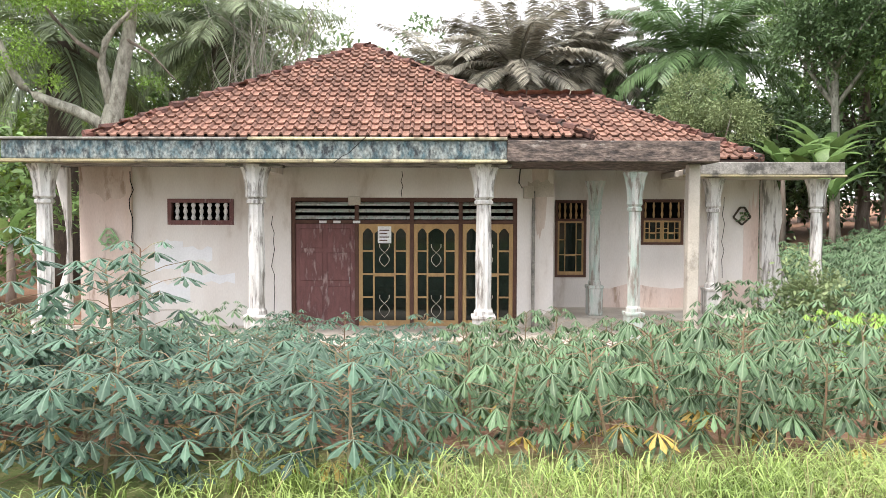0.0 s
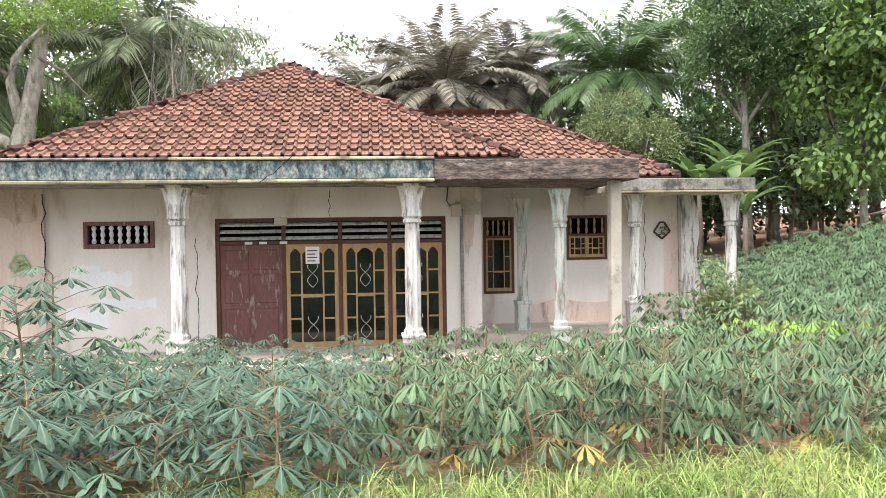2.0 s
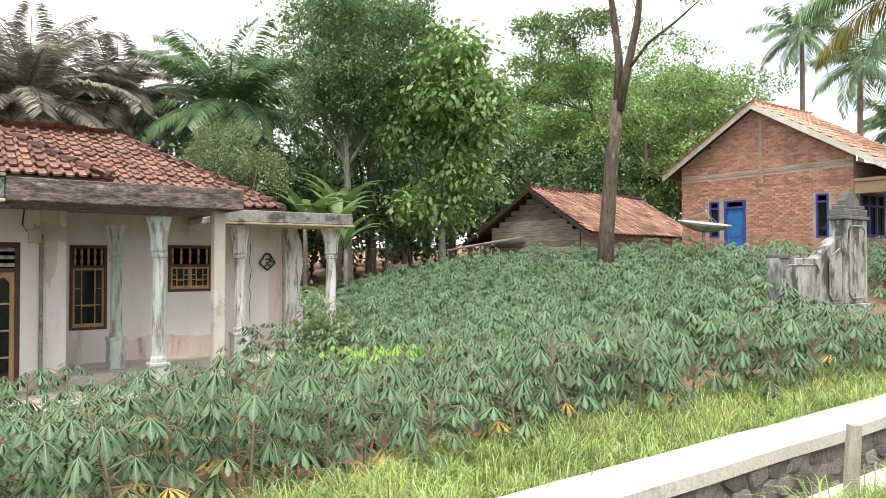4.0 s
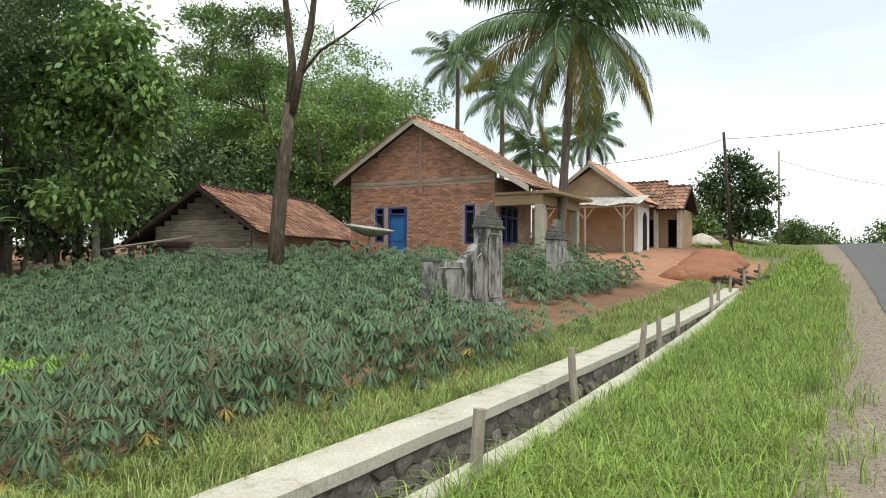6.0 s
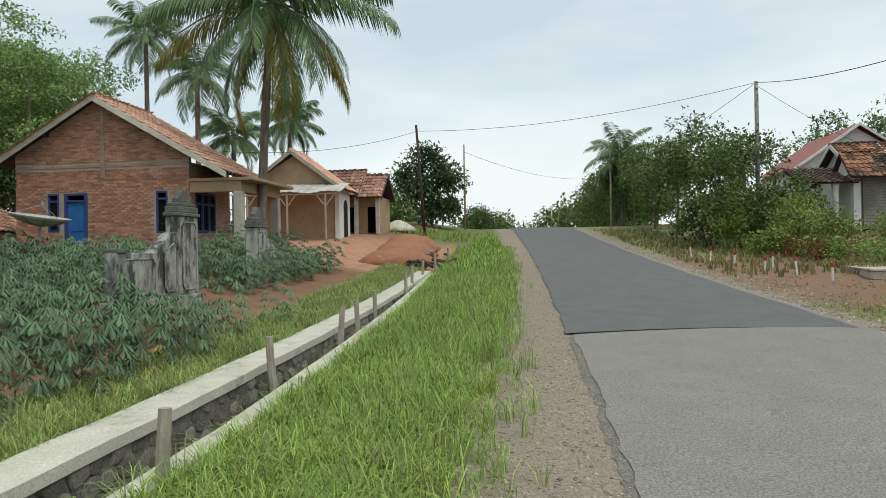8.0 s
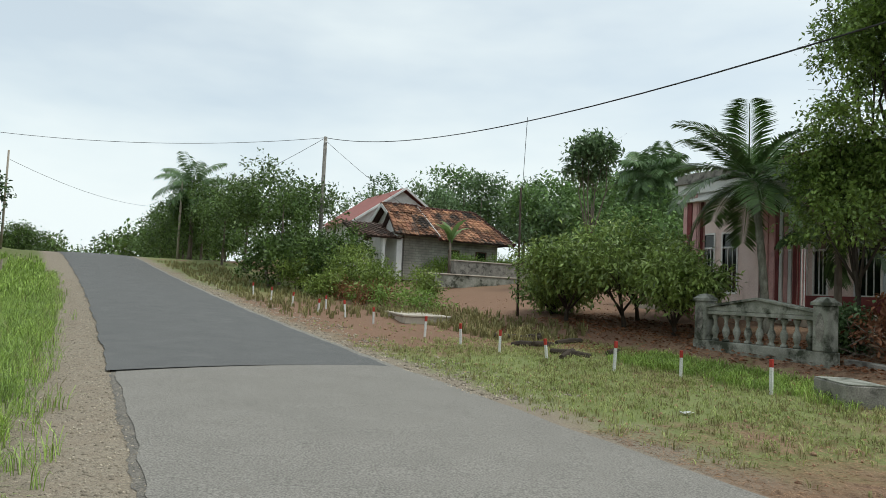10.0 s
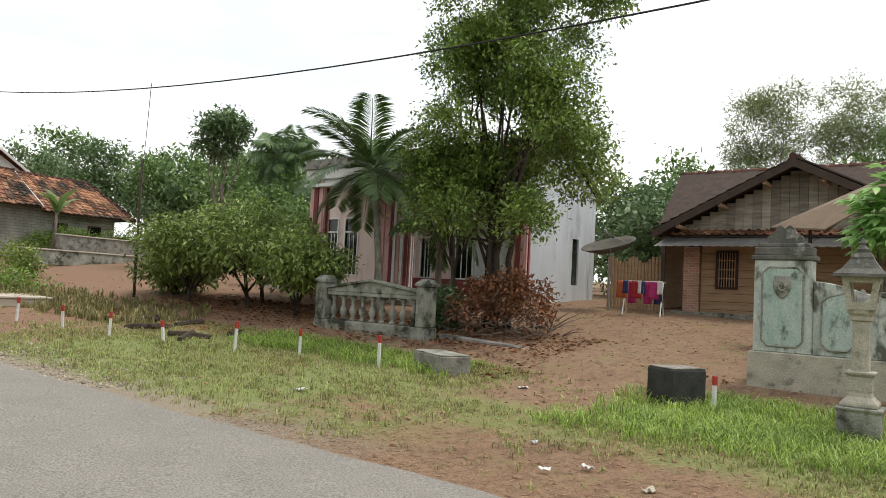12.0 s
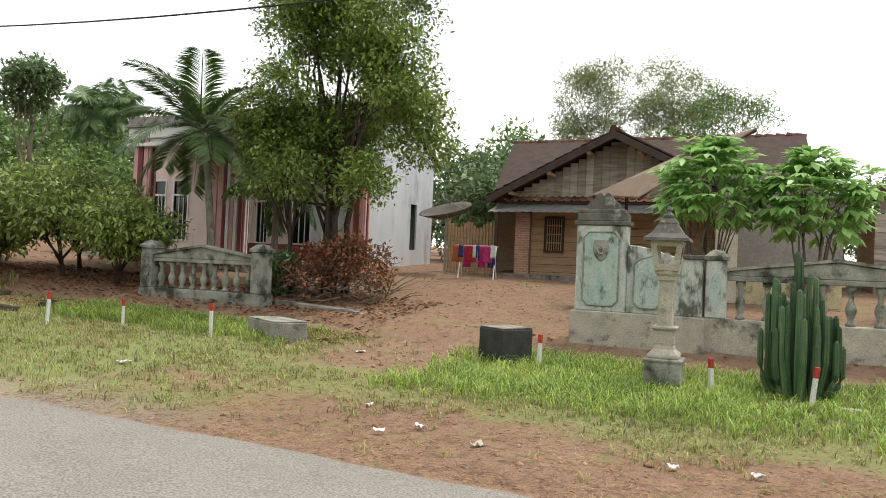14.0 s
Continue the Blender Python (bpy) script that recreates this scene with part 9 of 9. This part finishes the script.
for k_ in range(5):
    b_ = (9.4 + 0.28 * math.cos(k_ * 1.9), -15.6 + 0.25 * math.sin(k_ * 1.9), yt_z)
    wpart("trunk", limb_geo(b_, [yc_[(k_ * 13 + 9 * m_) % 74] for m_ in range(5)], 0.09, 500 + k_, 0.6, 0.5), M_BARK_DARK, yt_, smooth=True)
tree("yard_tree_low", 10.6, -15.5, 5.2, 1.5, "leafy tree with small dark green leaves", M_LEAF_CROWN, M_BARK_DARK, 102, 13000, 0.12, 1.35, 0.07, 24)
for i, (x, y, h, r, m_) in enumerate(((14.3, -13.7, 2.0, 1.3, M_LEAF_BUSH), (16.3, -13.8, 2.6, 1.9, M_LEAF_BUSH), (18.6, -13.5, 2.2, 1.9, M_LEAF_BUSH), (17.4, -15.2, 2.6, 1.8, M_LEAF_MID), (20.4, -14.2, 1.6, 1.3, M_LEAF_BUSH))):
    tree("fruit_bush", x, y, h, r, "wide dense bush with drooping glossy leaves", m_, M_BARK_DARK, 120 + i, 8000, 0.18, h * (0.34 if i < 4 else 0.5), 0.07, 34, category="bush", width=0.36, droop=0.55, group="fruit bushes", split=0.3)
palm("areca_palm", 13.4, -15.9, 5.0 - gzf(13.4, -15.9), 0.11, "ornamental palm with broad arching fronds", 19, 2.5, M_FROND_ARC, None, 106, lean=(0.5, 0.0), leaf_len=0.6, hang=0.35, leaflets=84, low=-0.5, wleaf=0.045, bark=M_BARK_PALE)
palm("areca_palm", 12.0, -16.7, 2.7, 0.1, "small ornamental palm with hanging fronds", 7, 1.6, M_FROND_DK, None, 107, leaf_len=0.5, hang=0.8, leaflets=36, low=-1.3, wleaf=0.06)


def palmate_tree(x, y, h, r, seed, label):
    """A small tree whose stems carry large hand-shaped leaves."""
    q = np.random.default_rng(seed)
    z = gzf(x, y) - 0.05
    th = thing("ornamental_tree", (x, y, z), label, "tree", "ornamental trees")
    V, F, o = [], [], 0
    tips = []
    for i in range(190):
        d = unit(q.normal(size=3))
        d[2] = d[2] if d[2] > -0.75 else -d[2]
        c = np.array([0, 0, h - r * 0.98]) + d * np.array([r, r, r * 0.95]) * (0.45 + 0.5 * q.random() ** 0.5) + q.normal(size=3) * 0.07
        tips.append(c)
        az, L = q.random() * 6.28, 0.25 + 0.12 * q.random()
        drop = q.uniform(0.3, 1.0)
        tilt = d * 0.5 + q.normal(size=3) * 0.28
        for j in range(7):
            a = az + (j - 3) * 0.8
            d1 = unit(np.array([math.cos(a), math.sin(a), -drop * 0.4]) + tilt)
            d2 = unit(np.array([math.cos(a), math.sin(a), -drop * 1.1]) + tilt)
            sd = np.array([-math.sin(a), math.cos(a), 0]) * L * 0.2
            m = c + d1 * L * 0.6
            V += [c, m + sd, m + d2 * L * 0.5, m + np.array([0, 0, 0.012]), m - sd]
            F += [(o, o + 1, o + 2, o + 3), (o, o + 3, o + 2, o + 4)]
            o += 5
    part("crown", quad_mesh("crown", np.array(V), np.array(F)), M_LEAF_BRI, th)
    tops = [tuple(tips[k]) for k in range(0, 190, 17)]
    for k in range(3):
        part("trunk", limb_geo((0.12 * math.cos(k * 2.1), 0.12 * math.sin(k * 2.1), 0), tops[k::3], 0.05, seed + k, 1.2, 0.4), M_BARK, th, smooth=True)


palmate_tree(0.95, -14.7, 4.25 - gzf(0.95, -14.7), 0.92, 108, "small tree with bright green hand-shaped leaves")
palmate_tree(-0.78, -14.75, 4.02 - gzf(-0.78, -14.75), 0.92, 109, "small tree with bright green hand-shaped leaves")
tree("yard_fruit_tree", 11.6, -33, 5.6, 2.6, "round dark green tree behind the yard", M_LEAF_DK, M_BARK_DARK, 110, 9000, 0.3, 3.4, 0.2, 18)
for i, (x, y, h) in enumerate(((11.0, -50, 15.5), (6.0, -52, 15.8), (2.0, -46, 12.6))):
    tree("feathery_tree", x, y, h, 3.3, "feathery grey-green tree behind the wooden house", M_LEAF_OLIVE if i < 2 else M_LEAF_MID, M_BARK, 111 + i, 8000, 0.32, 4.4, 0.16, 22, width=0.2)
banana(21.0, -18.5, 3.0, 67)
banana(34.2, -17.2, 4.2, 68)
woods("terrace_weeds", [(35.0, -16.8 - 1.1 * k, 1.15 + 0.15 * (k % 2), 0.8) for k in range(5)], M_LEAF_LT, "bright weeds on the terrace before the block house", 187, 9000, 0.12)
cb = np.array([(0.6 * math.cos(k * 2.4) * k ** 0.5 * 0.55, 0.5 * math.sin(k * 2.4) * k ** 0.5 * 0.5, 0.3 + 0.75 * (1 - k / 12)) for k in range(12)])
part("dead_leaves", crown_mesh("dead_leaves", cb, np.full(12, 0.5), 3200, 0.12, 0.5, 0.4, 200), M_LEAF_DRY, bh_)
tree("low_palm_weed", 10.4, -14.6, 1.0, 0.55, "small dark green shrub beside the brush heap", M_LEAF_DK, M_BARK_DARK, 201, 1500, 0.16, 0.6, 0.03, 8, category="shrub")
# dry creepers on the bare plot and loose stones
cr = np.array([(27 + 0.55 * k, -10.6 + 0.5 * math.sin(k * 1.7), gzf(27 + 0.55 * k, -10.6) + 0.35) for k in range(10)])
tagged(part("dry_creepers", crown_mesh("dry_creepers", cr, np.full(10, 0.8), 3000, 0.16, 0.3, 0.5, 202, flat=0.5), M_LEAF_DRY), "dead brown creepers on the bank", "creepers", kind="stuff")
gw2 = np.array([(24 + 1.1 * k, -10.9 - 0.4 * math.cos(k), gzf(24 + 1.1 * k, -11) + 0.3) for k in range(14)])
tagged(part("green_creepers", crown_mesh("green_creepers", gw2, np.full(14, 0.9), 5200, 0.15, 0.45, 0.3, 203, flat=0.5), M_LEAF_LT), "green weeds on the bank before the red house", "weeds", kind="stuff")


def pebbles(name, n, where, s0, s1, material, label, seed):
    r = np.random.default_rng(seed)
    x, y = where(r, n)
    n = len(x)
    z = gz(x, y)
    s = s0 + (s1 - s0) * r.random(n) ** 3
    base = np.array([(1, 0, 0), (0, 1, 0), (-1, 0, 0), (0, -1, 0), (0, 0, 0.7), (0, 0, -0.5)], float)
    v = base[None] * (s[:, None, None] * (0.7 + 0.6 * r.random((n, 6, 1)))) + np.stack([x, y, z], 1)[:, None, :]
    f0 = np.array([(0, 1, 4), (1, 2, 4), (2, 3, 4), (3, 0, 4), (1, 0, 5), (2, 1, 5), (3, 2, 5), (0, 3, 5)])
    f = (np.arange(n)[:, None, None] * 6 + f0[None]).reshape(-1, 3)
    tagged(part(name, quad_mesh(name, v.reshape(-1, 3), f), material), label, "stones", kind="stuff")


M_STONE = mat("gravel_stone", (0.40, 0.345, 0.275), (0.26, 0.22, 0.17), 0.95, 8, 40, 0.3, isl_var=0.4)


def shoulder(r, n):
    x = 1.5 + 34 * r.random(n) ** 1.8
    return x, -0.85 + 1.3 * r.random(n) ** 1.2 + drift(x)


def far_shoulder(r, n):
    x = 9 + 30 * r.random(n) ** 1.3
    return x, -5.35 - 1.6 * r.random(n) ** 1.6 + drift(x)


def yard_stones(r, n):
    return -3 + 30 * r.random(n), -6 - 14 * r.random(n)


pebbles("gravel", 22000, shoulder, 0.004, 0.022, M_STONE, "loose gravel on the road shoulder", 31)
pebbles("far_gravel", 5000, far_shoulder, 0.012, 0.05, M_STONE, "grey gravel along the far road edge", 32)
pebbles("clods", 5000, yard_stones, 0.01, 0.05, mat("clod_red", (0.30, 0.16, 0.10), (0.38, 0.24, 0.16), 0.97, 6, 30, 0.3, isl_var=0.3), "small clods of red earth", 33)
for i, (x, y, w, r_) in enumerate(((3.2, -6.4, 0.08, 20), (2.96, -6.77, 0.10, -30), (2.27, -6.47, 0.09, 60), (0.04, -6.86, 0.08, 10), (3.8, -7.32, 0.07, 80), (7.53, -7.55, 0.13, 15), (5.82, -10.65, 0.12, 40), (0.68, -6.76, 0.07, 40))):
    th = thing("litter", pose(x, y, gzf(x, y) + 0.004, 4, 3, r_), "crumpled pale scrap of litter on bare earth", "litter", "litter")
    g = Geo()
    qq = random.Random(i)
    for a in range(5):
        for b in range(4):
            g.v.append(((a / 4 - 0.5) * w * 1.3, (b / 3 - 0.5) * w * 0.8, 0.01 + qq.uniform(0, 0.045)))
    for a in range(4):
        for b in range(3):
            o = a * 4 + b
            g.f.append((o, o + 4, o + 5, o + 1))
    sc_ = part("scrap", g, M_WHITE if i != 2 else M_LAMP_STONE, th)
    sc_.modifiers.new("thick", "SOLIDIFY").thickness = 0.006


# straw and fallen leaves on the bare earth
def straw_spots(r, n):
    x = -4 + 11 * r.random(n)
    y = -5.5 - 3.2 * r.random(n) ** 1.2
    return x, y + drift(x)


def lying(name, n, where, size, width, material, label, seed):
    """Thin blades and leaves lying on the ground at all angles."""
    r = np.random.default_rng(seed)
    x, y = where(r, n)
    n = len(x)
    a = r.random(n) * math.tau
    aim = np.stack([np.cos(a), np.sin(a), r.normal(size=n) * 0.16], 1)
    pos = np.stack([x, y, gz(x, y) + 0.008 + 0.015 * r.random(n)], 1)
    v, f = leaf_quads(pos, aim, size * (0.5 + r.random(n)), width, r)
    tagged(part(name, quad_mesh(name, v, f), material), label, "litter", kind="stuff")


def leaf_fall(r, n):
    x = 6.5 + 13 * r.random(n)
    return x, -11.0 - 4.5 * r.random(n)


def track_fall(r, n):
    x = 2 + 9 * r.random(n)
    return x, -8.0 - 14 * r.random(n)


lying("straw_litter", 32000, straw_spots, 0.07, 0.07, M_STRAW, "dry straw and grass cuttings on red earth", 401)
lying("fallen_leaves", 9000, leaf_fall, 0.09, 0.45, M_LEAF_DRY, "brown fallen leaves under the bushes", 402)
lying("track_litter", 5000, track_fall, 0.05, 0.35, M_STRAW, "scattered leaf litter on the earth track", 403)
